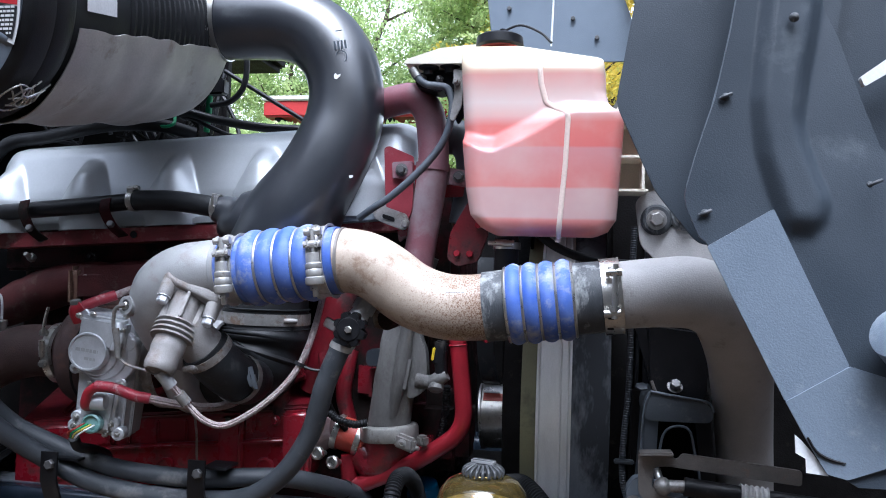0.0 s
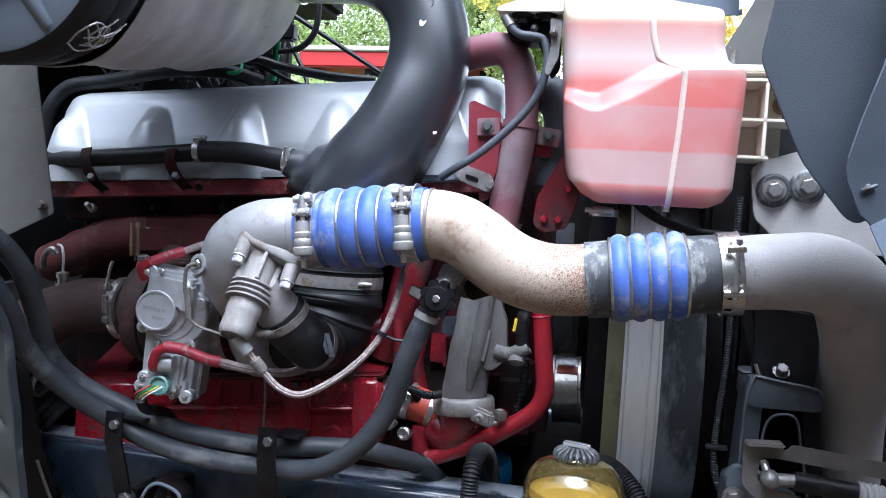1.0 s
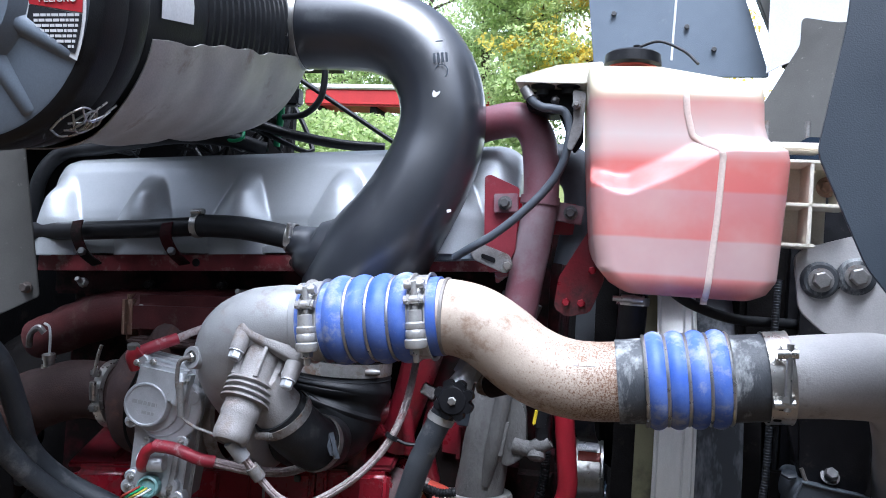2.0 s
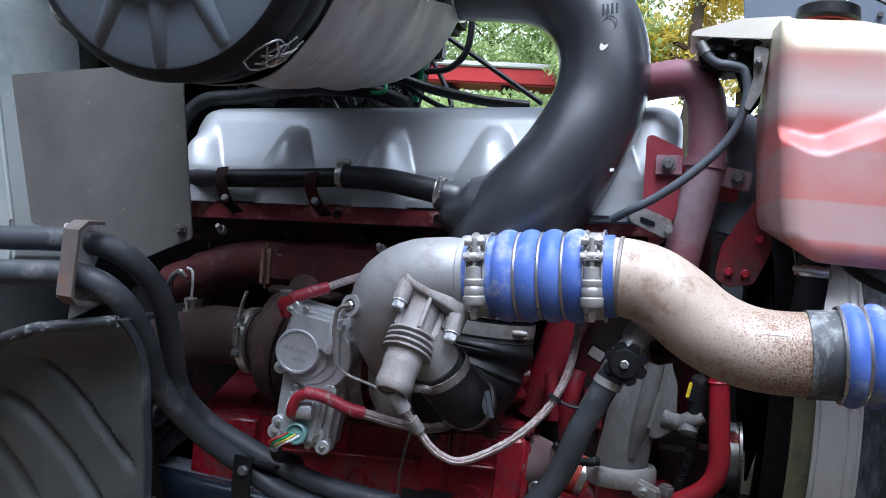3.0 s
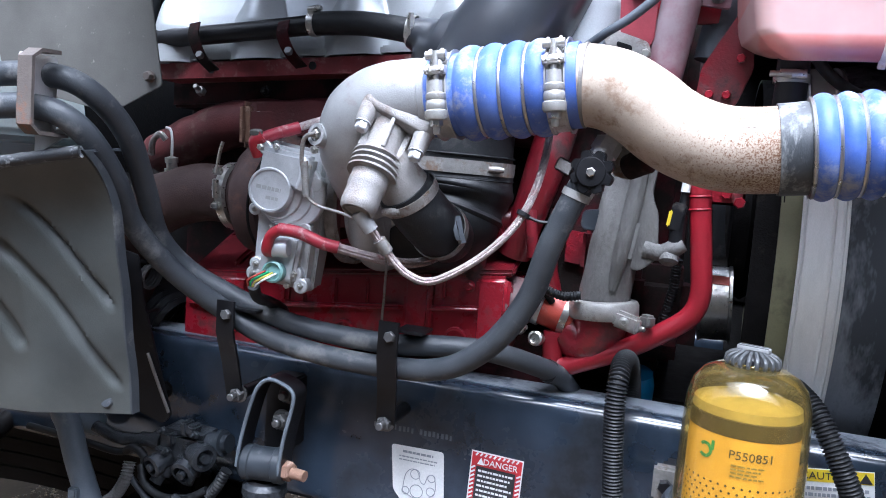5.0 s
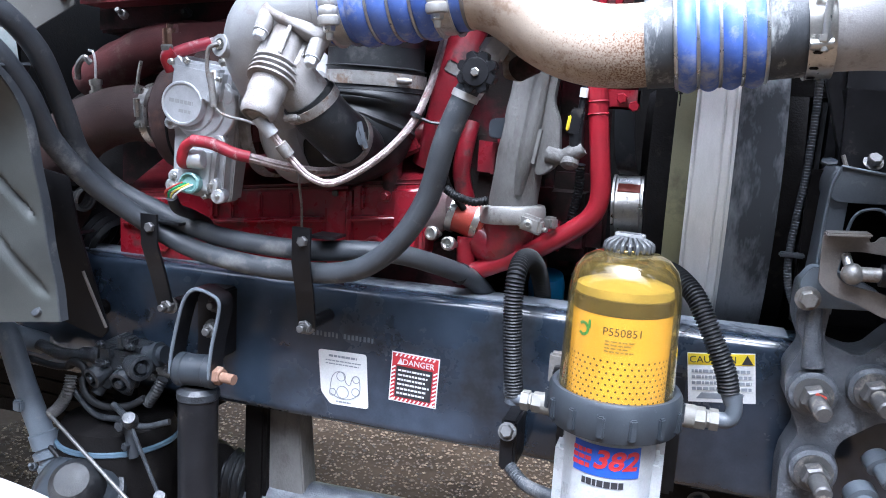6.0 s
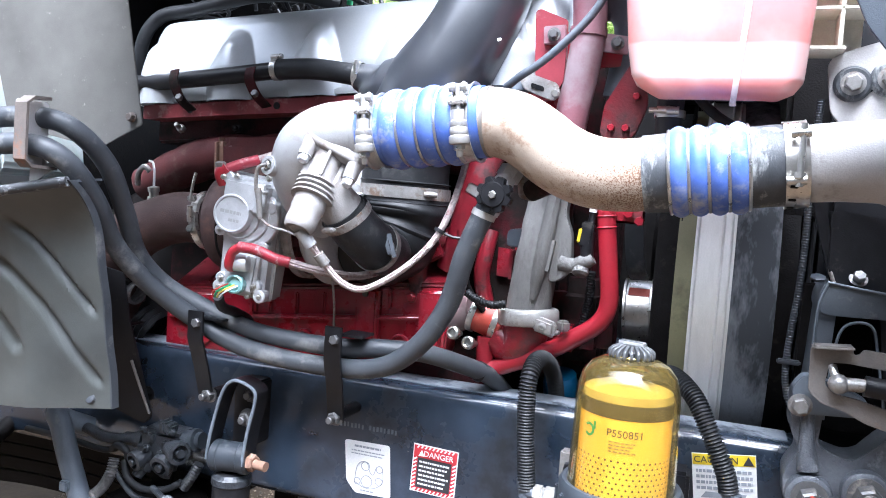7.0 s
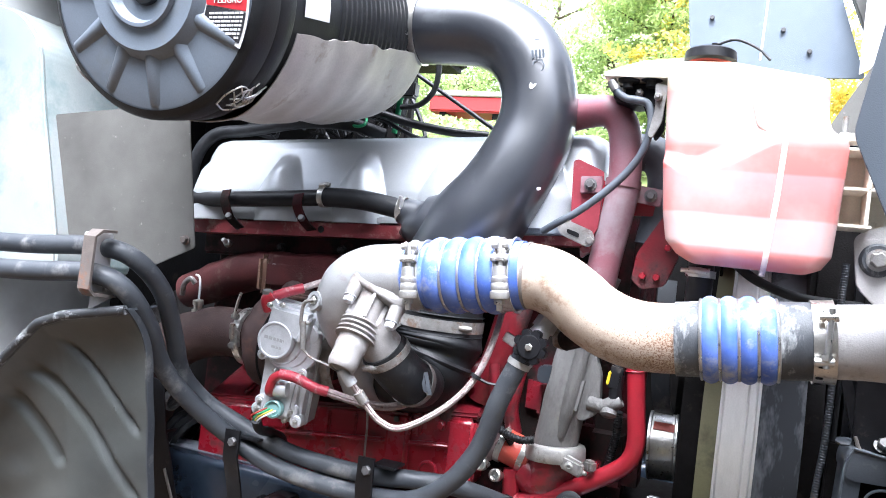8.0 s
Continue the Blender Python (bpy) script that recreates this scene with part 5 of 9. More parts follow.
for a in (-62, -5, 55, 125):
    w = along(A, ax) @ Matrix.Rotation(radians(a), 4, "Z")
    bm = slab([(0.020, L * 0.16), (0.038, L * 0.16), (0.0335, L * 0.44), (0.0345, L * 0.50), (0.020, L * 0.50)], 0.005, w @ Matrix.Translation((0, -0.0025, 0)), 0.0012)
    part("web", bm, M_VALVE, valve)
# side branch and its hose
part("branch", tube([(-0.385, 1.14, 1.425, 0.032), (-0.372, 1.16, 1.398, 0.035), (-0.358, 1.18, 1.374, 0.038)], seg=24), M_VALVE, valve)
branch_hose = thing("bypass_hose", "short black rubber hose with band clamps below the bypass valve", "hose", (-0.33, 1.22, 1.33))
part("hose", tube([(-0.365, 1.17, 1.385, 0.040), (-0.348, 1.195, 1.355, 0.041), (-0.335, 1.23, 1.33, 0.041), (-0.335, 1.28, 1.315, 0.041), (-0.35, 1.34, 1.31, 0.04)], seg=24), M_RUBBER, branch_hose)
band_clamp((-0.360, 1.178, 1.376), (0.35, 0.55, -0.75), 0.042, 0.014, branch_hose, M_STEEL_DULL, M_BLACK, (-0.372, 1.142, 1.352), (1, 0.1, 0.15))
band_clamp((-0.334, 1.245, 1.325), (0.1, 0.95, -0.3), 0.0425, 0.014, branch_hose, M_STEEL_DULL, M_BLACK, (-0.295, 1.222, 1.325), (0.3, 0, -1))
for k in range(3):
    dx = -0.010 + 0.009 * k
    part("clamp_tail", lumpy(strip(smooth_line([(-0.303 + dx, 1.212 - 0.003 * k, 1.352), (-0.297 + dx, 1.206, 1.338 - 0.003 * k), (-0.292 + dx, 1.210, 1.322 - 0.004 * k)], 5), 0.0065, 0.0016, Vector((1, 0.3, 0.2))), 0.0012, 120), M_SLEEVE, branch_hose, "crumpled grey strap end")


def hump_hose(p0, p1, cuff0, cuff1, humps, mt_cuff, name, label):
    """A silicone hose between two points: cuffs, humps and the steel rings in the grooves."""
    p0, p1 = Vector(p0), Vector(p1)
    d = p1 - p0
    L = d.length
    h = thing(name, label, "hose", p0.lerp(p1, 0.5), "charge air hoses")
    r = 0.0552
    if cuff0:
        part("cuff", lathe([(r - 0.003, 0), (r, 0.0), (r + 0.0005, cuff0)], p0, d, 44), mt_cuff, h)
    prof = []
    w = (L - cuff0 - cuff1) / humps
    for k in range(humps):
        for j in range(9):
            t = j / 9
            prof.append((r + 0.001 + 0.0078 * math.sin(math.pi * t) ** 0.7, cuff0 + w * (k + t)))
    prof.append((r + 0.001, L - cuff1))
    part("hump_sleeve", lathe(prof, p0, d, 52), M_BLUE, h, "blue humped silicone")
    if cuff1:
        part("cuff", lathe([(r + 0.0005, L - cuff1), (r, L), (r - 0.003, L)], p0, d, 44), mt_cuff, h)
    for k in range(1 if not cuff0 or mt_cuff is M_BLUE else 0, humps + 1 if cuff1 else humps):
        part("steel_ring", lathe([(r + 0.001, -0.0026), (r + 0.0045, -0.002), (r + 0.0056, 0), (r + 0.0045, 0.002), (r + 0.001, 0.0026)], p0 + d.normalized() * (cuff0 + w * k), d, 52), M_STEEL, h)
    return h


hump_hose((-0.335, 1.18, 1.5133), (-0.133, 1.18, 1.5375), 0.044, 0.035, 4, M_BLUE, "hump_hose", "blue silicone hump hose with steel rings, faded by dust")
hump_hose((0.107, 1.18, 1.470), (0.309, 1.182, 1.495), 0.036, 0.065, 4, M_CUFF, "hump_hose", "blue silicone hump hose with dusty black cuffs and steel rings")


def spring_clamp(p, d, r, name="spring_clamp", wide=0.024):
    """A T-bolt clamp: beaded band, two trunnions and a long spring barrel across the front."""
    p, d = Vector(p), Vector(d).normalized()
    c = thing(name, "steel T-bolt clamp with a spring barrel", "hose clamp", p, "charge air clamps")
    w = wide / 2
    part("band", lathe([(r, -w), (r + 0.0045, -w - 0.001), (r + 0.0045, -w + 0.001), (r + 0.0012, -w + 0.003), (r + 0.0012, w - 0.003), (r + 0.0045, w - 0.001), (r + 0.0045, w + 0.001), (r, w)], p, d, 56), M_ZINC, c)
    out = Vector((0, -1, 0))
    up = d.cross(out) * -1
    if up.z < 0:
        up = -up
    f = p + out * (r + 0.006)
    for s, back in ((0.046, 0.018), (0.026, 0.003)):
        for e in (-0.008, 0.008):
            part("trunnion", box(f + up * s - out * back * 0.6 + d * e, (0.009, 0.018, 0.013), 0.003, (math.degrees(math.atan2(-s, r)) * 0.6, 0, 0)), M_ZINC, c)
        part("trunnion_pin", lathe([(0.0, -0.014), (0.0058, -0.014), (0.0058, 0.014), (0, 0.014)], f + up * s - out * back * 0.4, d, 14), M_ZINC, c)
    part("t_bolt", lathe([(0, 0.0), (0.0040, 0), (0.0040, 0.102), (0, 0.102)], f + up * 0.050 - out * 0.004, -up, 12), M_ZINC, c)
    prof = [(0.004, 0), (0.0095, 0.001), (0.0100, 0.016), (0.0128, 0.018), (0.0132, 0.024), (0.0120, 0.026), (0.0132, 0.028), (0.0134, 0.036), (0.0122, 0.038), (0.0148, 0.040), (0.0150, 0.048), (0.0135, 0.051), (0.006, 0.052)]
    part("spring_barrel", lathe(prof, f + up * 0.013, -up, 26), M_ZINC, c, "plated spring barrel")
    bolt(f - up * 0.039, -up, 0.0085, c, M_STEEL, h=0.008, stud=0.008)
    return c


spring_clamp((-0.311, 1.18, 1.5162), (1, 0, 0.12), 0.0562)
spring_clamp((-0.158, 1.18, 1.5345), (1, 0, 0.12), 0.0575)
spipe = thing("charge_pipe", "tan-coated S-bend charge pipe speckled with rust", "pipe", (-0.02, 1.18, 1.45))
sp = [(-0.150, 1.18, 1.5358), (-0.118, 1.18, 1.5368), (-0.085, 1.18, 1.530), (-0.052, 1.18, 1.512), (-0.022, 1.18, 1.491), (0.010, 1.18, 1.476), (0.045, 1.18, 1.468), (0.080, 1.18, 1.4675), (0.115, 1.18, 1.471)]
part("pipe", tube(sp, 0.0525, 40, 8), M_TAN, spipe)
part("end_bead", lathe([(0.052, -0.003), (0.0545, -0.002), (0.0545, 0.002), (0.052, 0.003)], (-0.128, 1.18, 1.5372), (1, 0, 0.03), 40), M_LINK, spipe)
bars([(-0.016, 0.014, 0, 0.005)], Matrix.Translation((0.066, 1.1345, 1.494)) @ Matrix.Rotation(radians(-2), 4, "Y") @ Matrix.Rotation(radians(62), 4, "X"), spipe, M_GREYPIPE, "stamped_print", 0.0004)
cold = thing("intercooler_pipe", "matt grey painted pipe elbow running down to the cooler", "pipe", (0.48, 1.3, 1.2))
cp = [(0.270, 1.18, 1.491, 0.0505), (0.31, 1.181, 1.495, 0.0515), (0.37, 1.186, 1.501, 0.053), (0.43, 1.205, 1.502, 0.056), (0.482, 1.25, 1.476, 0.058), (0.515, 1.315, 1.415, 0.055), (0.534, 1.38, 1.335, 0.051), (0.548, 1.425, 1.25, 0.049), (0.556, 1.45, 1.15, 0.048), (0.56, 1.46, 1.05, 0.048), (0.56, 1.47, 0.92, 0.048)]
part("pipe", lumpy(tube(cp, seg=36, n=7), 0.001, 14), M_GREYPIPE, cold)
for p, d in (((0.506, 1.272, 1.440), (0.2, -0.85, 0.5)), ((0.546, 1.400, 1.247), (0, -1, 0.05)), ((0.427, 1.171, 1.480), (0, -1, 0.1))):
    part("spot_button", lathe([(0.0095, -0.004), (0.0095, 0.002), (0.006, 0.0025), (0, 0.0018)], p, d, 18), M_GREYPIPE if p[0] > 0.45 else M_WHITE_PL, cold)
big = thing("band_clamp", "wide slotted steel band clamp with a T-bolt", "hose clamp", (0.298, 1.18, 1.494), "charge air clamps")
part("band", lathe([(0.0565, -0.011), (0.0590, -0.013), (0.0585, -0.010), (0.0585, 0.014), (0.0595, 0.016), (0.0565, 0.016)], (0.300, 1.181, 1.4935), (1, 0, 0.12), 52), M_STEEL, big)
for z in (1.530, 1.470):
    for dx in (-0.006, 0.008):
        part("trunnion", box((0.300 + dx, 1.122, z), (0.008, 0.016, 0.016), 0.003), M_STEEL, big)
    part("trunnion", lathe([(0, -0.012), (0.006, -0.012), (0.006, 0.012), (0, 0.012)], (0.301, 1.117, z), (1, 0, 0.1), 14), M_STEEL, big)
part("t_bolt", lathe([(0, 0), (0.0042, 0), (0.0042, 0.08), (0, 0.08)], (0.304, 1.116, 1.462), (0, 0, 1), 12), M_STEEL, big)
bolt((0.303, 1.116, 1.480), (0, 0, -1), 0.008, big, M_STEEL)
for k in range(7):
    a = radians(-120 + 22 * k)
    p = Vector((0.300, 1.181 - 0.0592 * math.cos(a), 1.4935 + 0.0592 * math.sin(a)))
    if abs(k - 5.2) > 1.2:
        part("slot", box(p, (0.010, 0.003, 0.004), 0.001, (math.degrees(a) * -1, 0, 0)), M_BLACK, big)

# ---- intake duct, breather hose ----
duct = thing("intake_duct", "satin black moulded plastic air intake duct", "air duct", (-0.25, 1.41, 1.6))
dp = [(-0.60, 1.42, 2.020, 0.068), (-0.50, 1.42, 2.019, 0.070), (-0.455, 1.42, 2.018, 0.073), (-0.39, 1.42, 2.017, 0.073), (-0.325, 1.42, 2.010, 0.073), (-0.268, 1.42, 1.983, 0.073), (-0.228, 1.418, 1.935, 0.073), (-0.209, 1.415, 1.875, 0.074), (-0.211, 1.41, 1.81, 0.076),
      (-0.232, 1.40, 1.745, 0.079), (-0.262, 1.395, 1.685, 0.084), (-0.298, 1.395, 1.630, 0.092), (-0.328, 1.40, 1.58, 0.096), (-0.348, 1.41, 1.535, 0.092), (-0.358, 1.42, 1.49, 0.080)]
part("duct", tube(dp, seg=44, n=8), M_DUCT, duct)
part("breather_stub", tube([(-0.30, 1.405, 1.618, 0.088), (-0.345, 1.40, 1.612, 0.078), (-0.388, 1.392, 1.613, 0.064), (-0.420, 1.384, 1.620, 0.050), (-0.438, 1.378, 1.630, 0.032), (-0.455, 1.373, 1.635, 0.024)], seg=32), M_DUCT, duct)
mark = Matrix.Translation((-0.202, 1.3425, 1.945)) @ Matrix.Rotation(radians(-6), 4, "Y") @ Matrix.Rotation(radians(100), 4, "X")
bm = bmesh.new()
for k in range(4):
    box((-0.010 + 0.0068 * k, 0.0, 0.0), (0.004, 0.016, 0.0012), 0.0004, bm=bm, segments=1)
box((0, 0.026, 0.0), (0.012, 0.002, 0.0012), bm=bm)
join(bm, lathe([(0.010, -0.0006), (0.0115, -0.0006), (0.0115, 0.0006), (0.010, 0.0006)], (0, -0.022, 0), (0, 0, 1), 24))
bmesh.ops.transform(bm, matrix=mark, verts=bm.verts)
part("moulded_mark", bm, M_COLLAR, duct)
part("paint_nick", slab(rounded([(-0.210, 1.880), (-0.205, 1.879), (-0.199, 1.885), (-0.198, 1.890), (-0.204, 1.887), (-0.209, 1.891), (-0.211, 1.886)], 0.0012), 0.002, Matrix.Translation((0, 1.3400, 0))), M_LABEL, duct)
part("paint_nick", slab(rounded([(-0.172, 1.692), (-0.166, 1.694), (-0.166, 1.698), (-0.173, 1.697)], 0.001), 0.004, Matrix.Translation((0, 1.334, 0))), M_LABEL, duct)
rub = thing("intake_hose", "black rubber intake hose with a wide steel band", "hose", (-0.36, 1.42, 1.35))
rp = [(-0.358, 1.42, 1.515), (-0.361, 1.42, 1.475), (-0.362, 1.42, 1.44), (-0.360, 1.42, 1.405), (-0.362, 1.415, 1.370), (-0.370, 1.405, 1.338), (-0.392, 1.388, 1.318), (-0.425, 1.37, 1.328), (-0.44, 1.36, 1.345)]
line = smooth_line(rp, 14)
rad = []
for k in range(len(line)):
    t = k / (len(line) - 1)
    base = float(np.interp(t, [0, 0.3, 0.45, 0.7, 1.0], [0.083, 0.085, 0.0865, 0.080, 0.066]))
    fold = 0.004 * math.exp(-((t - 0.45) / 0.03) ** 2) - 0.004 * math.exp(-((t - 0.54) / 0.035) ** 2) + 0.003 * math.exp(-((t - 0.64) / 0.04) ** 2)
    rad.append(base + fold)
part("hose", sweep(bmesh.new(), line, rad, 44), M_RUBBER, rub, "ribbed black rubber hose")
for z in (1.442, 1.404):
    part("band_edge", lathe([(0.0855, -0.002), (0.0885, 0), (0.0855, 0.002)], (-0.361, 1.42, z), (0.02, 0, 1), 48), M_RUBBER, rub)
band_clamp((-0.361, 1.42, 1.423), (0.02, 0, 1), 0.0866, 0.022, rub, M_STEEL_DULL, M_BLACK, (-0.290, 1.366, 1.421), (1, 0.5, 0))
for p, d, r in (((-0.361, 1.418, 1.385), (0.05, 0.05, 1), 0.0850), ((-0.366, 1.410, 1.352), (0.25, 0.2, 1), 0.0815)):
    part("fold", lathe([(r - 0.004, -0.012), (r + 0.0035, -0.004), (r + 0.0042, 0.002), (r - 0.003, 0.011)], p, d, 48), M_RUBBER, rub)
breather = thing("breather_hose", "black breather hose with steel clamps along the valve cover", "hose", (-0.7, 1.39, 1.62))
part("hose", tube([(-0.440, 1.375, 1.635), (-0.50, 1.375, 1.644), (-0.56, 1.382, 1.650), (-0.645, 1.392, 1.650)], 0.0205, 20), M_RUBBER, breather)
part("pipe", tube([(-0.63, 1.392, 1.650), (-0.70, 1.395, 1.643), (-0.78, 1.40, 1.636), (-0.88, 1.405, 1.628), (-0.97, 1.412, 1.622), (-1.08, 1.42, 1.618), (-1.18, 1.46, 1.62)], 0.0175, 18), M_BLACK, breather)
band_clamp((-0.643, 1.392, 1.650), (1, -0.05, 0.02), 0.0212, 0.012, breather, M_STEEL, M_BLACK, (-0.643, 1.386, 1.674), (1, 0, 0.1))
band_clamp((-0.452, 1.374, 1.637), (1, 0.05, -0.1), 0.0245, 0.012, breather, M_STEEL, M_BLACK, (-0.447, 1.350, 1.648), (0.1, -0.2, 1))
for x in (-0.70, -0.885):
    bm = strip(smooth_line([(x + 0.004, 1.378, 1.655 + ez(x) * 0.5), (x + 0.003, 1.376, 1.63 + ez(x) * 0.5), (x + 0.012, 1.39, 1.605 + ez(x)), (x + 0.022, 1.415, 1.585 + ez(x))], 6), 0.022, 0.003, (1, 0, 0.2))
    part("pipe_bracket", bm, M_RED_DARK, breather)
    bolt((x + 0.012, 1.388, 1.607 + ez(x)), (0, -1, 0.4), 0.008, breather, M_BOLT)

# ---- air cleaner ----
C0, C1 = Vector((-0.658, 0.842, 1.893)), Vector((-0.660, 1.445, 2.018))
AD = (C1 - C0).normalized()
AR = (Vector((1, 0, 0)) - AD * AD.x).normalized()
AU = AR.cross(AD) * -1
if AU.z < 0:
    AU = -AU
ALEN = (C1 - C0).length


def round_can(r, a, h):
    """A point on the canister: radius, degrees from the truck's front upwards, length along it."""
    a = radians(a)
    return C0 + AD * h + (AR * math.cos(a) + AU * math.sin(a)) * r


cleaner = thing("air_cleaner", "black air cleaner canister with ribbed grey cover and heat shield", "air cleaner", C0)
prof = [(0.170, 0.10), (0.182, 0.105), (0.182, 0.25)]
for k in range(18):
    h = 0.26 + 0.018 * k
    prof += [(0.181, h), (0.186, h + 0.004), (0.186, h + 0.010), (0.181, h + 0.014)]
prof += [(0.180, ALEN - 0.005), (0.165, ALEN + 0.012), (0.09, ALEN + 0.022), (0, ALEN + 0.022)]
part("canister", lathe(prof, C0, AD, 80), M_RUBBER, cleaner)
part("rim", lathe([(0.180, 0.010), (0.190, 0.014), (0.195, 0.022), (0.195, 0.058), (0.190, 0.064), (0.194, 0.070), (0.194, 0.098), (0.186, 0.112), (0.180, 0.112)], C0, AD, 80), M_RUBBER, cleaner, "black rubber-edged rim")
part("cover", lathe([(0, 0.004), (0.050, 0.002), (0.058, -0.006), (0.094, -0.008), (0.102, 0.002), (0.108, 0.008), (0.176, 0.010), (0.184, 0.014), (0.186, 0.030), (0.170, 0.034)], C0, AD, 80), M_LID, cleaner, "blue-grey ribbed plastic cover")
for k in range(12):
    a = 360 * k / 12 + 1.5
    bm = bmesh.new()
    pts = [(0.090, -0.008, 0.010), (0.104, -0.006, 0.009), (0.172, -0.001, 0.008), (0.181, 0.012, 0.007)]
    rows = []
    for r, h, w in pts:
        da = math.degrees(w / r)
        rows.append([bm.verts.new(round_can(r, a + da * s, h + dh)) for s, dh in ((-1.6, 0.014), (-0.95, 0.0095), (-0.45, 0.0065), (0.45, 0.0065), (0.95, 0.0095), (1.6, 0.014))])
    for x, y in zip(rows, rows[1:]):
        for j in range(5):
            bm.faces.new((x[j], x[j + 1], y[j + 1], y[j]))
    bm.faces.new(rows[0])
    bm.faces.new(rows[-1])
    part("cover_rib", bm, M_LID, cleaner, sharp=70)
part("cover_ring", lathe([(0.053, -0.008), (0.056, -0.014), (0.061, -0.014), (0.064, -0.008)], C0, AD, 60), M_LID, cleaner)
part("hub", lathe([(0.030, 0.004), (0.027, -0.004), (0, -0.006)], C0, AD, 40), M_RUBBER, cleaner)


SH0, SH1 = -17.0, -14.0


def shield_pt(u, v):
    a = SH0 + (SH1 - SH0) * u - 158 * v
    h = 0.115 + (ALEN - 0.135) * u
    r = 0.1940 + 0.0030 * math.sin(u * 15 + v * 4) + 0.0010 * math.sin(u * 41 - v * 13) + 0.005 * noise.noise(Vector((u * 4, v * 5, 0)))
    if v < 0.02:
        h += 0.0
        a += 2.5 * noise.noise(Vector((u * 9, 3, 0)))
    return round_can(r, a, h)


part("heat_shield", thicken(sheet(shield_pt, 60, 40), 0.0016), M_SHIELD, cleaner, "dented grey sheet-metal heat shield")
bm = bmesh.new()
vs = [bm.verts.new(round_can(0.1845, a, h)) for a, h in ((-9, 0.14), (-2, 0.14), (8, 0.14), (8, 0.215), (-2, 0.215), (-9, 0.215))]
bm.faces.new((vs[0], vs[1], vs[4], vs[5]))
bm.faces.new((vs[1], vs[2], vs[3], vs[4]))
part("sticker", bm, M_LABEL, cleaner, "plain worn white sticker")


def wire_clip(a, h, s=1.0):
    c = hang(new("clip"), cleaner)
    bm = bmesh.new()
    def q(da, dh, dr):
        return round_can(0.194 + dr * s, a + da * s, h + dh * s)
    for pts in ([q(-8, -0.036, 0.002), q(-9, -0.02, 0.010), q(-4, -0.004, 0.014), q(3, -0.006, 0.012), q(6, -0.028, 0.008), q(0, -0.042, 0.004), q(-8, -0.036, 0.002)],
                [q(-5, 0.018, 0.003), q(-1, 0.010, 0.014), q(3, 0.014, 0.010), q(6, 0.034, 0.004)], [q(-6, -0.012, 0.008), q(-1, -0.018, 0.018), q(5, -0.012, 0.012), q(8, 0.008, 0.006)],
                [q(-2, -0.032, 0.008), q(2, -0.004, 0.016), q(4, 0.024, 0.008)], [q(-4, -0.026, 0.012), q(1, -0.024, 0.016), q(4, -0.016, 0.010), q(1, -0.006, 0.012), q(-3, -0.012, 0.014)],
                [q(2, -0.034, 0.006), q(-4, -0.016, 0.016), q(-2, 0.012, 0.012), q(2, 0.026, 0.004)],
                [q(-7, -0.02, 0.006), q(-3, 0.004, 0.014), q(4, -0.002, 0.010), q(5, -0.02, 0.012), q(0, -0.03, 0.010)], [q(-1, 0.02, 0.006), q(4, 0.008, 0.014), q(2, -0.018, 0.016), q(6, -0.03, 0.006)]):
        join(bm, tube(pts, 0.0013, 7, 6))
    bpy.data.objects.remove(c)
    return part("clip", bm, M_STEEL, cleaner, "bent wire spring clip")


wire_clip(-50, 0.062)
wire_clip(-142, 0.062)
# warning label in the sector right of the cover's lower ribs
LM = Matrix.Translation(C0 + AD * 0.0065 - AU * 0.013) @ Matrix(((AR.x, AU.x, -AD.x, 0), (AR.y, AU.y, -AD.y, 0), (AR.z, AU.z, -AD.z, 0), (0, 0, 0, 1)))


def sector(r0, r1, a0, a1, n=10):
    pts = [(r1 * math.cos(radians(a0 + (a1 - a0) * k / n)), r1 * math.sin(radians(a0 + (a1 - a0) * k / n))) for k in range(n + 1)]
    return pts + [(r0 * math.cos(radians(a1)), r0 * math.sin(radians(a1))), (r0 * math.cos(radians(a0)), r0 * math.sin(radians(a0)))]


FLAT = Matrix.Rotation(radians(-90), 4, "X")
part("warning_label", slab(sector(0.102, 0.177, -25.5, 24), 0.0006, LM @ FLAT), M_LABEL, cleaner, "white-edged black and red warning label")
part("label_field", slab(sector(0.106, 0.173, -23.5, -9), 0.0006, LM @ Matrix.Translation((0, 0, 0.0010)) @ FLAT), M_BLACK_INK, cleaner)
part("label_field", slab(sector(0.106, 0.173, -8.4, 22), 0.0006, LM @ Matrix.Translation((0, 0, 0.0010)) @ FLAT), M_RED_INK, cleaner)
lettering("PELIGRO", 0.0125, LM @ Matrix.Translation((0.142, -0.010, 0.0018)), cleaner, M_LABEL)
rows = []
for k in range(7):
    y = -0.0275 - 0.0056 * k
    rows.append((max(0.110, -y / math.tan(radians(22))), math.sqrt(0.170 ** 2 - y * y), y, 0.0030))
bars(rows, LM @ Matrix.Translation((0, 0, 0.0012)), cleaner, M_LABEL)
part("outlet_clamp", lathe([(0.074, -0.012), (0.0765, -0.014), (0.076, 0.012), (0.074, 0.012)], (-0.480, 1.42, 2.0185), (1, 0.02, 0.0), 44), M_STEEL, cleaner)
part("outlet_clamp_screw", box((-0.485, 1.352, 1.995), (0.020, 0.012, 0.032), 0.003), M_STEEL, cleaner)

# ---- wiring and lines above the engine ----
harness = thing("wiring_harness", "tangle of black, green and red wires behind the valve cover", "wiring", (-0.7, 1.58, 1.85))
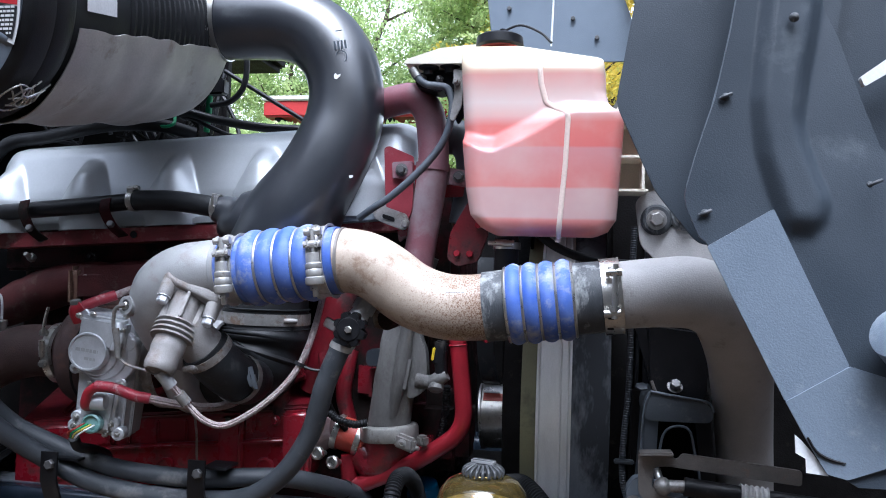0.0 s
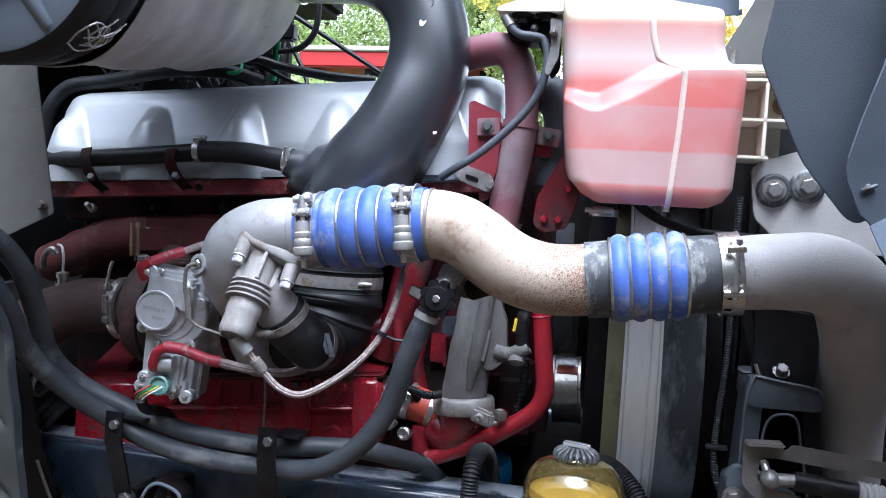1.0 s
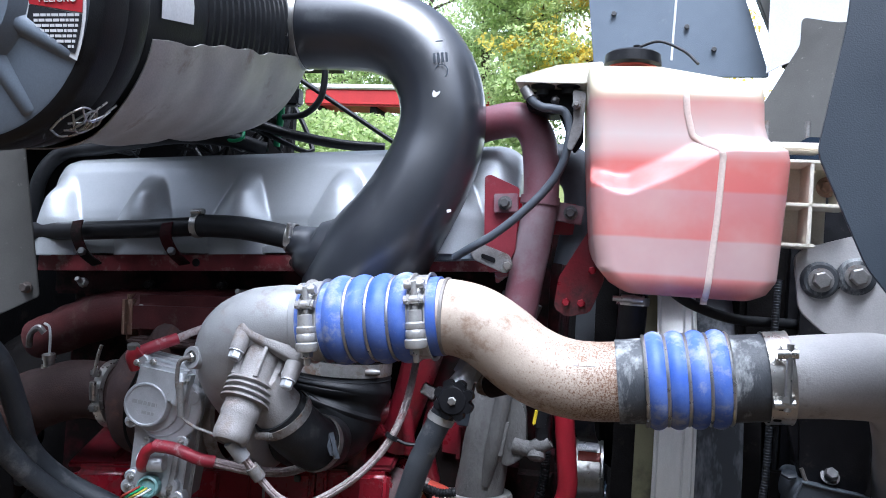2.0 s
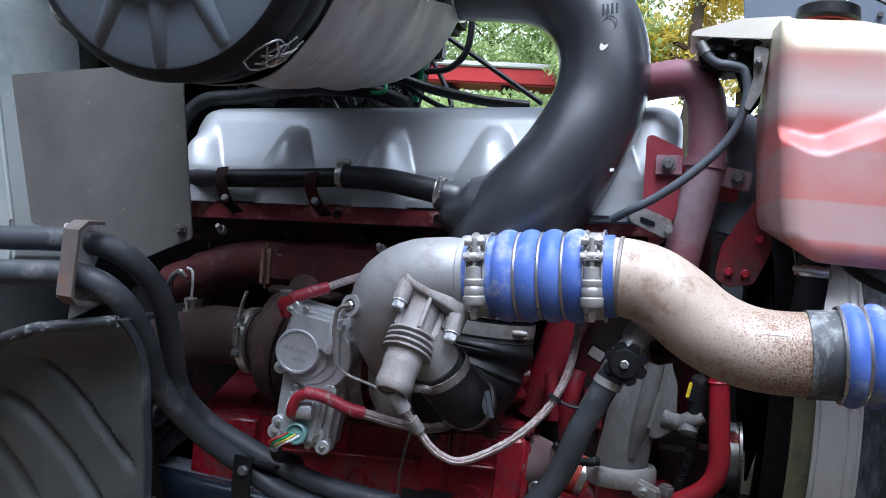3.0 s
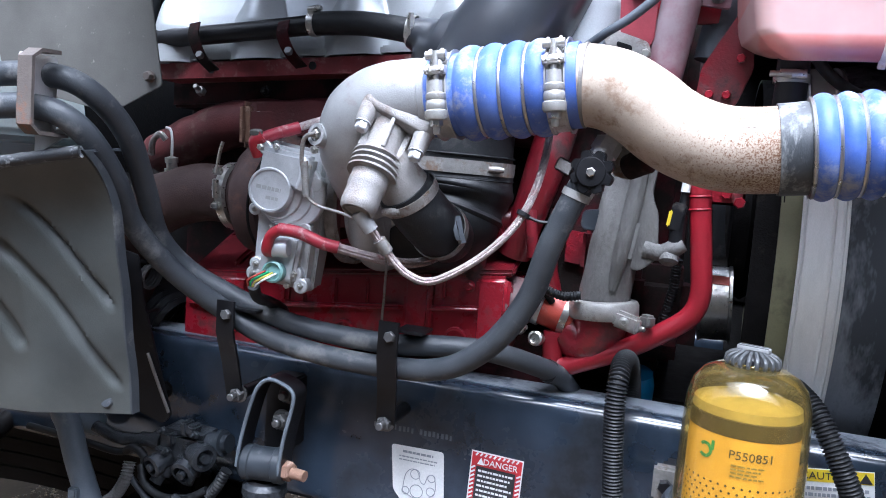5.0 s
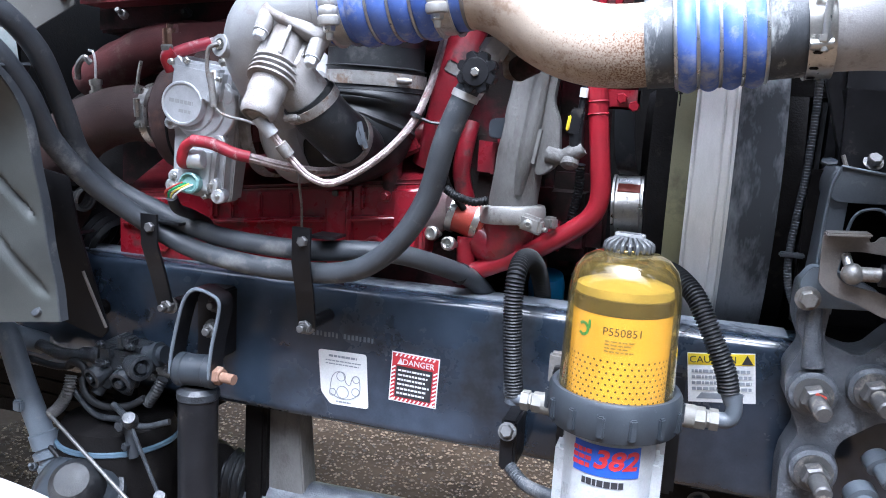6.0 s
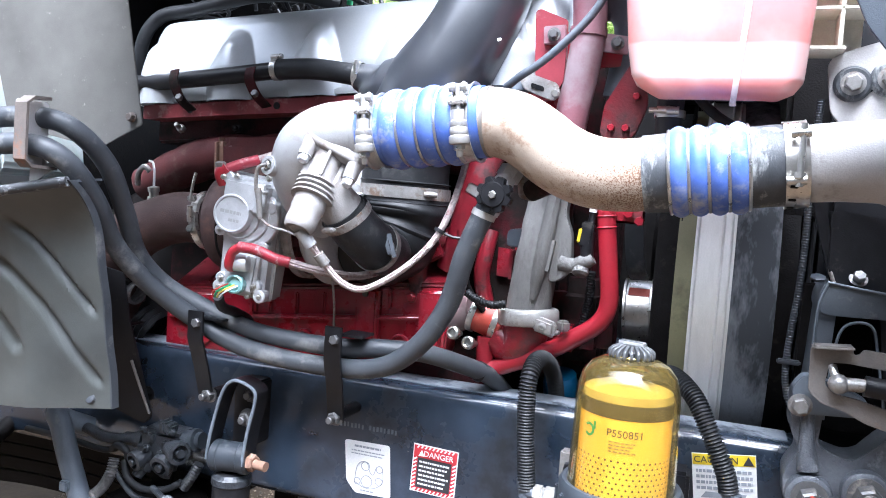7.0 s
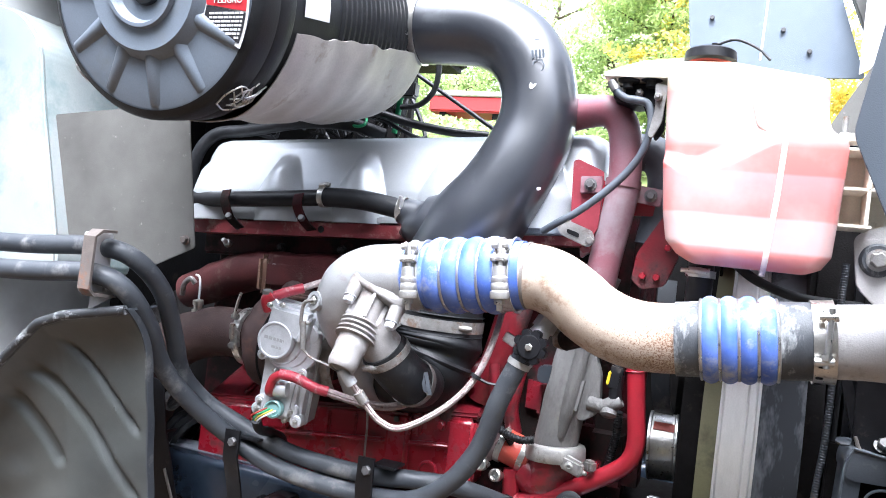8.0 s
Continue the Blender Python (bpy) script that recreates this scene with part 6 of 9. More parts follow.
for pts, r, mt in (([(-1.08, 1.50, 1.62), (-1.06, 1.48, 1.72), (-1.02, 1.49, 1.782), (-0.93, 1.50, 1.800), (-0.78, 1.50, 1.826), (-0.66, 1.51, 1.826), (-0.60, 1.55, 1.815)], 0.015, M_RUBBER),
                   ([(-1.0, 1.56, 1.80), (-0.8, 1.57, 1.86), (-0.65, 1.56, 1.868), (-0.55, 1.56, 1.848), (-0.45, 1.56, 1.832), (-0.36, 1.58, 1.83)], 0.010, M_BLACK),
                   ([(-0.72, 1.56, 1.86), (-0.69, 1.51, 1.853), (-0.655, 1.50, 1.824), (-0.626, 1.50, 1.828), (-0.64, 1.53, 1.856)], 0.0035, M_GREENWIRE),
                   ([(-0.60, 1.60, 1.83), (-0.585, 1.58, 1.90), (-0.58, 1.57, 1.98)], 0.007, M_GREENWIRE),
                   ([(-0.57, 1.56, 1.882), (-0.52, 1.55, 1.888), (-0.49, 1.55, 1.92), (-0.484, 1.55, 1.97), (-0.49, 1.55, 2.02)], 0.0065, M_RUBBER),
                   ([(-0.56, 1.60, 1.97), (-0.45, 1.60, 1.905), (-0.34, 1.60, 1.84)], 0.005, M_BLACK)):
    part("cable", tube(pts, r, 12), mt, harness)
rnd = random.Random(11)
for k in range(26):
    x = rnd.uniform(-0.95, -0.58)
    z = rnd.uniform(1.80, 1.93)
    pts = [(x + rnd.uniform(-0.10, 0.10), 1.60 + rnd.uniform(-0.04, 0.06), z + rnd.uniform(-0.10, 0.10)) for _ in range(4)]
    part("wire", tube(pts, rnd.uniform(0.002, 0.007), 7, 5), rnd.choice([M_BLACK, M_RUBBER, M_RUBBER, M_GRIME_SHADE, M_BLACK, M_RUSTPIPE, M_RUBBER, M_GRIME_SHADE]), harness)
part("relay", box((-0.565, 1.57, 1.925), (0.05, 0.03, 0.035), 0.004), M_BLACK, harness)
part("relay", box((-0.62, 1.58, 1.87), (0.05, 0.04, 0.03), 0.004), M_GRIME_SHADE, harness)

# ---- coolant tank ----
tank = thing("coolant_tank", "milky plastic coolant tank with red coolant and a black cap", "coolant tank", (0.18, 1.30, 1.585))


def tank_mesh():
    zs0, zs1 = 1.586, 1.884

    def edges(z):
        left = np.interp(z, [1.586, 1.60, 1.62, 1.66, 1.735, 1.884], [0.112, 0.088, 0.070, 0.062, 0.054, 0.040])
        right = np.interp(z, [1.586, 1.596, 1.615, 1.70, 1.775, 1.795, 1.812, 1.83, 1.86, 1.884], [0.276, 0.296, 0.308, 0.313, 0.317, 0.313, 0.294, 0.288, 0.286, 0.284])
        return left, right

    def step(x):
        """The height of the ridge and the width of the ledge above it."""
        return np.interp(x, [0.03, 0.061, 0.090, 0.108, 0.164, 0.222, 0.240, 0.33], [1.756, 1.739, 1.726, 1.724, 1.750, 1.785, 1.790, 1.792]), np.interp(x, [0.06, 0.12, 0.19, 0.24, 0.30], [0.024, 0.036, 0.038, 0.024, 0.016])

    def front(x, z):
        ridge, ledge = step(x)
        t = min(max((ridge + ledge - z) / ledge, 0), 1) ** 1.5
        y = 1.254 - 0.037 * t
        l, r = edges(z)
        e = min((x - l) / 0.026, (r - x) / 0.022, 1)
        e = max(e, 0)
        y += 0.024 * (1 - math.sqrt(1 - (1 - e) ** 2)) 
        zz = min((z - 1.586) / 0.028, (1.884 - z) / 0.020, 1)
        zz = max(zz, 0)
        return y + 0.024 * (1 - math.sqrt(1 - (1 - zz) ** 2))

    def ring(z):
        l, r = edges(z)
        back = 1.43
        pts = []
        n = 64
        for i in range(n + 1):
            x = l + (r - l) * (0.5 - 0.5 * math.cos(math.pi * i / n))
            pts.append((x, front(x, z), z))
        for i in range(1, 8):
            pts.append((r + 0.004 * math.sin(math.pi * i / 8), front(r, z) + (back - front(r, z)) * i / 8, z))
        for i in range(9):
            pts.append((r + (l - 0.012 - r) * i / 8, back, z))
        for i in range(1, 8):
            pts.append((l - 0.012 * (1 - i / 8), back + (front(l, z) - back) * i / 8, z))
        return pts
    bm = bmesh.new()
    m = 120
    rows = []
    for j in range(m + 1):
        z = zs0 + (zs1 - zs0) * (0.5 - 0.5 * math.cos(math.pi * j / m))
        # the roof falls towards the front end
        lift = 0.17 * (1 - min(max((z - 1.586) / 0.06, 0), 1))
        rows.append([bm.verts.new((x, y, zz + lift * max(0, y - 1.245) + max(0, zz - 1.80) / 0.084 * (0.034 * min(max((y - 1.25) / 0.03, 0), 1) * (1.0 - 0.8 * min(max((x - 0.14) / 0.15, 0), 1))))) for x, y, zz in ring(z)])
    k = len(rows[0])
    for a, b in zip(rows, rows[1:]):
        for i in range(k):
            bm.faces.new((a[i], a[(i + 1) % k], b[(i + 1) % k], b[i]))
    bm.faces.new(rows[0])
    bm.faces.new(rows[-1])
    return bm, front


bm, tank_front = tank_mesh()
part("body", bm, M_TANK, tank, "milky plastic tank filled with red coolant", sharp=70)
def tank_seam(z0, z1, xs, r):
    """A moulded seam down the tank's front between two heights."""
    line = []
    for k in range(49):
        z = z0 + (z1 - z0) * k / 48
        x = float(np.interp(z, *xs))
        line.append((x, tank_front(x, min(max(z, 1.592), 1.878)) + (0.0 if 1.59 < z < 1.88 else 0.012), z))
    part("seam", sweep(bmesh.new(), smooth_line(line, 2), r, 10, flat=0.6), M_SEAM, tank, "pale moulded seam")


tank_seam(1.889, 1.578, ([1.578, 1.70, 1.778, 1.790, 1.800, 1.812, 1.845, 1.889], [0.216, 0.225, 0.228, 0.224, 0.208, 0.190, 0.181, 0.177]), 0.0046)
part("filler_neck", lathe([(0.034, -0.03), (0.034, 0.0), (0.038, 0.002), (0.038, 0.008)], (0.103, 1.315, 1.918), (0, 0, 1), 30), M_ORANGE, tank, "rust-orange filler neck")
part("cap", lathe([(0, 0.018), (0.037, 0.018), (0.041, 0.015), (0.0425, 0.0), (0.039, -0.004), (0, -0.004)], (0.103, 1.315, 1.926), (0, 0, 1), 36), M_BLACK, tank, "black screw cap")
part("cap_knob", lathe([(0.012, 0), (0.012, 0.006), (0.006, 0.010), (0.006, 0.014), (0, 0.014)], (0.108, 1.315, 1.943), (0, 0, 1), 16), M_BLACK, tank)
part("cap_tether", tube([(0.108, 1.312, 1.953), (0.140, 1.31, 1.962), (0.175, 1.30, 1.945), (0.195, 1.285, 1.922)], 0.0022, 8), M_BLACK, tank)
# moulded lugs with ribs towards the front end
for z0, x1 in ((1.784, 0.402), (1.724, 0.406), (1.668, 0.36)):
    part("lug_rib", box(((0.31 + x1) / 2, 1.305, z0), (x1 - 0.31, 0.07, 0.005), 0.001), M_WHITE_PL, tank)
part("lug_rib", box((0.352, 1.30, 1.725), (0.005, 0.06, 0.114), 0.001), M_WHITE_PL, tank)
part("lug_rib", box((0.395, 1.32, 1.756), (0.005, 0.05, 0.054), 0.001), M_WHITE_PL, tank)
part("mounting_lug", box((0.345, 1.3385, 1.725), (0.085, 0.006, 0.118), 0.002), M_WHITE_PL, tank, "ribbed white plastic mounting lug")
part("top_lug", box((0.345, 1.36, 1.816), (0.075, 0.05, 0.012), 0.003), M_WHITE_PL, tank)
bolt((0.385, 1.325, 1.756), (0, -1, 0), 0.010, tank, M_RUSTY, washer=0.015)
left_lug = slab(rounded([(-0.078, 1.906), (-0.074, 1.914), (-0.01, 1.934), (0.06, 1.940), (0.06, 1.920), (0.035, 1.905), (-0.02, 1.905)], 0.006), 0.10, Matrix.Translation((0, 1.34, 0)), 0.003)
part("top_flange", left_lug, M_WHITE_PL, tank, "yellowed plastic top flange")
tank_outlet = thing("tank_outlet_hose", "short black hose under the tank with a worm clamp", "hose", (0.12, 1.32, 1.5))
part("hose", tube([(0.125, 1.32, 1.60), (0.125, 1.32, 1.55), (0.122, 1.34, 1.50), (0.11, 1.40, 1.46)], 0.021, 20), M_RUBBER, tank_outlet)
band_clamp((0.125, 1.32, 1.573), (0, 0, 1), 0.0225, 0.012, tank_outlet, M_STEEL, M_BLACK, (0.118, 1.292, 1.577), (1, 0, 0))
part("clamp_screw_tail", lathe([(0, 0), (0.0065, 0), (0.0065, 0.018), (0.004, 0.02), (0.004, 0.045), (0, 0.045)], (0.140, 1.292, 1.576), (-1, 0, 0), 14), M_STEEL, tank_outlet)
part("return_hose", tube([(0.150, 1.40, 1.63), (0.180, 1.42, 1.597), (0.219, 1.43, 1.572), (0.278, 1.44, 1.554), (0.340, 1.46, 1.55), (0.42, 1.50, 1.55)], 0.0085, 14), M_RUBBER, tank_outlet, "thin black hose under the tank")
# tank bracket with its bolts
tb = thing("tank_bracket", "black steel bracket beside the coolant tank", "bracket", (0.0, 1.38, 1.86))
part("plate", slab(rounded([(-0.035, 1.905), (0.03, 1.905), (0.034, 1.82), (0.02, 1.80), (-0.005, 1.86)], 0.006), 0.006, Matrix.Translation((0, 1.385, 0)), 0.001), M_BLACK, tb)
part("arm", slab(rounded([(0.014, 1.898), (0.036, 1.894), (0.032, 1.83), (0.018, 1.80), (0.010, 1.805), (0.018, 1.85)], 0.006), 0.006, Matrix.Translation((0, 1.35, 0)), 0.002), M_STEEL_DULL, tb)
part("block", lumpy(slab(rounded([(-0.066, 1.898), (0.020, 1.900), (0.022, 1.868), (-0.020, 1.862), (-0.060, 1.872)], 0.005), 0.05, Matrix.Translation((0, 1.375, 0)), 0.003), 0.001, 60), M_BLACK, tb)
for x, z in ((-0.034, 1.902), (0.006, 1.905)):
    part("rubber_mount", lathe([(0, -0.012), (0.010, -0.012), (0.010, -0.003), (0.019, 0.0), (0.020, 0.006), (0.012, 0.009), (0, 0.009)], (x, 1.362, z), (0, 0, 1), 24), M_RUBBER, tb, "black rubber mount")
for p in ((-0.046, 1.372, 1.886), (-0.014, 1.372, 1.884), (0.022, 1.348, 1.872)):
    bolt(p, (0, -1, 0), 0.0075, tb, M_STEEL_DULL, stud=0.005)

# ---- upper coolant pipe, brackets, overflow hose ----
upper = thing("upper_coolant_pipe", "dusty red painted coolant pipe bending over the engine", "pipe", (-0.04, 1.43, 1.6))
part("pipe", tube([(-0.150, 1.454, 1.855), (-0.120, 1.446, 1.861), (-0.085, 1.435, 1.864), (-0.062, 1.43, 1.856), (-0.045, 1.43, 1.832), (-0.037, 1.43, 1.795), (-0.033, 1.43, 1.745), (-0.035, 1.43, 1.70), (-0.040, 1.43, 1.66), (-0.049, 1.43, 1.60), (-0.058, 1.43, 1.53), (-0.062, 1.43, 1.48)], 0.030, 28, 7), M_PINK, upper)
part("rubber_end", tube([(-0.19, 1.46, 1.848), (-0.17, 1.457, 1.852), (-0.144, 1.4525, 1.857)], 0.0315, 26), M_RUBBER, upper)
part("strap", lathe([(0.030, -0.007), (0.033, -0.007), (0.033, 0.007), (0.030, 0.007)], (-0.034, 1.43, 1.727), (0.05, 0, 1), 30), M_PINK, upper)
part("strap_ear", box((0.016, 1.438, 1.708), (0.045, 0.008, 0.032), 0.0015, (0, 8, 0)), M_PINK, upper)
part("strap_ear", box((-0.088, 1.406, 1.718), (0.040, 0.008, 0.032), 0.0015, (0, -4, 0)), M_PINK, upper)
for p in ((0.018, 1.433, 1.709), (-0.089, 1.401, 1.718)):
    bolt(p, (0, -1, 0), 0.0085, upper, M_BOLT, washer=0.012)
part("back_hose", tube([(-0.03, 1.50, 1.80), (0.010, 1.50, 1.795), (0.034, 1.50, 1.76), (0.036, 1.50, 1.70), (0.025, 1.50, 1.62)], 0.036, 24), M_SLEEVE, upper, "wide slate-grey rubber hose")
red_br = thing("red_bracket", "red painted steel bracket bolted below the coolant pipe", "bracket", (-0.09, 1.45, 1.65))
part("plate", slab(rounded([(-0.125, 1.755), (-0.075, 1.735), (-0.012, 1.73), (0.045, 1.725), (0.045, 1.675), (-0.07, 1.67), (-0.08, 1.60), (-0.105, 1.58), (-0.120, 1.66)], 0.006), 0.008, Matrix.Translation((0, 1.466, 0)), 0.002), M_RED, red_br)
part("front_plate", slab(rounded([(-0.128, 1.762), (-0.118, 1.766), (-0.068, 1.745), (-0.068, 1.64), (-0.085, 1.605), (-0.112, 1.60), (-0.122, 1.66)], 0.005), 0.006, Matrix.Translation((0, 1.412, 0)), 0.0015), M_RED_WORN, red_br)
part("gusset", slab(rounded([(0.005, 1.60), (0.055, 1.69), (0.072, 1.67), (0.080, 1.60), (0.060, 1.545), (0.02, 1.535), (0.0, 1.55)], 0.008), 0.010, Matrix.Translation((0, 1.425, 0)), 0.002), M_RED_MID, red_br)
for x, z in ((0.06, 1.615), (0.02, 1.56), (0.045, 1.56)):
    bolt((x, 1.424, z), (0, -1, 0), 0.007, red_br, M_RED)
slotted = thing("slotted_strap", "grey slotted steel strap below the overflow hose", "bracket", (-0.10, 1.40, 1.62))
bm = slab(rounded([(-0.145, 1.640), (-0.130, 1.650), (-0.075, 1.632), (-0.068, 1.612), (-0.08, 1.60), (-0.135, 1.620)], 0.006), 0.006, Matrix.Translation((0, 1.395, 0)), 0.0015)
part("strap", bm, M_STEEL_DULL, slotted)
part("slot", slab(rounded([(-0.122, 1.632), (-0.098, 1.625), (-0.098, 1.616), (-0.122, 1.624)], 0.004), 0.002, Matrix.Translation((0, 1.3935, 0))), M_BLACK, slotted)
bolt((-0.077, 1.394, 1.614), (0, -1, 0), 0.007, slotted, M_STEEL)
part("ledge", box((-0.17, 1.43, 1.625), (0.09, 0.05, 0.018), 0.003, (0, -5, 0)), M_COLLAR, slotted)
part("stub", lathe([(0.012, 0), (0.012, 0.012), (0.015, 0.013), (0.015, 0.020), (0.010, 0.022), (0.010, 0.034), (0, 0.034)], (-0.155, 1.43, 1.636), (0, 0, 1), 16), M_BLACK, slotted)
over = thing("overflow_hose", "thin grey-black overflow hose hanging from the tank bracket", "hose", (-0.05, 1.38, 1.7))
part("hose", tube([(-0.060, 1.352, 1.896), (-0.050, 1.352, 1.880), (-0.034, 1.354, 1.870), (-0.016, 1.355, 1.868), (0.004, 1.360, 1.862), (0.013, 1.36, 1.83), (0.006, 1.36, 1.785), (-0.015, 1.36, 1.745), (-0.055, 1.36, 1.70), (-0.10, 1.365, 1.662), (-0.135, 1.37, 1.640), (-0.165, 1.385, 1.622)], 0.0070, 14), M_SLEEVE, over)
part("end_fitting", tube([(-0.063, 1.352, 1.900), (-0.053, 1.352, 1.884)], 0.0088, 12), M_STEEL_DULL, over)

# ---- water pipe, lower coupler, red return pipe ----
water = thing("water_pipe", "dusty grey cast water pipe with a V-band clamp", "pipe", (-0.1, 1.44, 1.2))
wp = [(-0.055, 1.45, 1.56, 0.036), (-0.075, 1.448, 1.50, 0.036), (-0.086, 1.447, 1.42, 0.037), (-0.093, 1.447, 1.36, 0.039), (-0.101, 1.448, 1.29, 0.041), (-0.107, 1.450, 1.235, 0.042), (-0.110, 1.452, 1.20, 0.042)]
part("pipe", lumpy(tube(wp, seg=26, n=8), 0.002, 25), M_WATER, water, "dusty grey casting")
part("side_boss", lumpy(box((-0.068, 1.428, 1.327), (0.050, 0.05, 0.095), 0.020, (0, 8, 0)), 0.004, 30), M_WATER, water)
part("side_rib", lumpy(tube([(-0.058, 1.418, 1.50, 0.012), (-0.066, 1.412, 1.44, 0.013), (-0.074, 1.410, 1.38, 0.014), (-0.085, 1.411, 1.30, 0.014), (-0.094, 1.414, 1.245, 0.008)], seg=10), 0.001, 30), M_WATER, water)
part("side_wing", lumpy(slab(rounded([(-0.075, 1.50), (-0.035, 1.50), (-0.048, 1.40), (-0.035, 1.372), (-0.030, 1.30), (-0.060, 1.275), (-0.09, 1.30)], 0.012), 0.035, Matrix.Translation((0, 1.422, 0)), 0.008), 0.0015, 30), M_WATER, water)
part("valve_bracket", slab(rounded([(-0.098, 1.475), (-0.062, 1.475), (-0.050, 1.45), (-0.062, 1.42), (-0.090, 1.425)], 0.006), 0.004, Matrix.Translation((0, 1.24, 0)), 0.001), M_STEEL_DULL, water)
part("side_arm", tube([(-0.05, 1.43, 1.315, 0.016), (-0.025, 1.425, 1.312, 0.013), (-0.005, 1.42, 1.322, 0.014), (0.008, 1.42, 1.33, 0.012)], seg=14), M_WATER, water)
part("arm_boss", lathe([(0.015, -0.02), (0.015, 0.006), (0.01, 0.01), (0, 0.01)], (-0.012, 1.42, 1.305), (0, -0.5, -1), 18), M_WATER, water)
part("v_band", lathe([(0.044, -0.016), (0.0555, -0.014), (0.0580, -0.009), (0.0580, 0.009), (0.0555, 0.014), (0.050, 0.016), (0.044, 0.016)], (-0.108, 1.45, 1.207), (-0.08, 0.03, 1), 44), M_ZINC, water, "bright V-band clamp")
part("v_band_latch", box((-0.064, 1.398, 1.200), (0.050, 0.016, 0.028), 0.005, (0, 8, -28)), M_ZINC, water)
part("latch_eye", lathe([(0.0, -0.004), (0.0075, -0.004), (0.0085, 0.004), (0.004, 0.006), (0.0035, 0.003), (0, 0.003)], (-0.068, 1.390, 1.200), (0.1, -1, 0), 16), M_ZINC, water)
part("latch_arm", box((-0.034, 1.412, 1.203), (0.022, 0.020, 0.020), 0.004, (0, 0, -40)), M_STEEL_DULL, water)
part("sleeve_tube", ribbed([(-0.215, 1.40, 1.245), (-0.195, 1.395, 1.235), (-0.165, 1.395, 1.228), (-0.14, 1.40, 1.232)], 0.008, 0.16, 0.005, 10), M_RUBBER, water)
bolt((-0.052, 1.398, 1.193), (0.8, -0.6, 0), 0.008, water, M_STEEL, stud=0.01)
part("red_elbow", lumpy(tube([(-0.110, 1.452, 1.198, 0.046), (-0.117, 1.452, 1.165, 0.045), (-0.138, 1.455, 1.15, 0.04), (-0.165, 1.457, 1.165, 0.036)], seg=24), 0.001, 30), M_RED, water)
part("coupler", tube([(-0.155, 1.457, 1.18, 0.033), (-0.18, 1.457, 1.19, 0.033), (-0.215, 1.457, 1.20, 0.033)], seg=26), M_ORANGE, water, "orange-red rubber coupler")
for x in (-0.168, -0.213):
    band_clamp((x, 1.457, 1.188 - (x + 0.178) * 0.3), (1, 0, -0.3), 0.0338, 0.012, water, M_STEEL, M_BLACK)
for p in ((-0.205, 1.41, 1.150), (-0.236, 1.41, 1.165)):
    part("clamp_screw", lathe([(0, -0.02), (0.006, -0.02), (0.006, 0), (0.0125, 0.002), (0.0125, 0.012), (0.009, 0.014), (0.008, 0.008), (0, 0.008)], p, (-0.2, -1, 0.2), 16), M_STEEL, water)
sens = thing("temperature_sensor", "black coolant sensor with a yellow clip", "sensor", (0.0, 1.42, 1.34))
part("body", tube([(-0.002, 1.42, 1.322), (-0.004, 1.42, 1.345), (-0.003, 1.42, 1.375)], 0.012, 14), M_BLACK, sens)
part("connector", box((-0.006, 1.418, 1.37), (0.022, 0.02, 0.045), 0.003, (0, 8, 0)), M_BLACK, sens)
part("clip", box((-0.017, 1.410, 1.368), (0.005, 0.012, 0.026), 0.002, (0, 8, 0)), M_YELLOW_INK, sens)
part("lead", tube([(0.0, 1.42, 1.39), (0.004, 1.425, 1.43), (0.006, 1.44, 1.47)], 0.006, 10), M_BLACK, sens)
part("tip", tube([(0.002, 1.418, 1.41), (0.003, 1.418, 1.425)], 0.007, 10), M_LABEL, sens)
ret = thing("red_return_pipe", "gloss red steel pipe with a sharp bend", "pipe", (0.0, 1.43, 1.15))
part("pipe", tube([(0.015, 1.43, 1.46), (0.022, 1.43, 1.42), (0.030, 1.43, 1.36), (0.037, 1.43, 1.30), (0.041, 1.43, 1.255), (0.033, 1.43, 1.223), (0.008, 1.43, 1.197), (-0.06, 1.43, 1.152), (-0.135, 1.435, 1.115), (-0.165, 1.437, 1.103), (-0.180, 1.438, 1.108), (-0.184, 1.438, 1.13), (-0.185, 1.44, 1.16)], 0.0165, 22, 7), M_RED_PIPE, ret)
for z in (1.405, 1.385):
    part("crimp", lathe([(0.0165, -0.002), (0.0185, 0), (0.0165, 0.002)], (0.0245 + (1.405 - z) * 0.1, 1.43, z), (-0.12, 0, 1), 22), M_RED_PIPE, ret)
part("strap", box((0.062, 1.44, 1.412), (0.055, 0.008, 0.035), 0.004), M_RED, ret)
for p in ((0.062, 1.433, 1.412), (0.082, 1.433, 1.40), (0.055, 1.45, 1.45)):
    bolt(p, (0, -1, 0), 0.009, ret, M_RED)
part("top_union", lathe([(0.018, -0.01), (0.023, -0.008), (0.023, 0.008), (0.018, 0.01)], (0.014, 1.43, 1.462), (-0.1, 0, 1), 24), M_STEEL_DULL, ret)
corr = thing("corrugated_sleeve", "thin black corrugated sleeve behind the red pipe", "hose", (-0.01, 1.5, 1.2))
part("sleeve", ribbed([(0.0, 1.47, 1.30), (-0.002, 1.48, 1.25), (-0.012, 1.49, 1.20), (-0.02, 1.52, 1.15)], 0.0085, 0.18, 0.005, 10), M_RUBBER, corr)

# ---- valve with star knob and the two hoses ----
knob = thing("shutoff_valve", "steel shut-off valve with a black star knob", "valve", (-0.107, 1.16, 1.42))
bm = bmesh.new()
star = []
for k in range(80):
    a = 2 * math.pi * k / 80
    r = 0.0285 - 0.0072 * max(0.0, math.cos(8 * a)) ** 1.5
    star.append((r * math.cos(a), r * math.sin(a)))
KM = Matrix.Translation((-0.107, 1.152, 1.427))
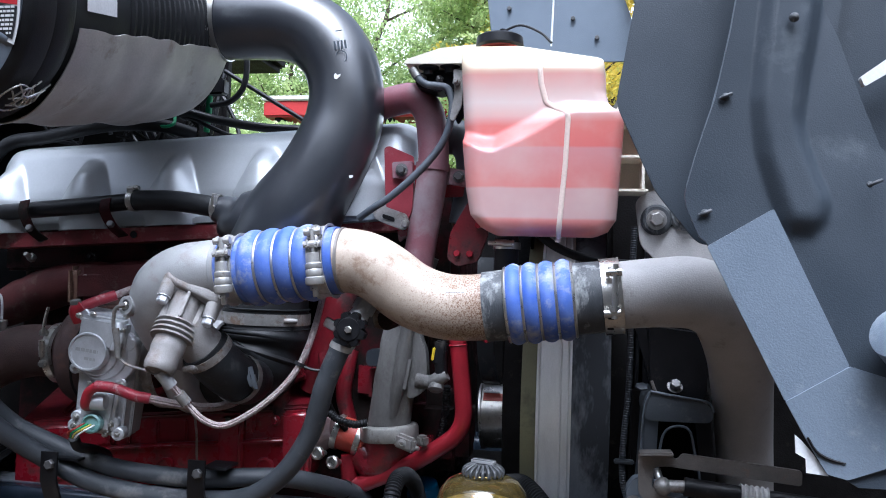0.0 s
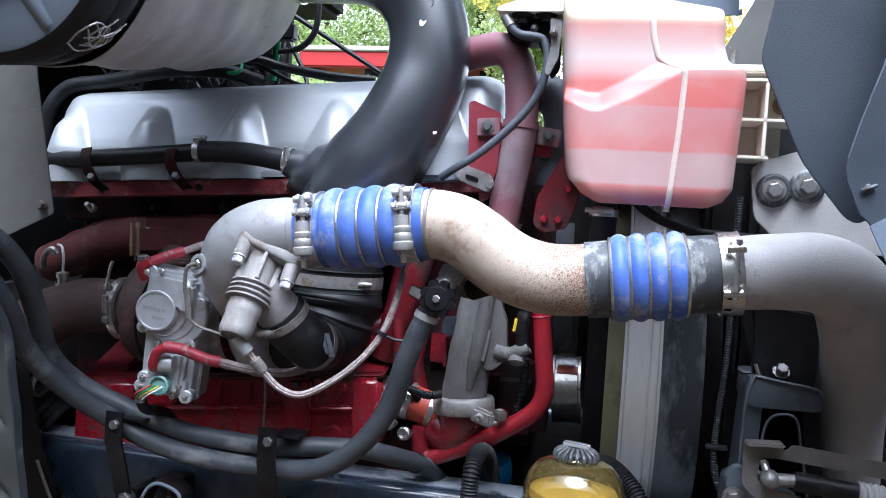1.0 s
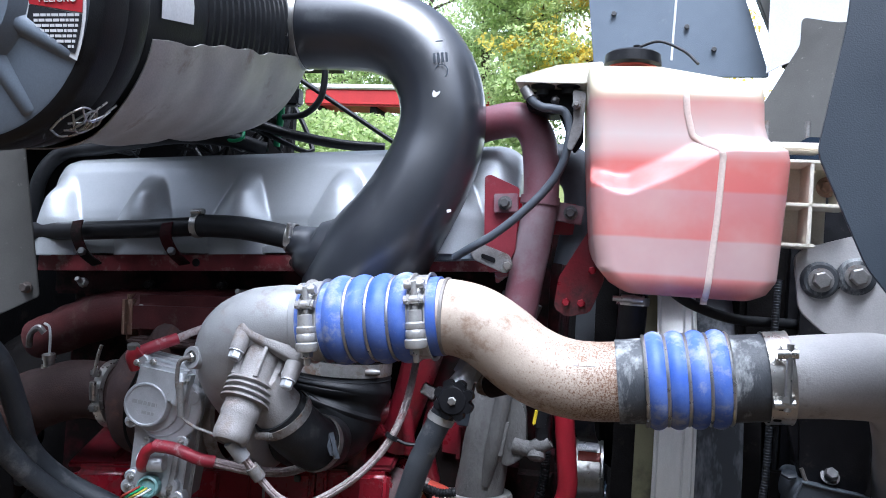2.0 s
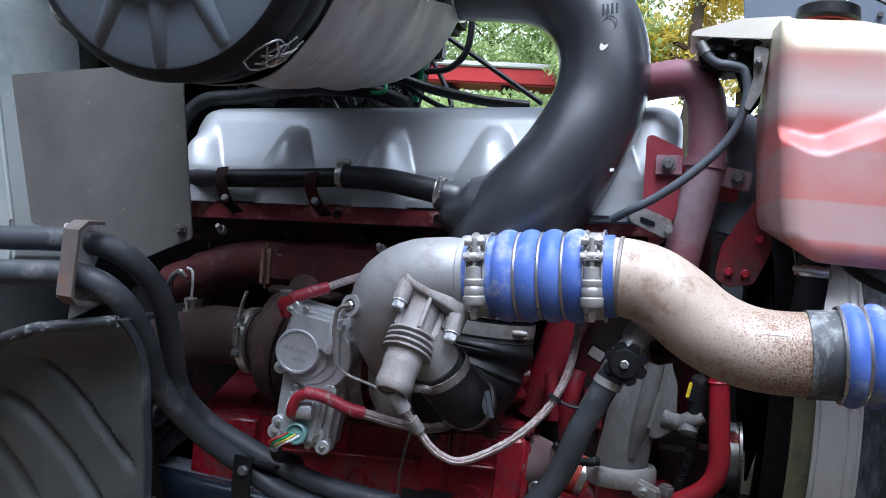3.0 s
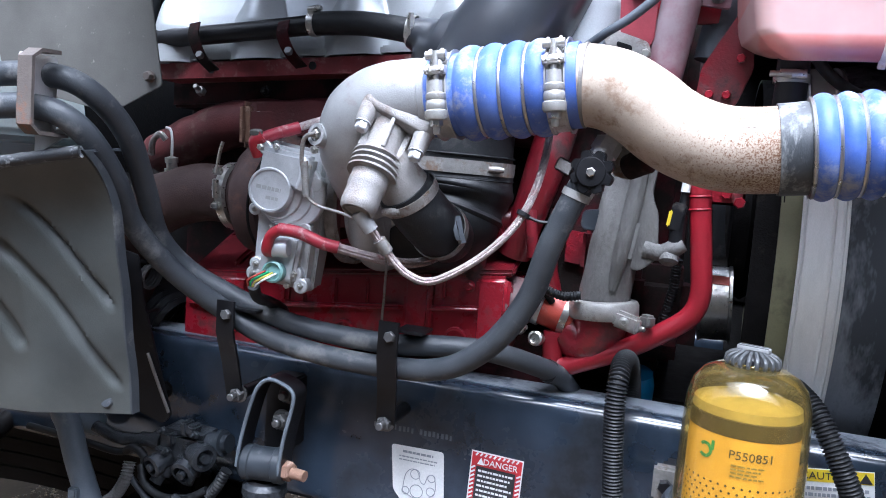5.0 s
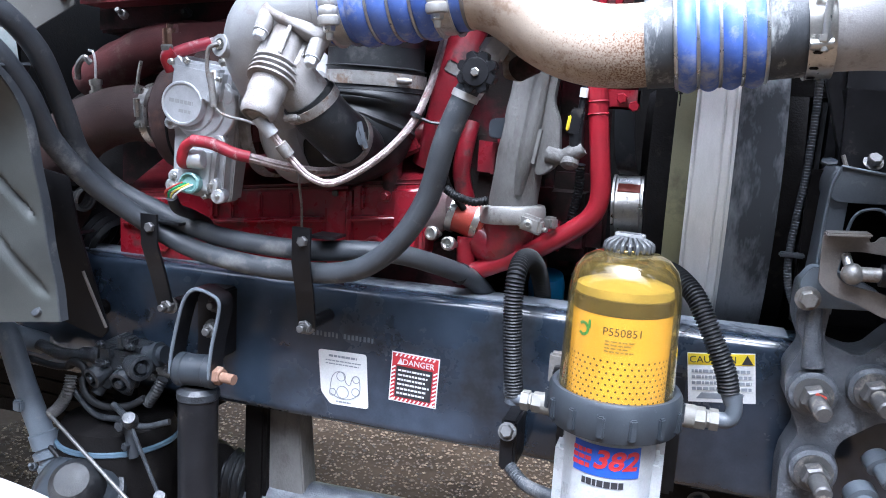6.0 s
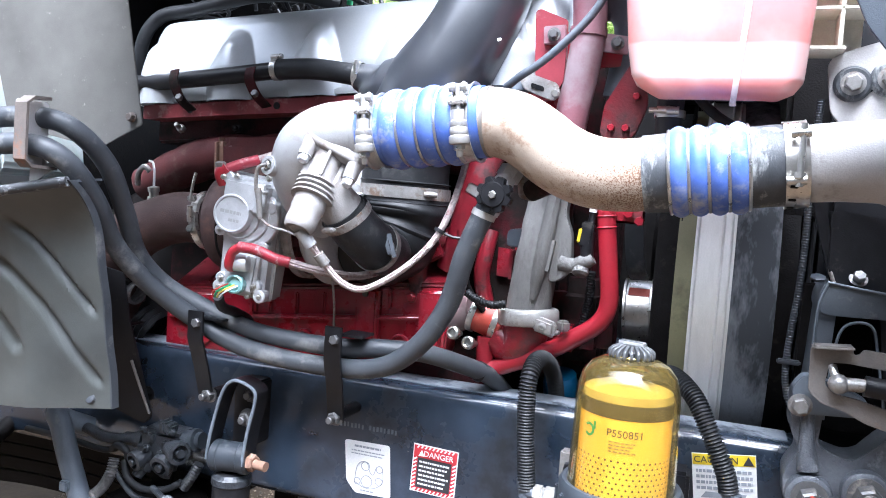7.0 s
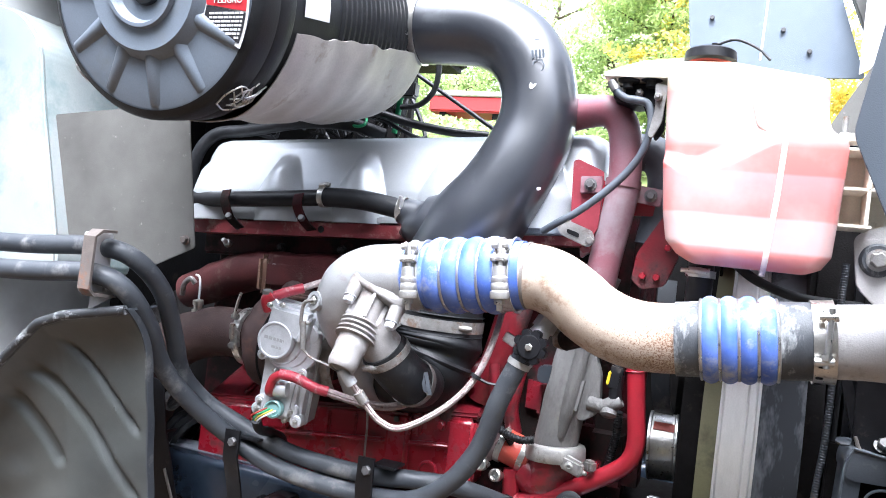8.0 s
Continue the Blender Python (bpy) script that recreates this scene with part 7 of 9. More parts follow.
part("star_knob", slab(star, 0.014, KM @ Matrix.Rotation(radians(-6), 4, "Z"), 0.0015), M_BLACK, knob, "black star-shaped knob")
part("knob_face", lathe([(0.020, 0), (0.018, 0.004), (0, 0.004)], (-0.107, 1.153, 1.427), (0, -1, 0), 24), M_BLACK, knob)
bolt((-0.107, 1.149, 1.427), (0, -1, 0), 0.006, knob, M_STEEL, h=0.004)
part("stem", tube([(-0.107, 1.165, 1.427), (-0.107, 1.20, 1.427)], 0.012, 14), M_STEEL, knob)
part("valve_body", lumpy(tube([(-0.125, 1.185, 1.400, 0.019), (-0.112, 1.19, 1.428, 0.02), (-0.100, 1.20, 1.455, 0.015), (-0.088, 1.23, 1.475, 0.013), (-0.075, 1.32, 1.49, 0.013), (-0.07, 1.42, 1.49, 0.013)], seg=18), 0.0006, 50), M_ALU_CLEAN, knob)
part("union_nut", lathe([(0.0, -0.008), (0.019, -0.008), (0.019, 0.010), (0.015, 0.012), (0, 0.012)], (-0.098, 1.205, 1.460), (0.35, 0.35, 0.8), 6), M_ALU_CLEAN, knob)
part("lever", box((-0.146, 1.178, 1.432), (0.024, 0.004, 0.018), 0.002, (0, 25, 0)), M_VALVE, knob)
part("red_fitting", lathe([(0, -0.02), (0.017, -0.02), (0.019, 0.012), (0.012, 0.02), (0, 0.02)], (-0.055, 1.23, 1.445), (0.6, -0.4, 0.3), 16), M_RED_DARK, knob)

hose_a = thing("heater_hose", "dusty black heater hose running along the rail to a valve", "hose", (-0.5, 1.2, 1.1), "heater hoses")
part("hose", tube([(-1.35, 0.95, 1.40), (-1.10, 0.95, 1.435), (-0.935, 0.952, 1.447), (-0.82, 0.972, 1.456), (-0.773, 1.00, 1.433), (-0.768, 1.06, 1.370), (-0.778, 1.12, 1.292), (-0.755, 1.19, 1.217), (-0.690, 1.255, 1.147), (-0.62, 1.263, 1.118), (-0.545, 1.265, 1.106), (-0.475, 1.265, 1.101), (-0.402, 1.265, 1.102), (-0.335, 1.25, 1.112), (-0.28, 1.235, 1.135), (-0.226, 1.22, 1.182), (-0.182, 1.205, 1.25), (-0.155, 1.185, 1.33), (-0.130, 1.178, 1.39), (-0.118, 1.182, 1.415)], 0.0172, 22, 8), M_HOSE, hose_a)
band_clamp((-0.127, 1.179, 1.396), (0.35, 0.05, 0.93), 0.0178, 0.010, hose_a, M_ZINC, M_BLACK)
hose_b = thing("heater_hose", "dusty black heater hose tucked behind its twin on the frame rail", "hose", (-0.5, 1.3, 1.13), "heater hoses")
part("hose", tube([(-1.35, 0.98, 1.45), (-1.10, 0.97, 1.482), (-0.964, 0.972, 1.491), (-0.836, 0.99, 1.501), (-0.782, 1.02, 1.487), (-0.765, 1.08, 1.432), (-0.778, 1.14, 1.35), (-0.790, 1.19, 1.273), (-0.765, 1.24, 1.215), (-0.70, 1.268, 1.178), (-0.62, 1.275, 1.151), (-0.54, 1.275, 1.139), (-0.413, 1.276, 1.136), (-0.33, 1.285, 1.143), (-0.26, 1.315, 1.139), (-0.20, 1.37, 1.115), (-0.165, 1.42, 1.09), (-0.15, 1.48, 1.05)], 0.0168, 22, 8), M_HOSE, hose_b)
band_clamp((-0.180, 1.40, 1.101), (0.75, 0.6, -0.4), 0.0178, 0.010, hose_b, M_BLACK, M_BLACK)
for k, (x, z) in enumerate(((-0.679, 1.155), (-0.392, 1.160))):
    hb = thing("hose_bracket", "black flat steel hose bracket bolted to the frame rail", "bracket", (x, 1.3, 1.0), "hose brackets")
    part("strap", strip([(x - 0.004, 1.2265, z + 0.022), (x - 0.004, 1.2265, 1.125), (x - 0.014, 1.262, 1.065), (x - 0.030, 1.306, 0.990)], 0.032, 0.005, (1, 0, 0)), M_BLACK, hb)
    part("clip_back", box((x + 0.022, 1.265, z + 0.006), (0.045, 0.05, 0.005), 0.001), M_BLACK, hb)
    bolt((x, 1.226, z), (0, -1, 0.05), 0.009, hb, M_BOLT, washer=0.0)
    sx = x - 0.028 if k else x - 0.019
    part("spacer", lathe([(0.011, 0), (0.011, 0.072), (0, 0.072)], (sx, 1.385, 1.0), (0, -1, 0), 16), M_BLACK, hb)
    bolt((sx, 1.301, 1.0), (0, -1, 0), 0.0125, hb, M_BOLT, washer=0.016, stud=0.012)
pair = thing("hose_clip", "rusty steel clip holding two hoses over the splash shield", "bracket", (-0.81, 0.96, 1.43))
part("clip", strip([(-0.803, 0.985, 1.529), (-0.803, 0.955, 1.528), (-0.803, 0.941, 1.518), (-0.803, 0.940, 1.432), (-0.803, 0.952, 1.422), (-0.803, 1.0, 1.420)], 0.024, 0.005, (1, 0, 0)), M_CLIP, pair)
part("clip_cheek", slab(rounded([(0.0, 1.425), (0.06, 1.425), (0.06, 1.525), (0.0, 1.525)], 0.006), 0.003, Matrix.Translation((-0.818, 0.945, 0)) @ Matrix.Rotation(radians(90), 4, "Z")), M_GREYPIPE, pair)
part("post", slab(rounded([(-0.842, 1.46), (-0.825, 1.46), (-0.81, 1.425), (-0.79, 1.44), (-0.785, 1.425), (-0.845, 1.39)], 0.004), 0.005, Matrix.Translation((0, 0.995, 0))), M_GREYPIPE, pair)

# ---- fuel filter ----
FX, FY = 0.110, 1.192
filt = thing("fuel_filter", "fuel filter with an amber clear cover, yellow element and grey base", "fuel filter", (FX, FY, 0.80))
outer = [(0.079, 1.000), (0.078, 1.02), (0.0752, 1.140), (0.0735, 1.160), (0.0675, 1.180), (0.056, 1.194), (0.042, 1.201), (0.033, 1.203), (0.031, 1.208)]
shell = outer + [(0.0285, 1.208), (0.0295, 1.200), (0.041, 1.1975), (0.054, 1.1905), (0.0645, 1.178), (0.0702, 1.158), (0.0718, 1.140), (0.0745, 1.02), (0.0755, 1.000), (0.079, 1.000)]
c = part("clear_cover", lathe(shell, (FX, FY, 0), (0, 0, 1), 64), M_AMBER, filt, "amber transparent plastic cover")
c.visible_shadow = False
part("element", lathe([(0.0662, 1.00), (0.0662, 1.126), (0, 1.126)], (FX, FY, 0), (0, 0, 1), 64), M_FILTER, filt, "yellow paper filter element with dark perforations")
part("element_band", lathe([(0.0665, 1.126), (0.0665, 1.146), (0.06, 1.149), (0, 1.149)], (FX, FY, 0), (0, 0, 1), 60), M_FILTER_DARK, filt)
part("element_top", lathe([(0.0652, 1.147), (0.0635, 1.158), (0.045, 1.164), (0.02, 1.166), (0, 1.166)], (FX, FY, 0), (0, 0, 1), 60), M_FILTER_TOP, filt)
dots = bmesh.new()
for row in range(8):
    for k in range(46):
        a = 2 * math.pi * (k + 0.5 * (row % 2)) / 46
        p = Vector((FX + 0.0664 * math.cos(a), FY + 0.0664 * math.sin(a), 1.012 + 0.0078 * row))
        vs = []
        t = Vector((-math.sin(a), math.cos(a), 0))
        for j in range(6):
            b = math.pi * j / 3
            vs.append(dots.verts.new(p + t * (0.0017 * math.cos(b)) + UP * (0.0017 * math.sin(b)) + Vector((math.cos(a), math.sin(a), 0)) * 0.0003))
        dots.faces.new(vs)
tagged(part("perforation", dots, M_BLACK_INK, filt), kind="stuff")


def wrap(me, r, a0, z0):
    """Bends flat letters round the element."""
    for v in me.vertices:
        a = a0 + v.co.x / r
        rr = r + v.co.z
        v.co = Vector((FX + rr * math.cos(a), FY + rr * math.sin(a), z0 + v.co.y))


txt = lettering("P550851", 0.0150, Matrix.Identity(4), filt, M_DARK_INK, "part_number")
wrap(txt.data, 0.0667, radians(-84), 1.106)
for k in range(4):
    bb = bars([(-0.022, 0.016 - 0.004 * (k % 3), 0, 0.0022)], Matrix.Identity(4), filt, M_FILTER_TOP)
    wrap(bb.data, 0.0665, radians(-84), 1.094 - 0.0045 * k)
emb = part("emblem", join(lathe([(0.006, -0.0002), (0.010, -0.0002), (0.010, 0.0004), (0.006, 0.0004)], (0, 0, 0), (0, 0, 1), 24, arc=(40, 320)), box((0.010, 0.008, 0), (0.004, 0.012, 0.0006))), M_GREEN_INK, filt)
wrap(emb.data, 0.0667, radians(-132), 1.103)
# vent cap
cap = part("vent_cap", lathe([(0.029, 1.196), (0.029, 1.203), (0.024, 1.204), (0.0235, 1.213), (0.018, 1.219), (0.010, 1.221), (0, 1.221)], (FX, FY, 0), (0, 0, 1), 44), M_BLACK, filt, "finned dark grey vent cap")
fin = finish(slab([(0.010, 1.2210), (0.016, 1.2240), (0.0290, 1.2180), (0.0335, 1.2140), (0.0345, 1.2070), (0.0325, 1.2030), (0.018, 1.2030)], 0.0044, Matrix.Translation((0, -0.0022, 0)), 0.0009, 1), "fin", M_CAP)
for k in range(20):
    put("fin", fin, Matrix.Translation((FX, FY, 0)) @ Matrix.Rotation(2 * math.pi * (k + 0.3) / 20, 4, "Z"), cap)
part("grip", slab(rounded([(-0.020, -0.0065), (0.020, -0.0065), (0.020, 0.0065), (-0.020, 0.0065)], 0.003), 0.0045, Matrix.Translation((FX, FY, 1.2270)) @ Matrix.Rotation(radians(-18), 4, "Z") @ Matrix.Rotation(radians(-90), 4, "X"), 0.0012), M_ALU, cap, "rubbed pale grip bar")
for k in (-1, 1):
    part("grip_rib", box((FX + 0.0045 * k * math.sin(radians(18)), FY + 0.0045 * k * math.cos(radians(18)), 1.2274), (0.036, 0.0018, 0.0014), 0.0004, (0, 0, -18), segments=1), M_CAP, cap)
part("cap_seat", lathe([(0.0270, 1.2045), (0.0305, 1.2065), (0.0285, 1.2085), (0.0265, 1.2080)], (FX, FY, 0), (0, 0, 1), 40), M_AMBER, filt)
col = part("collar_nut", lathe([(0.0745, 1.010), (0.081, 1.017), (0.0865, 1.017), (0.0905, 1.010), (0.0910, 0.980), (0.0870, 0.964), (0.074, 0.962)], (FX, FY, 0), (0, 0, 1), 56), M_NUT, filt, "dark slate ribbed collar nut")
for k in range(14):
    a = 2 * math.pi * (k + 0.3) / 14
    part("lug", box((FX + 0.0905 * math.cos(a), FY + 0.0905 * math.sin(a), 0.986), (0.009, 0.010, 0.030), 0.002, (0, 0, math.degrees(a))), M_NUT, col)
base = part("base", lumpy(lathe([(0.0, 0.70), (0.045, 0.705), (0.060, 0.74), (0.062, 0.80), (0.062, 0.835), (0.0625, 0.945), (0.066, 0.970), (0, 0.970)], (FX, FY, 0), (0, 0, 1), 40), 0.001, 40), M_CLOUDY, filt, "cloudy white filter base")
part("base_rib", box((FX - 0.064, FY + 0.01, 0.86), (0.02, 0.05, 0.12), 0.006), M_CLOUDY, base)
part("base_rib", box((FX + 0.064, FY + 0.01, 0.86), (0.02, 0.05, 0.12), 0.006), M_CLOUDY, base)


for k in range(7):
    a = radians(180 + 30 * k)
    part("base_lug", lumpy(lathe([(0.0, -0.03), (0.014, -0.03), (0.016, 0.0), (0.014, 0.03), (0.0, 0.034)], (FX + 0.056 * math.cos(a), FY + 0.056 * math.sin(a), 0.785), (0, 0, 1), 14), 0.002, 50), M_CLOUDY, base)


def base_patch(a0, a1, z0, z1, r, mt, name):
    bm = sheet(lambda u, v: Vector((FX + r * math.cos(radians(a0 + (a1 - a0) * u)), FY + r * math.sin(radians(a0 + (a1 - a0) * u)), z0 + (z1 - z0) * v)), 14, 2)
    return part(name, thicken(bm, 0.0006), mt, base)


base_patch(-132, -46, 0.862, 0.953, 0.0642, M_CLOUDY, "base_label")
base_patch(-130, -48, 0.908, 0.951, 0.0652, M_BLUE_INK, "base_label_field")
n382 = lettering("382", 0.036, Matrix(((1, 0.25, 0, 0), (0, 1, 0, 0), (0, 0, 1, 0), (0, 0, 0, 1))), base, M_RED_INK, "model_number", squeeze=1.12, bold=0.0011)
wrap(n382.data, 0.0662, radians(-76), 0.931)
for k in range(3):
    bb = bars([(-0.020, 0.008, 0, 0.006)], Matrix.Identity(4), base, M_RED_INK)
    wrap(bb.data, 0.0658, radians(-113), 0.940 - 0.010 * k)
bb = bars([(-0.032, 0.026, 0, 0.009)], Matrix.Identity(4), base, M_BLACK_INK)
wrap(bb.data, 0.0652, radians(-88), 0.898)
part("mount_plate", box((FX, 1.30, 0.90), (0.15, 0.07, 0.16), 0.008), M_ALU, base)
part("mount_tab", box((FX, 1.362, 0.90), (0.19, 0.054, 0.20), 0.006), M_BLACK, base)
part("side_block", box((0.022, 1.275, 1.00), (0.035, 0.02, 0.05), 0.004), M_STEEL_DULL, base)
bolt((0.022, 1.264, 1.0), (0, -1, 0), 0.010, base, M_BLACK)
for side, x0, xs, z in ((-1, 0.03, (-0.012, -0.030, -0.05), 0.945), (1, 0.19, (0.215, 0.235, 0.262), 0.962)):
    part("port", lathe([(0, 0), (0.017, 0), (0.017, 0.03), (0, 0.03)], (x0 + side * 0.0, 1.262, z), (side, 0.05, 0), 20), M_FITTING, base)
    part("hex_fitting", lathe([(0, 0), (0.0165, 0), (0.0165, 0.016), (0.013, 0.018), (0.013, 0.028), (0, 0.028)], (x0 + side * 0.028, 1.263, z), (side, 0.05, 0), 6), M_FITTING, base)
    part("hex_fitting", lathe([(0, 0), (0.016, 0), (0.016, 0.012), (0, 0.012)], (x0 + side * 0.050, 1.264, z), (side, 0.05, 0), 6), M_FITTING, base)
    part("elbow_fitting", tube([(x0 + side * 0.055, 1.265, z), (x0 + side * 0.075, 1.266, z + 0.002), (x0 + side * 0.082, 1.268, z + 0.014), (x0 + side * 0.080, 1.272, z + 0.04)], 0.0115, 16), M_SLEEVE, base)
fl = thing("fuel_hose", "black corrugated fuel hose beside the filter", "hose", (-0.05, 1.3, 1.0), "fuel hoses")
part("sleeve", ribbed([(-0.046, 1.268, 0.95), (-0.051, 1.267, 1.0), (-0.056, 1.268, 1.06), (-0.058, 1.27, 1.11), (-0.057, 1.282, 1.141), (-0.057, 1.320, 1.153), (-0.054, 1.38, 1.143), (-0.052, 1.45, 1.105), (-0.050, 1.50, 1.04), (-0.050, 1.52, 0.96)], 0.0155, 0.20, 0.0050, 18), M_RUBBER, fl)
part("hose_end", tube([(-0.047, 1.268, 0.936), (-0.046, 1.268, 0.952), (-0.048, 1.2675, 0.968)], 0.0128, 16), M_SLEEVE, fl, "smooth slate hose end")
fr = thing("fuel_hose", "black corrugated fuel hose beside the filter", "hose", (0.24, 1.3, 1.0), "fuel hoses")
part("sleeve", ribbed([(0.262, 1.272, 1.005), (0.256, 1.27, 1.03), (0.240, 1.272, 1.065), (0.222, 1.28, 1.10), (0.200, 1.30, 1.135), (0.165, 1.34, 1.155), (0.13, 1.40, 1.14)], 0.0155, 0.20, 0.0050, 18), M_RUBBER, fr)
part("hose_end", tube([(0.270, 1.272, 0.988), (0.264, 1.272, 1.002), (0.258, 1.271, 1.020)], 0.0128, 16), M_SLEEVE, fr, "smooth slate hose end")

# ---- labels on the rail ----
WALL = Matrix.Rotation(radians(90), 4, "X")


def decal(x, z, name, label, lean=0):
    t = thing(name, label, "label", (x, 1.3835, z))
    return t, Matrix.Translation((x, 1.3842, z)) @ Matrix.Rotation(radians(lean), 4, "Y") @ WALL


def flat(poly, m, t=0.0005):
    return slab(poly, t, m @ Matrix.Rotation(radians(-90), 4, "X"))


t, m = decal(-0.387, 0.883, "belt_routing_label", "white label with a belt routing drawing on the frame rail", 0)
part("sheet", flat(rounded([(-0.052, 0.050), (0.044, 0.052), (0.052, -0.05), (-0.024, -0.052), (-0.044, -0.03)], 0.006), m, 0.001), M_LABEL, t)
bars([(-0.030, 0.026, 0.041, 0.004), (-0.036, 0.034, 0.032, 0.002), (-0.036, 0.030, 0.026, 0.002), (-0.012, 0.018, -0.045, 0.003)], m, t, M_GREY_INK)
for cx, cy, r in ((0.0, -0.026, 0.011), (-0.02, -0.028, 0.006), (0.026, -0.022, 0.007), (-0.004, 0.004, 0.008), (0.026, 0.002, 0.006)):
    part("pulley_sketch", lathe([(r, -0.0002), (r + 0.0012, -0.0002), (r + 0.0012, 0.0004), (r, 0.0004)], m @ Vector((cx, cy, 0.0008)), (0, -1, 0), 24), M_GREY_INK, t)
line = [m @ Vector((x, y, 0.0012)) for x, y in ((-0.026, -0.030), (-0.022, 0.0), (-0.012, 0.012), (0.0, 0.010), (0.006, -0.006), (0.014, -0.010), (0.02, 0.006), (0.031, 0.006), (0.034, -0.02), (0.02, -0.035), (-0.002, -0.039), (-0.026, -0.030))]
part("belt_sketch", sweep(bmesh.new(), smooth_line(line, 5), 0.0006, 6), M_GREY_INK, t)
t, m = decal(-0.249, 0.903, "danger_label", "red, white and black danger label on the frame rail", 2)
part("sheet", flat([(-0.046, 0.046), (0.044, 0.046), (0.044, -0.046), (-0.046, -0.046)], m, 0.001), M_LABEL, t)
part("red_border", flat([(-0.044, 0.044), (0.042, 0.044), (0.042, -0.044), (-0.044, -0.044)], m @ Matrix.Translation((0, 0, 0.0008))), M_RED_INK, t)
bm = bmesh.new()
for k in range(9):
    for x in (-0.0405, 0.0385):
        box((x, 0.018 - 0.0075 * k, 0.0018), (0.0085, 0.0028, 0.0004), rot=(0, 0, 35), bm=bm)
for k in range(10):
    box((-0.036 + 0.0078 * k, -0.041, 0.0018), (0.0028, 0.007, 0.0004), rot=(0, 0, -35), bm=bm)
    box((-0.036 + 0.0078 * k, 0.0415, 0.0018), (0.0028, 0.006, 0.0004), rot=(0, 0, -35), bm=bm)
bmesh.ops.transform(bm, matrix=m, verts=bm.verts)
part("white_stripes", bm, M_LABEL, t)
part("text_field", flat([(-0.035, 0.021), (0.033, 0.021), (0.033, -0.036), (-0.035, -0.036)], m @ Matrix.Translation((0, 0, 0.0020))), M_BLACK_INK, t)
part("head_field", flat([(-0.036, 0.039), (0.034, 0.039), (0.034, 0.022), (-0.036, 0.022)], m @ Matrix.Translation((0, 0, 0.0020))), M_RED_INK, t)
lettering("DANGER", 0.0148, m @ Matrix.Translation((0.006, 0.0300, 0.0030)), t, M_LABEL)
part("warning_triangle", flat([(-0.034, 0.0245), (-0.028, 0.0365), (-0.022, 0.0245)], m @ Matrix.Translation((0, 0, 0.0028))), M_LABEL, t)
bars([(-0.031, 0.029 - 0.004 * (k % 3), 0.014 - 0.0085 * k, 0.0034) for k in range(6)], m @ Matrix.Translation((0, 0, 0.0022)), t, M_LABEL)
t, m = decal(0.258, 0.988, "caution_label", "yellow and white caution label on the frame rail", -7)
part("sheet", flat([(-0.050, 0.040), (0.050, 0.040), (0.050, -0.040), (-0.050, -0.040)], m, 0.001), M_LABEL, t)
part("yellow_head", flat([(-0.049, 0.039), (0.049, 0.039), (0.049, 0.021), (-0.049, 0.021)], m @ Matrix.Translation((0, 0, 0.0008))), M_YELLOW_INK, t)
lettering("CAUTION", 0.0155, m @ Matrix.Translation((-0.012, 0.0295, 0.0018)), t, M_BLACK_INK)
part("warning_triangle", flat([(0.030, 0.0225), (0.0385, 0.0375), (0.047, 0.0225)], m @ Matrix.Translation((0, 0, 0.0016))), M_BLACK_INK, t)
bars([(-0.044, 0.044, 0.011 - 0.0095 * k, 0.0052) for k in range(4)], m @ Matrix.Translation((0, 0, 0.0008)), t, M_GREY_INK)
part("sketch", flat([(-0.038, -0.034), (0.03, -0.034), (0.034, -0.026), (-0.03, -0.024)], m @ Matrix.Translation((0, 0, 0.0008))), M_GREY_INK, t)
bars([(-0.475 + 0.0078 * k, -0.4705 + 0.0078 * k, 0.962 + 0.0006 * (k % 3), 0.009) for k in range(19) if k not in (1, 10)], Matrix.Translation((0, 1.3852, 0)) @ WALL, rail, M_COLLAR, "stamped_bars", 0.0004)

# ---- shock absorber ----
shock = thing("shock_absorber", "black shock absorber under a looped steel bracket", "shock absorber", (-0.63, 1.29, 0.4))
part("tube", lathe([(0, 0.30), (0.036, 0.30), (0.036, 0.84), (0.033, 0.855), (0.02, 0.86)], (-0.634, 1.295, 0), (0.0, 0, 1), 32), M_BLACK, shock)
part("dust_cap", lathe([(0.036, 0.835), (0.0385, 0.838), (0.038, 0.850), (0.03, 0.858)], (-0.634, 1.295, 0), (0, 0, 1), 32), M_OILY, shock)
part("eye", lathe([(0, -0.040), (0.026, -0.040), (0.031, -0.034), (0.031, -0.022), (0.029, -0.020), (0.029, 0.020), (0.031, 0.022), (0.031, 0.034), (0.026, 0.040), (0, 0.040)], (-0.632, 1.29, 0.890), (1, 0.1, 0.05), 30), M_NUT, shock)
bolt((-0.592, 1.286, 0.888), (1, -0.1, 0), 0.017, shock, M_RUSTY, h=0.016)
part("stud", lathe([(0, 0), (0.0095, 0), (0.0095, 0.05), (0, 0.05)], (-0.60, 1.286, 0.888), (1, -0.1, -0.02), 14), M_RUSTY, shock)
brk = thing("shock_bracket", "bright-edged steel U-shaped shock bracket bolted to the rail", "bracket", (-0.62, 1.33, 0.95))
loop = [(-0.680, 1.272, 0.885), (-0.674, 1.272, 0.93), (-0.655, 1.272, 1.00), (-0.640, 1.272, 1.032), (-0.618, 1.272, 1.046), (-0.588, 1.272, 1.042), (-0.566, 1.272, 1.030), (-0.566, 1.272, 1.005), (-0.580, 1.272, 0.95), (-0.590, 1.272, 0.885)]
loop = [(-0.634 + (x + 0.634) * 0.88, y, z) for x, y, z in loop]
part("loop", strip(smooth_line([(x, 1.287, z) for x, y, z in loop], 5), 0.038, 0.006, (0, 1, 0)), M_BLACK, brk)
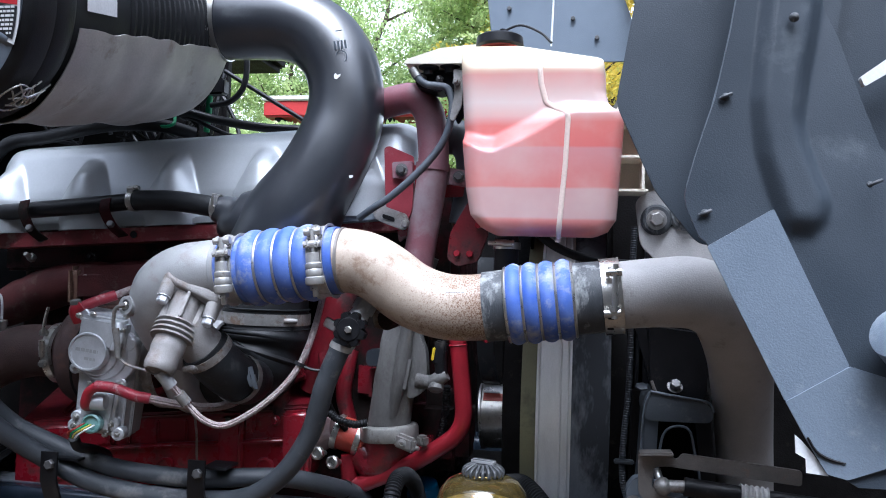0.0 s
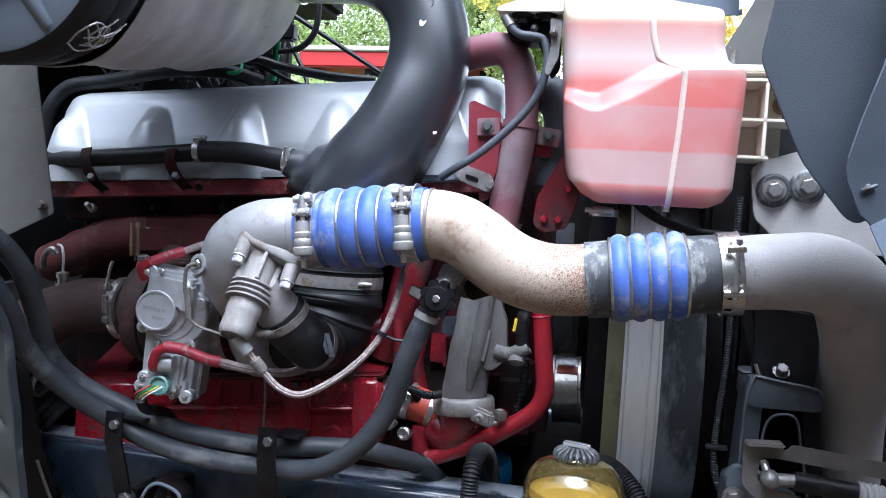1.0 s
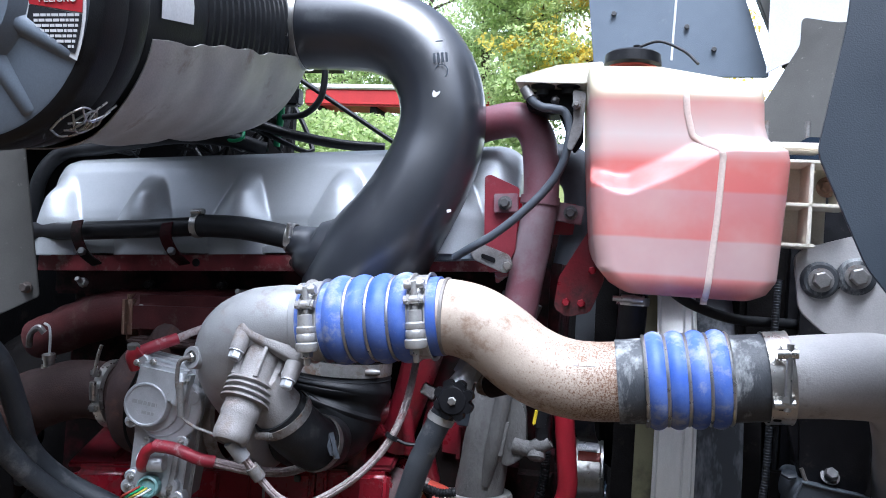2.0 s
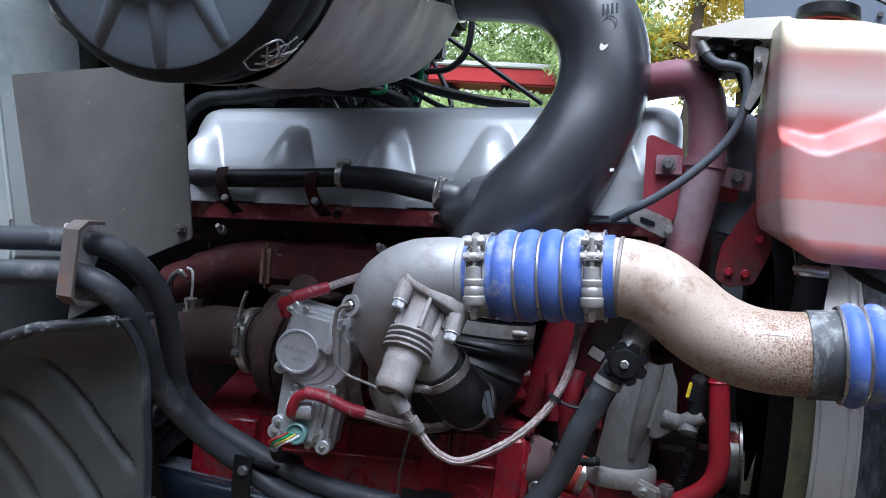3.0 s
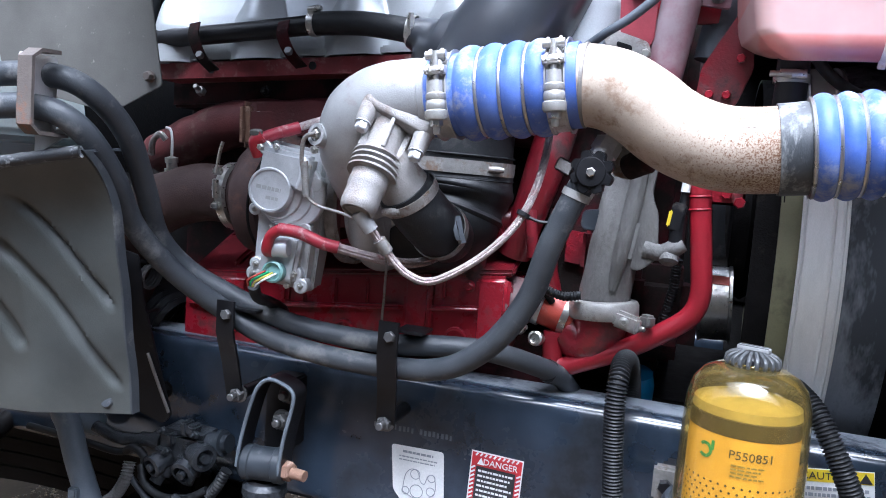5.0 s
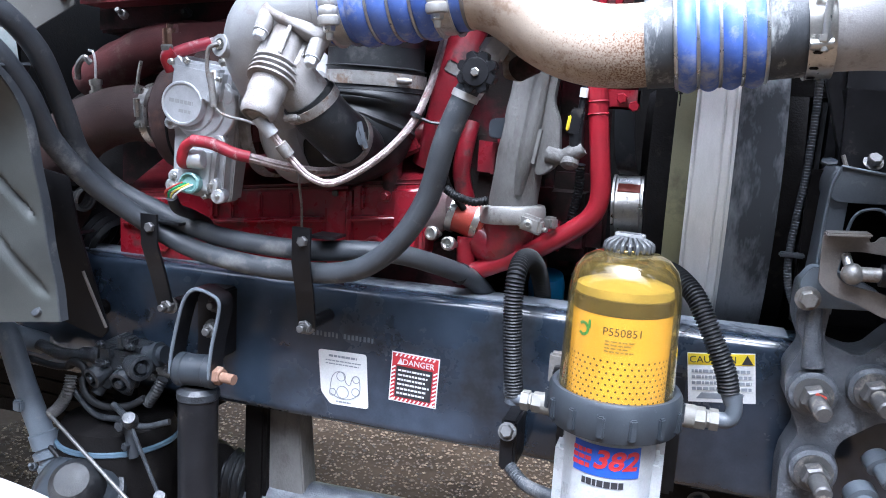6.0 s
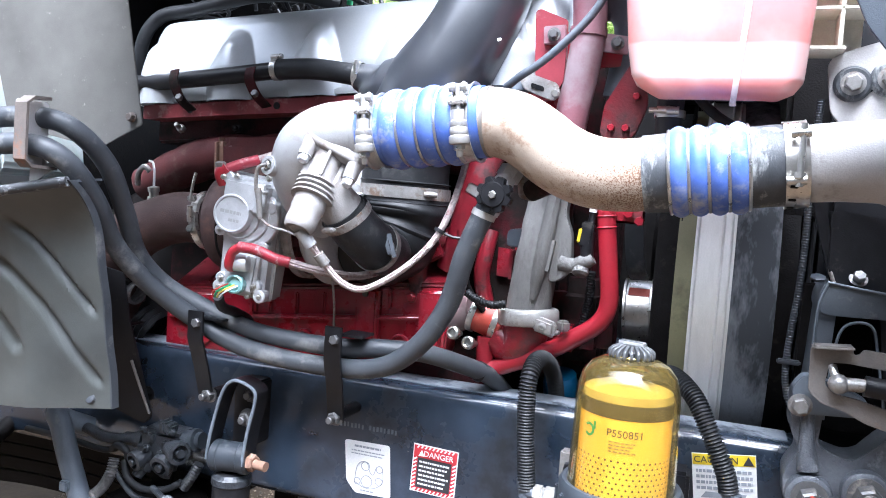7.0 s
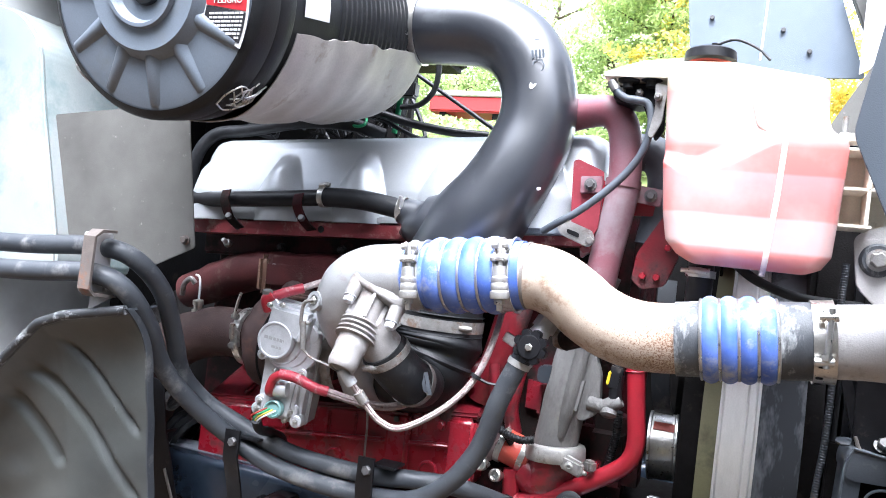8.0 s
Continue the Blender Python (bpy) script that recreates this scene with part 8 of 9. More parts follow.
part("worn_edge", sweep(bmesh.new(), smooth_line([(x, 1.267, z) for x, y, z in loop], 5), 0.0034, 8), M_COLLAR, brk, "bright worn bracket edge")
part("back", box((-0.638, 1.360, 0.965), (0.052, 0.056, 0.13), 0.004), M_BLACK, brk)
for p in ((-0.612, 1.323, 1.010), (-0.622, 1.323, 0.960)):
    bolt(p, (0, -1, 0), 0.014, brk, M_BOLT, washer=0.019, stud=0.008)

# ---- air valve with its lines, lower left ----
av = thing("air_valve", "greasy black air valve with pipe fittings", "valve", (-0.82, 1.36, 0.79))
bm = lumpy(box((-0.825, 1.345, 0.872), (0.105, 0.06, 0.060), 0.010), 0.006, 40)
part("body", bm, M_OILY, av)
rnd = random.Random(7)
for k in range(9):
    at = (-0.825 + rnd.uniform(-0.05, 0.05), 1.325 + rnd.uniform(-0.01, 0.01), 0.872 + rnd.uniform(-0.035, 0.04))
    part("lug", box(at, (rnd.uniform(0.014, 0.034), 0.03, rnd.uniform(0.012, 0.03)), 0.004, (0, rnd.uniform(-20, 20), 0)), M_OILY, av)
part("port", lathe([(0, 0), (0.020, 0), (0.020, 0.018), (0.024, 0.02), (0.024, 0.03), (0.017, 0.032), (0.017, 0.042), (0, 0.042)], (-0.776, 1.335, 0.885), (1, 0, 0.15), 20), M_NUT, av)
part("port", lathe([(0, 0), (0.018, 0), (0.018, 0.02), (0.014, 0.022), (0.014, 0.05), (0, 0.05)], (-0.878, 1.335, 0.868), (-1, 0, -0.1), 20), M_OILY, av)
part("port", lathe([(0, 0), (0.016, 0), (0.018, 0.02), (0.012, 0.022), (0.012, 0.04), (0, 0.04)], (-0.80, 1.325, 0.845), (0.1, -0.7, -0.7), 20), M_OILY, av)
part("port", lathe([(0, 0), (0.018, 0), (0.018, 0.026), (0.012, 0.028), (0.012, 0.045), (0, 0.045)], (-0.855, 1.325, 0.838), (-0.3, -0.5, -0.8), 20), M_OILY, av)
for p in ((-0.86, 1.31, 0.90), (-0.79, 1.31, 0.905), (-0.81, 1.305, 0.86), (-0.845, 1.305, 0.865)):
    bolt(p, (0, -1, 0.2), 0.008, av, M_OILY, stud=0.005)
lines = thing("air_lines", "greasy air lines and a coiled sleeve round the air valve", "hose", (-0.9, 1.33, 0.8))
for pts, r, mt in (([(-0.92, 1.335, 0.862), (-0.98, 1.33, 0.858), (-1.04, 1.34, 0.865), (-1.15, 1.36, 0.87)], 0.012, M_OILY),
                   ([(-0.93, 1.33, 0.848), (-0.97, 1.32, 0.835), (-1.05, 1.31, 0.845), (-1.2, 1.33, 0.84)], 0.007, M_RUBBER),
                   ([(-0.90, 1.30, 0.83), (-0.88, 1.29, 0.80), (-0.84, 1.29, 0.785), (-0.79, 1.295, 0.792), (-0.755, 1.30, 0.812)], 0.007, M_RUBBER),
                   ([(-0.92, 1.30, 0.80), (-0.86, 1.29, 0.765), (-0.80, 1.29, 0.765), (-0.75, 1.29, 0.76), (-0.70, 1.30, 0.775)], 0.006, M_OILY),
                   ([(-0.78, 1.28, 0.765), (-0.772, 1.28, 0.735), (-0.765, 1.28, 0.70)], 0.009, M_HOSE),
                   ([(-0.95, 1.32, 0.84), (-0.925, 1.31, 0.855), (-0.90, 1.31, 0.84), (-0.905, 1.31, 0.80)], 0.008, M_RUBBER),
                   ([(-1.0, 1.26, 0.735), (-0.95, 1.26, 0.70), (-0.88, 1.25, 0.66), (-0.80, 1.25, 0.60)], 0.005, M_BLACK)):
    part("line", tube(pts, r, 12), mt, lines)
part("coil_sleeve", ribbed([(-1.02, 1.29, 0.742), (-0.98, 1.285, 0.742), (-0.945, 1.285, 0.765), (-0.925, 1.29, 0.80), (-0.925, 1.30, 0.83)], 0.012, 0.22, 0.0055, 14), M_WATER, lines, "dirty pale coiled sleeve")
part("coil_sleeve", ribbed([(-0.752, 1.305, 0.80), (-0.735, 1.305, 0.825), (-0.722, 1.31, 0.852)], 0.011, 0.22, 0.006, 12), M_RUBBER, lines)
bolt((-0.778, 1.275, 0.768), (0, -1, 0), 0.012, lines, M_OILY, h=0.02)
bolt((-0.773, 1.275, 0.725), (0, -1, 0), 0.008, lines, M_OILY, h=0.012)
for p, d, r in (((-0.86, 1.300, 0.842), (-0.25, -0.9, -0.25), 0.021), ((-0.795, 1.296, 0.846), (0.0, -0.9, -0.35), 0.023), ((-0.772, 1.30, 0.872), (0.9, -0.4, 0.0), 0.024)):
    part("port_collar", lathe([(0, -0.02), (r * 0.8, -0.02), (r * 0.8, 0.0), (r, 0.002), (r, 0.016), (r * 0.7, 0.018), (r * 0.62, 0.006), (r * 0.35, 0.006), (r * 0.35, 0.022), (0, 0.022)], p, d, 22), M_OILY, av)
linkage = thing("levelling_link", "thin levelling rod with ball ends beside the air valve", "rod", (-0.70, 1.22, 0.70))
part("rod", tube([(-0.722, 1.22, 0.797), (-0.695, 1.22, 0.740), (-0.662, 1.22, 0.672)], 0.0035, 10), M_OILY, linkage)
part("ball_end", lathe([(0, -0.016), (0.012, -0.014), (0.015, 0.0), (0.011, 0.014), (0, 0.016)], (-0.724, 1.222, 0.802), (0.3, -0.6, 0.7), 18), M_OILY, linkage)
part("ball_end", lathe([(0, -0.014), (0.010, -0.012), (0.012, 0.0), (0.010, 0.012), (0, 0.014)], (-0.660, 1.22, 0.668), (0.3, -0.6, 0.7), 18), M_OILY, linkage)
part("arm", tube([(-0.80, 1.27, 0.802), (-0.765, 1.25, 0.800), (-0.728, 1.225, 0.804)], 0.006, 10), M_OILY, linkage)
stay = thing("stay_rod", "thin worn steel rod crossing below the air valve", "rod", (-0.81, 1.22, 0.70))
part("rod", tube([(-0.925, 1.24, 0.775), (-0.82, 1.225, 0.713), (-0.700, 1.21, 0.640)], 0.0036, 10), M_BOLT, stay)
at_ = thing("air_spring", "round black air canister with a blue band", "canister", (-0.87, 1.34, 0.55))
part("body", lathe([(0, 0.40), (0.10, 0.42), (0.118, 0.55), (0.118, 0.69), (0.105, 0.735), (0.06, 0.752), (0, 0.755)], (-0.865, 1.36, 0), (0, 0, 1), 40), M_GRIME_SHADE, at_)
part("band", lathe([(0.117, 0.697), (0.1200, 0.700), (0.1185, 0.706), (0.114, 0.708)], (-0.865, 1.36, 0), (0, 0, 1), 40), M_TANKBAND, at_, "faded blue band")
part("top_stud", box((-0.865, 1.40, 0.775), (0.06, 0.05, 0.06), 0.004), M_GRIME_SHADE, at_)
ph = thing("steering_hose", "thick grey-black hose beside the air valve", "hose", (-1.06, 1.28, 0.75))
part("hose", tube([(-1.05, 1.36, 0.86), (-1.075, 1.31, 0.888), (-1.07, 1.285, 0.905), (-1.045, 1.275, 0.885), (-1.02, 1.27, 0.83), (-0.995, 1.27, 0.77), (-0.965, 1.27, 0.70), (-0.935, 1.27, 0.62)], 0.022, 20), M_COLLAR, ph)
part("collar", lathe([(0.0225, -0.016), (0.026, -0.014), (0.026, 0.014), (0.0225, 0.016)], (-0.966, 1.27, 0.702), (0.35, 0, -0.93), 22), M_COLLAR, ph)
for c in ((-0.957, 1.27, 0.676), (-0.948, 1.27, 0.652)):
    part("joint_ring", lathe([(0.022, -0.008), (0.028, -0.006), (0.028, 0.006), (0.022, 0.008)], c, (0.35, 0, -0.93), 22), M_COLLAR, ph)
part("tag", box((-1.0, 1.245, 0.775), (0.02, 0.014, 0.022), 0.003), M_COLLAR, ph)
lower_arm = thing("step_rail", "pale worn steel step rail below the frame", "rail", (-0.95, 1.15, 0.6))
part("rail", tube([(-1.4, 1.12, 0.70), (-1.1, 1.13, 0.665), (-0.9, 1.15, 0.63), (-0.75, 1.18, 0.57)], 0.035, 18), M_GREYPIPE, lower_arm)
part("hanger", tube([(-1.32, 1.12, 0.70), (-1.32, 1.25, 0.74), (-1.32, 1.40, 0.82)], 0.02, 12), M_GRIME_SHADE, lower_arm)
drum = thing("brake_chamber", "round dusty grey brake chamber", "canister", (-0.95, 1.28, 0.60))
part("shell", lathe([(0, 0.05), (0.05, 0.045), (0.078, 0.02), (0.084, 0.0), (0.084, -0.01), (0.075, -0.05), (0, -0.06)], (-0.860, 1.24, 0.625), (0.15, -0.75, 0.6), 36), M_NUT, drum)
part("clamp_ring", lathe([(0.084, -0.010), (0.090, -0.008), (0.090, 0.006), (0.083, 0.010)], (-0.860, 1.24, 0.625), (0.15, -0.75, 0.6), 36), M_OILY, drum)
part("hump", lathe([(0.05, 0.0), (0.045, 0.03), (0.03, 0.05), (0, 0.055)], (-0.835, 1.215, 0.655), (0.3, -0.6, 0.6), 24), M_RUBBER, drum)
for k in range(3):
    bolt((-0.91 + 0.05 * k, 1.19 + 0.012 * k, 0.69 - 0.012 * k), (0.1, -0.7, 0.6), 0.008, drum, M_OILY, stud=0.006)

# ---- splash shield, gusset, side plate, washer bottle ----
fender = thing("splash_shield", "dusty grey plastic splash shield behind the wheel arch", "splash shield", (-0.85, 0.99, 1.05))


def shield_edge(u):
    x = -1.38 + 0.625 * u
    return Vector((x, float(np.interp(x, [-1.38, -0.90, -0.755], [0.95, 0.95, 0.988])), float(np.interp(x, [-1.38, -1.10, -0.98, -0.905, -0.86, -0.755], [1.00, 1.16, 1.284, 1.362, 1.382, 1.404]))))


def shield_face(u, v):
    """u along the top edge from the cab to the tip, v from the top down; the face leans back below its lip."""
    e = shield_edge(u)
    z = e.z + (1.008 - 0.05 * (1 - u) - e.z) * v
    y = e.y + 0.055 * (1 - math.exp(-v * 9)) + 0.065 * v
    for (u0, v0), (u1, v1), w in (((0.77, 0.06), (0.980, 0.58), 0.013), ((0.66, 0.06), (0.975, 0.90), 0.016), ((0.585, 0.08), (0.75, 0.72), 0.020)):
        if v0 < v < v1:
            d = abs(u - (u0 + (u1 - u0) * (v - v0) / (v1 - v0))) / w
            y += 0.011 * min(1, max(0, (1.3 - d) / 0.7)) * min(1, (v - v0) / 0.08, (v1 - v) / 0.05)
    y += 0.006 * noise.noise(Vector((u * 5, v * 4, 2)))
    return Vector((e.x - 0.006 * v, y, z))


part("face", thicken(sheet(shield_face, 150, 50), 0.004), M_FENDER, fender)
part("top_shelf", thicken(sheet(lambda u, v: shield_edge(u) + Vector((0.0, (0.34 - 0.27 * max(0.0, (u - 0.62) / 0.38)) * v, 0.006 * v)), 50, 12), 0.004), M_SHELF, fender, "dark dusty shelf of the splash shield")
part("rolled_edge", sweep(bmesh.new(), [shield_edge(k / 60) + Vector((0, -0.002, -0.002)) for k in range(61)], 0.0085, 10), M_LIP, fender, "worn black rolled lip")
part("side_edge", strip([shield_face(1.0, k / 30) + Vector((0.002, 0.004, 0)) for k in range(31)], 0.016, 0.005, (0, 1, 0)), M_HOSE, fender)
p = shield_face(0.94, 0.95)
part("push_pin", lathe([(0.012, 0), (0.010, 0.004), (0, 0.005)], p, (0, -1, 0.2), 16), M_HOSE, fender)
gus = thing("gusset_plate", "black triangular steel gusset with a rusty edge on the rail", "bracket", (-0.95, 1.34, 1.0))
part("plate", slab(rounded([(-1.09, 1.24), (-0.945, 1.215), (-0.925, 1.12), (-0.857, 0.925), (-0.875, 0.905), (-1.09, 0.96)], 0.008), 0.005, Matrix.Translation((0, 1.325, 0)), 0.001), M_BLACK, gus)
part("edge", tube([(-0.912, 1.322, 1.035), (-0.888, 1.322, 0.985), (-0.860, 1.322, 0.93)], 0.0030, 8), M_LINK, gus, "rust-stained edge")
part("web", box((-1.0, 1.36, 1.085), (0.12, 0.06, 0.006), 0.001, (0, -18, 0)), M_BLACK, gus)
bolt((-0.95, 1.37, 0.985), (0, -1, 0), 0.012, gus, M_GRIME_SHADE, washer=0.016)
bolt((-0.905, 1.37, 0.955), (0, -1, 0), 0.012, gus, M_GRIME_SHADE, washer=0.016)
plate = thing("side_plate", "dusty grey sheet-metal plate with a clipped corner", "panel", (-1.0, 1.215, 1.5))
part("sheet", slab(rounded([(-1.222, 1.762), (-0.866, 1.800), (-0.858, 1.745), (-0.812, 1.514), (-0.913, 1.465), (-1.142, 1.505)], 0.006), 0.003, Matrix.Translation((0, 1.21, 0)), 0.0008), M_PLATE, plate)
bolt((-0.834, 1.208, 1.527), (0, -1, 0), 0.008, plate, M_CLIP, washer=0.010)
bottle = thing("washer_bottle", "milky white plastic washer bottle with pale blue fluid", "bottle", (-1.4, 1.4, 1.4))
bm = slab(rounded([(-1.85, 1.40), (-1.285, 1.40), (-1.30, 1.50), (-1.38, 1.78), (-1.42, 1.95), (-1.50, 2.03), (-1.62, 2.06), (-1.85, 2.06)], 0.04), 0.24, Matrix.Translation((0, 1.32, 0)), 0.022, 3)
part("body", bm, M_BOTTLE, bottle)
part("mould_seam", tube([(-1.30, 1.318, 1.50), (-1.38, 1.318, 1.78), (-1.42, 1.318, 1.94)], 0.004, 8), M_BOTTLE, bottle)

# ---- front end: mount, castings, steering link ----
mount = thing("radiator_mount", "black steel radiator mount with a rounded seat", "mount", (0.42, 1.38, 1.1))
part("seat", lumpy(slab(rounded([(0.366, 1.312), (0.376, 1.330), (0.470, 1.316), (0.482, 1.300), (0.478, 1.282), (0.375, 1.280), (0.366, 1.288)], 0.012), 0.12, Matrix.Translation((0, 1.335, 0)), 0.010), 0.0015, 40), M_SLEEVE, mount, "dusty grey-black mount seat")
part("leg", slab(rounded([(0.367, 1.30), (0.392, 1.29), (0.386, 1.16), (0.375, 1.10), (0.355, 1.10), (0.362, 1.20)], 0.006), 0.08, Matrix.Translation((0, 1.338, 0)), 0.006), M_SLEEVE, mount)
part("brace", slab(rounded([(0.345, 1.46), (0.362, 1.46), (0.402, 1.318), (0.385, 1.318)], 0.004), 0.02, Matrix.Translation((0, 1.372, 0)), 0.003), M_BLACK, mount)
part("leg", slab(rounded([(0.452, 1.29), (0.478, 1.29), (0.49, 1.18), (0.50, 1.10), (0.475, 1.10)], 0.005), 0.08, Matrix.Translation((0, 1.35, 0)), 0.004), M_BLACK, mount)
part("back_plate", box((0.42, 1.44, 1.2), (0.14, 0.01, 0.24), 0.003), M_GRIME_SHADE, mount)
part("tray", slab(rounded([(0.378, 1.345), (0.392, 1.322), (0.465, 1.312), (0.475, 1.33), (0.47, 1.43), (0.375, 1.44)], 0.006), 0.05, Matrix.Translation((0, 1.365, 0)), 0.003), M_BLACK, mount)
part("tray_edge", tube([(0.380, 1.36, 1.345), (0.393, 1.358, 1.322), (0.43, 1.358, 1.316), (0.466, 1.358, 1.312)], 0.003, 8), M_LINK, mount)
bolt((0.420, 1.362, 1.337), (0.05, -0.75, 0.65), 0.0098, mount, M_BOLT, h=0.011, washer=0.0135)
bolt((0.364, 1.36, 1.333), (0, -0.4, 0.9), 0.012, mount, M_NUT, h=0.004)
# Thin pale tubes put edge highlights on the mount as colour.
for pts in ([(0.359, 1.336, 1.10), (0.363, 1.336, 1.20), (0.366, 1.335, 1.29), (0.376, 1.335, 1.329)], [(0.376, 1.335, 1.330), (0.42, 1.335, 1.324), (0.470, 1.335, 1.317), (0.482, 1.336, 1.300)],
            [(0.388, 1.337, 1.12), (0.393, 1.337, 1.22), (0.405, 1.337, 1.266), (0.44, 1.337, 1.270), (0.455, 1.345, 1.22), (0.474, 1.348, 1.12)]):
    part("worn_edge", tube(pts, 0.0022, 8), M_COLLAR, mount, "pale painted edge highlight")
support = thing("radiator_support", "grey painted steel support plate with two large washers", "bracket", (0.4, 1.31, 1.6))
part("plate", slab(rounded([(0.342, 1.655), (0.36, 1.668), (0.46, 1.70), (0.56, 1.72), (0.56, 1.53), (0.385, 1.548), (0.352, 1.578)], 0.012), 0.008, Matrix.Translation((0, 1.305, 0)), 0.0015), M_GREYPIPE, support)
for x, z in ((0.377, 1.622), (0.424, 1.630)):
    part("rubber_washer", lathe([(0.0, 0), (0.026, 0), (0.026, 0.004), (0.022, 0.008), (0.012, 0.008)], (x, 1.305, z), (0, -1, 0), 30), M_CUFF, support)
    part("washer", lathe([(0.0, 0.008), (0.017, 0.008), (0.017, 0.0105), (0.012, 0.011)], (x, 1.305, z), (0, -1, 0), 26), M_STEEL_DULL, support)
    bolt((x, 1.2945, z), (0, -1, 0), 0.0125, support, M_STEEL_DULL, h=0.010)
part("hole", lathe([(0.008, 0), (0.008, 0.0006), (0, 0.0006)], (0.398, 1.3046, 1.618), (0, -1, 0), 16), M_BLACK, support)
cast = thing("steering_gear_bracket", "worn black cast steering bracket with large bolts", "casting", (0.4, 1.33, 0.9))
poly = rounded([(0.340, 1.105), (0.340, 1.165), (0.372, 1.180), (0.388, 1.150), (0.378, 1.085), (0.430, 1.068), (0.47, 1.115), (0.56, 1.13), (0.56, 0.96), (0.47, 0.985), (0.415, 0.94), (0.42, 0.86), (0.40, 0.80), (0.350, 0.80), (0.345, 0.90), (0.366, 0.955), (0.340, 0.995), (0.338, 1.04), (0.358, 1.075)], 0.016)
part("body", lumpy(slab(poly, 0.07, Matrix.Translation((0, 1.305, 0)), 0.008), 0.003, 35), M_CASTING, cast)
for x, z in ((0.374, 1.012), (0.448, 1.030), (0.388, 0.900)):
    part("boss", lumpy(lathe([(0, 0), (0.034, 0), (0.032, 0.018), (0.026, 0.022), (0, 0.022)], (x, 1.308, z), (0, -1, 0), 26), 0.001, 50), M_CASTING, cast)
    part("washer", lathe([(0, 0.02), (0.026, 0.02), (0.026, 0.025), (0, 0.026)], (x, 1.308, z), (0, -1, 0), 26), M_BOLT, cast)
    bolt((x, 1.283, z), (0.12, -1, -0.15), 0.0195, cast, M_BOLT, h=0.018)
    part("bolt_end", lathe([(0, 0), (0.0125, 0), (0.0125, 0.034), (0.010, 0.037), (0, 0.037)], (x + 0.002, 1.268, z - 0.003), (0.12, -1, -0.15), 18), M_BOLT, cast)
part("paint_dab", box((0.379, 1.2635, 1.018), (0.015, 0.004, 0.008), 0.001, (0, 20, 0)), M_ORANGE, cast)
part("raised_web", lumpy(tube([(0.362, 1.30, 1.15, 0.010), (0.364, 1.30, 1.10, 0.011), (0.370, 1.30, 1.05, 0.015)], seg=12), 0.001, 40), M_CASTING, cast)
part("stud", lathe([(0, 0), (0.018, 0), (0.018, 0.02), (0.012, 0.022), (0.011, 0.05), (0.008, 0.052), (0.008, 0.07), (0, 0.07)], (0.468, 1.32, 0.925), (0.3, -0.85, -0.4), 18), M_COLLAR, cast)
part("stud", lathe([(0, 0), (0.022, 0), (0.022, 0.02), (0.014, 0.022), (0.013, 0.05), (0, 0.05)], (0.455, 1.32, 0.87), (0.2, -0.9, -0.3), 18), M_COLLAR, cast)
ear = thing("rail_end_bracket", "grey-black steel ear bolted at the rail's front end", "bracket", (0.35, 1.29, 1.15))
part("ear", lumpy(slab(rounded([(0.335, 1.172), (0.35, 1.195), (0.40, 1.185), (0.44, 1.165), (0.44, 1.142), (0.35, 1.135)], 0.01), 0.03, Matrix.Translation((0, 1.285, 0)), 0.003), 0.001, 40), M_COLLAR, ear)
bolt((0.349, 1.284, 1.149), (0, -1, 0), 0.0125, ear, M_STEEL_DULL, washer=0.017)
link = thing("hood_strut_bracket", "rust-stained steel bracket holding a gas strut", "bracket", (0.42, 1.25, 1.18))
poly = rounded([(0.352, 1.243), (0.405, 1.247), (0.408, 1.236), (0.415, 1.238), (0.42, 1.246), (0.60, 1.232), (0.60, 1.208), (0.40, 1.224), (0.378, 1.222), (0.374, 1.190), (0.388, 1.178), (0.42, 1.174), (0.60, 1.128), (0.60, 1.098), (0.43, 1.142), (0.40, 1.156), (0.372, 1.162), (0.354, 1.178)], 0.006)
part("plate", slab(poly, 0.006, Matrix.Translation((0, 1.252, 0)), 0.0012), M_LINK, link)
part("flange", box((0.378, 1.238, 1.247), (0.052, 0.03, 0.006), 0.002, (0, -4, 0)), M_LINK, link)
part("ball", lathe([(0.0001, -0.0145), (0.008, -0.012), (0.0135, -0.005), (0.0145, 0), (0.0135, 0.005), (0.008, 0.012), (0.0001, 0.0145)], (0.390, 1.238, 1.196), (1, 0, 0), 24), M_STEEL_DULL, link)
part("socket", tube([(0.390, 1.238, 1.196), (0.384, 1.245, 1.210), (0.382, 1.252, 1.218)], 0.006, 12), M_STEEL, link)
part("strut_rod", tube([(0.398, 1.238, 1.197), (0.425, 1.238, 1.198)], 0.0095, 14), M_STEEL_DULL, link)
part("strut_cylinder", tube([(0.422, 1.238, 1.198), (0.50, 1.235, 1.192), (0.62, 1.232, 1.183)], 0.0145, 18), M_BLACK, link)
part("strut_boot", ribbed([(0.505, 1.235, 1.1915), (0.545, 1.234, 1.1885)], 0.019, 0.15, 0.008, 16), M_GREYPIPE, link)
loom = thing("wiring_loom", "thin black corrugated loom with cable ties beside the shroud", "wiring", (0.34, 1.44, 1.2))
part("loom", ribbed([(0.352, 1.45, 1.62), (0.348, 1.44, 1.50), (0.349, 1.44, 1.40), (0.347, 1.438, 1.31), (0.341, 1.436, 1.24), (0.338, 1.435, 1.18), (0.342, 1.436, 1.14), (0.353, 1.437, 1.11), (0.375, 1.44, 1.08)], 0.0064, 0.16, 0.0045, 12), M_HOSE, loom)
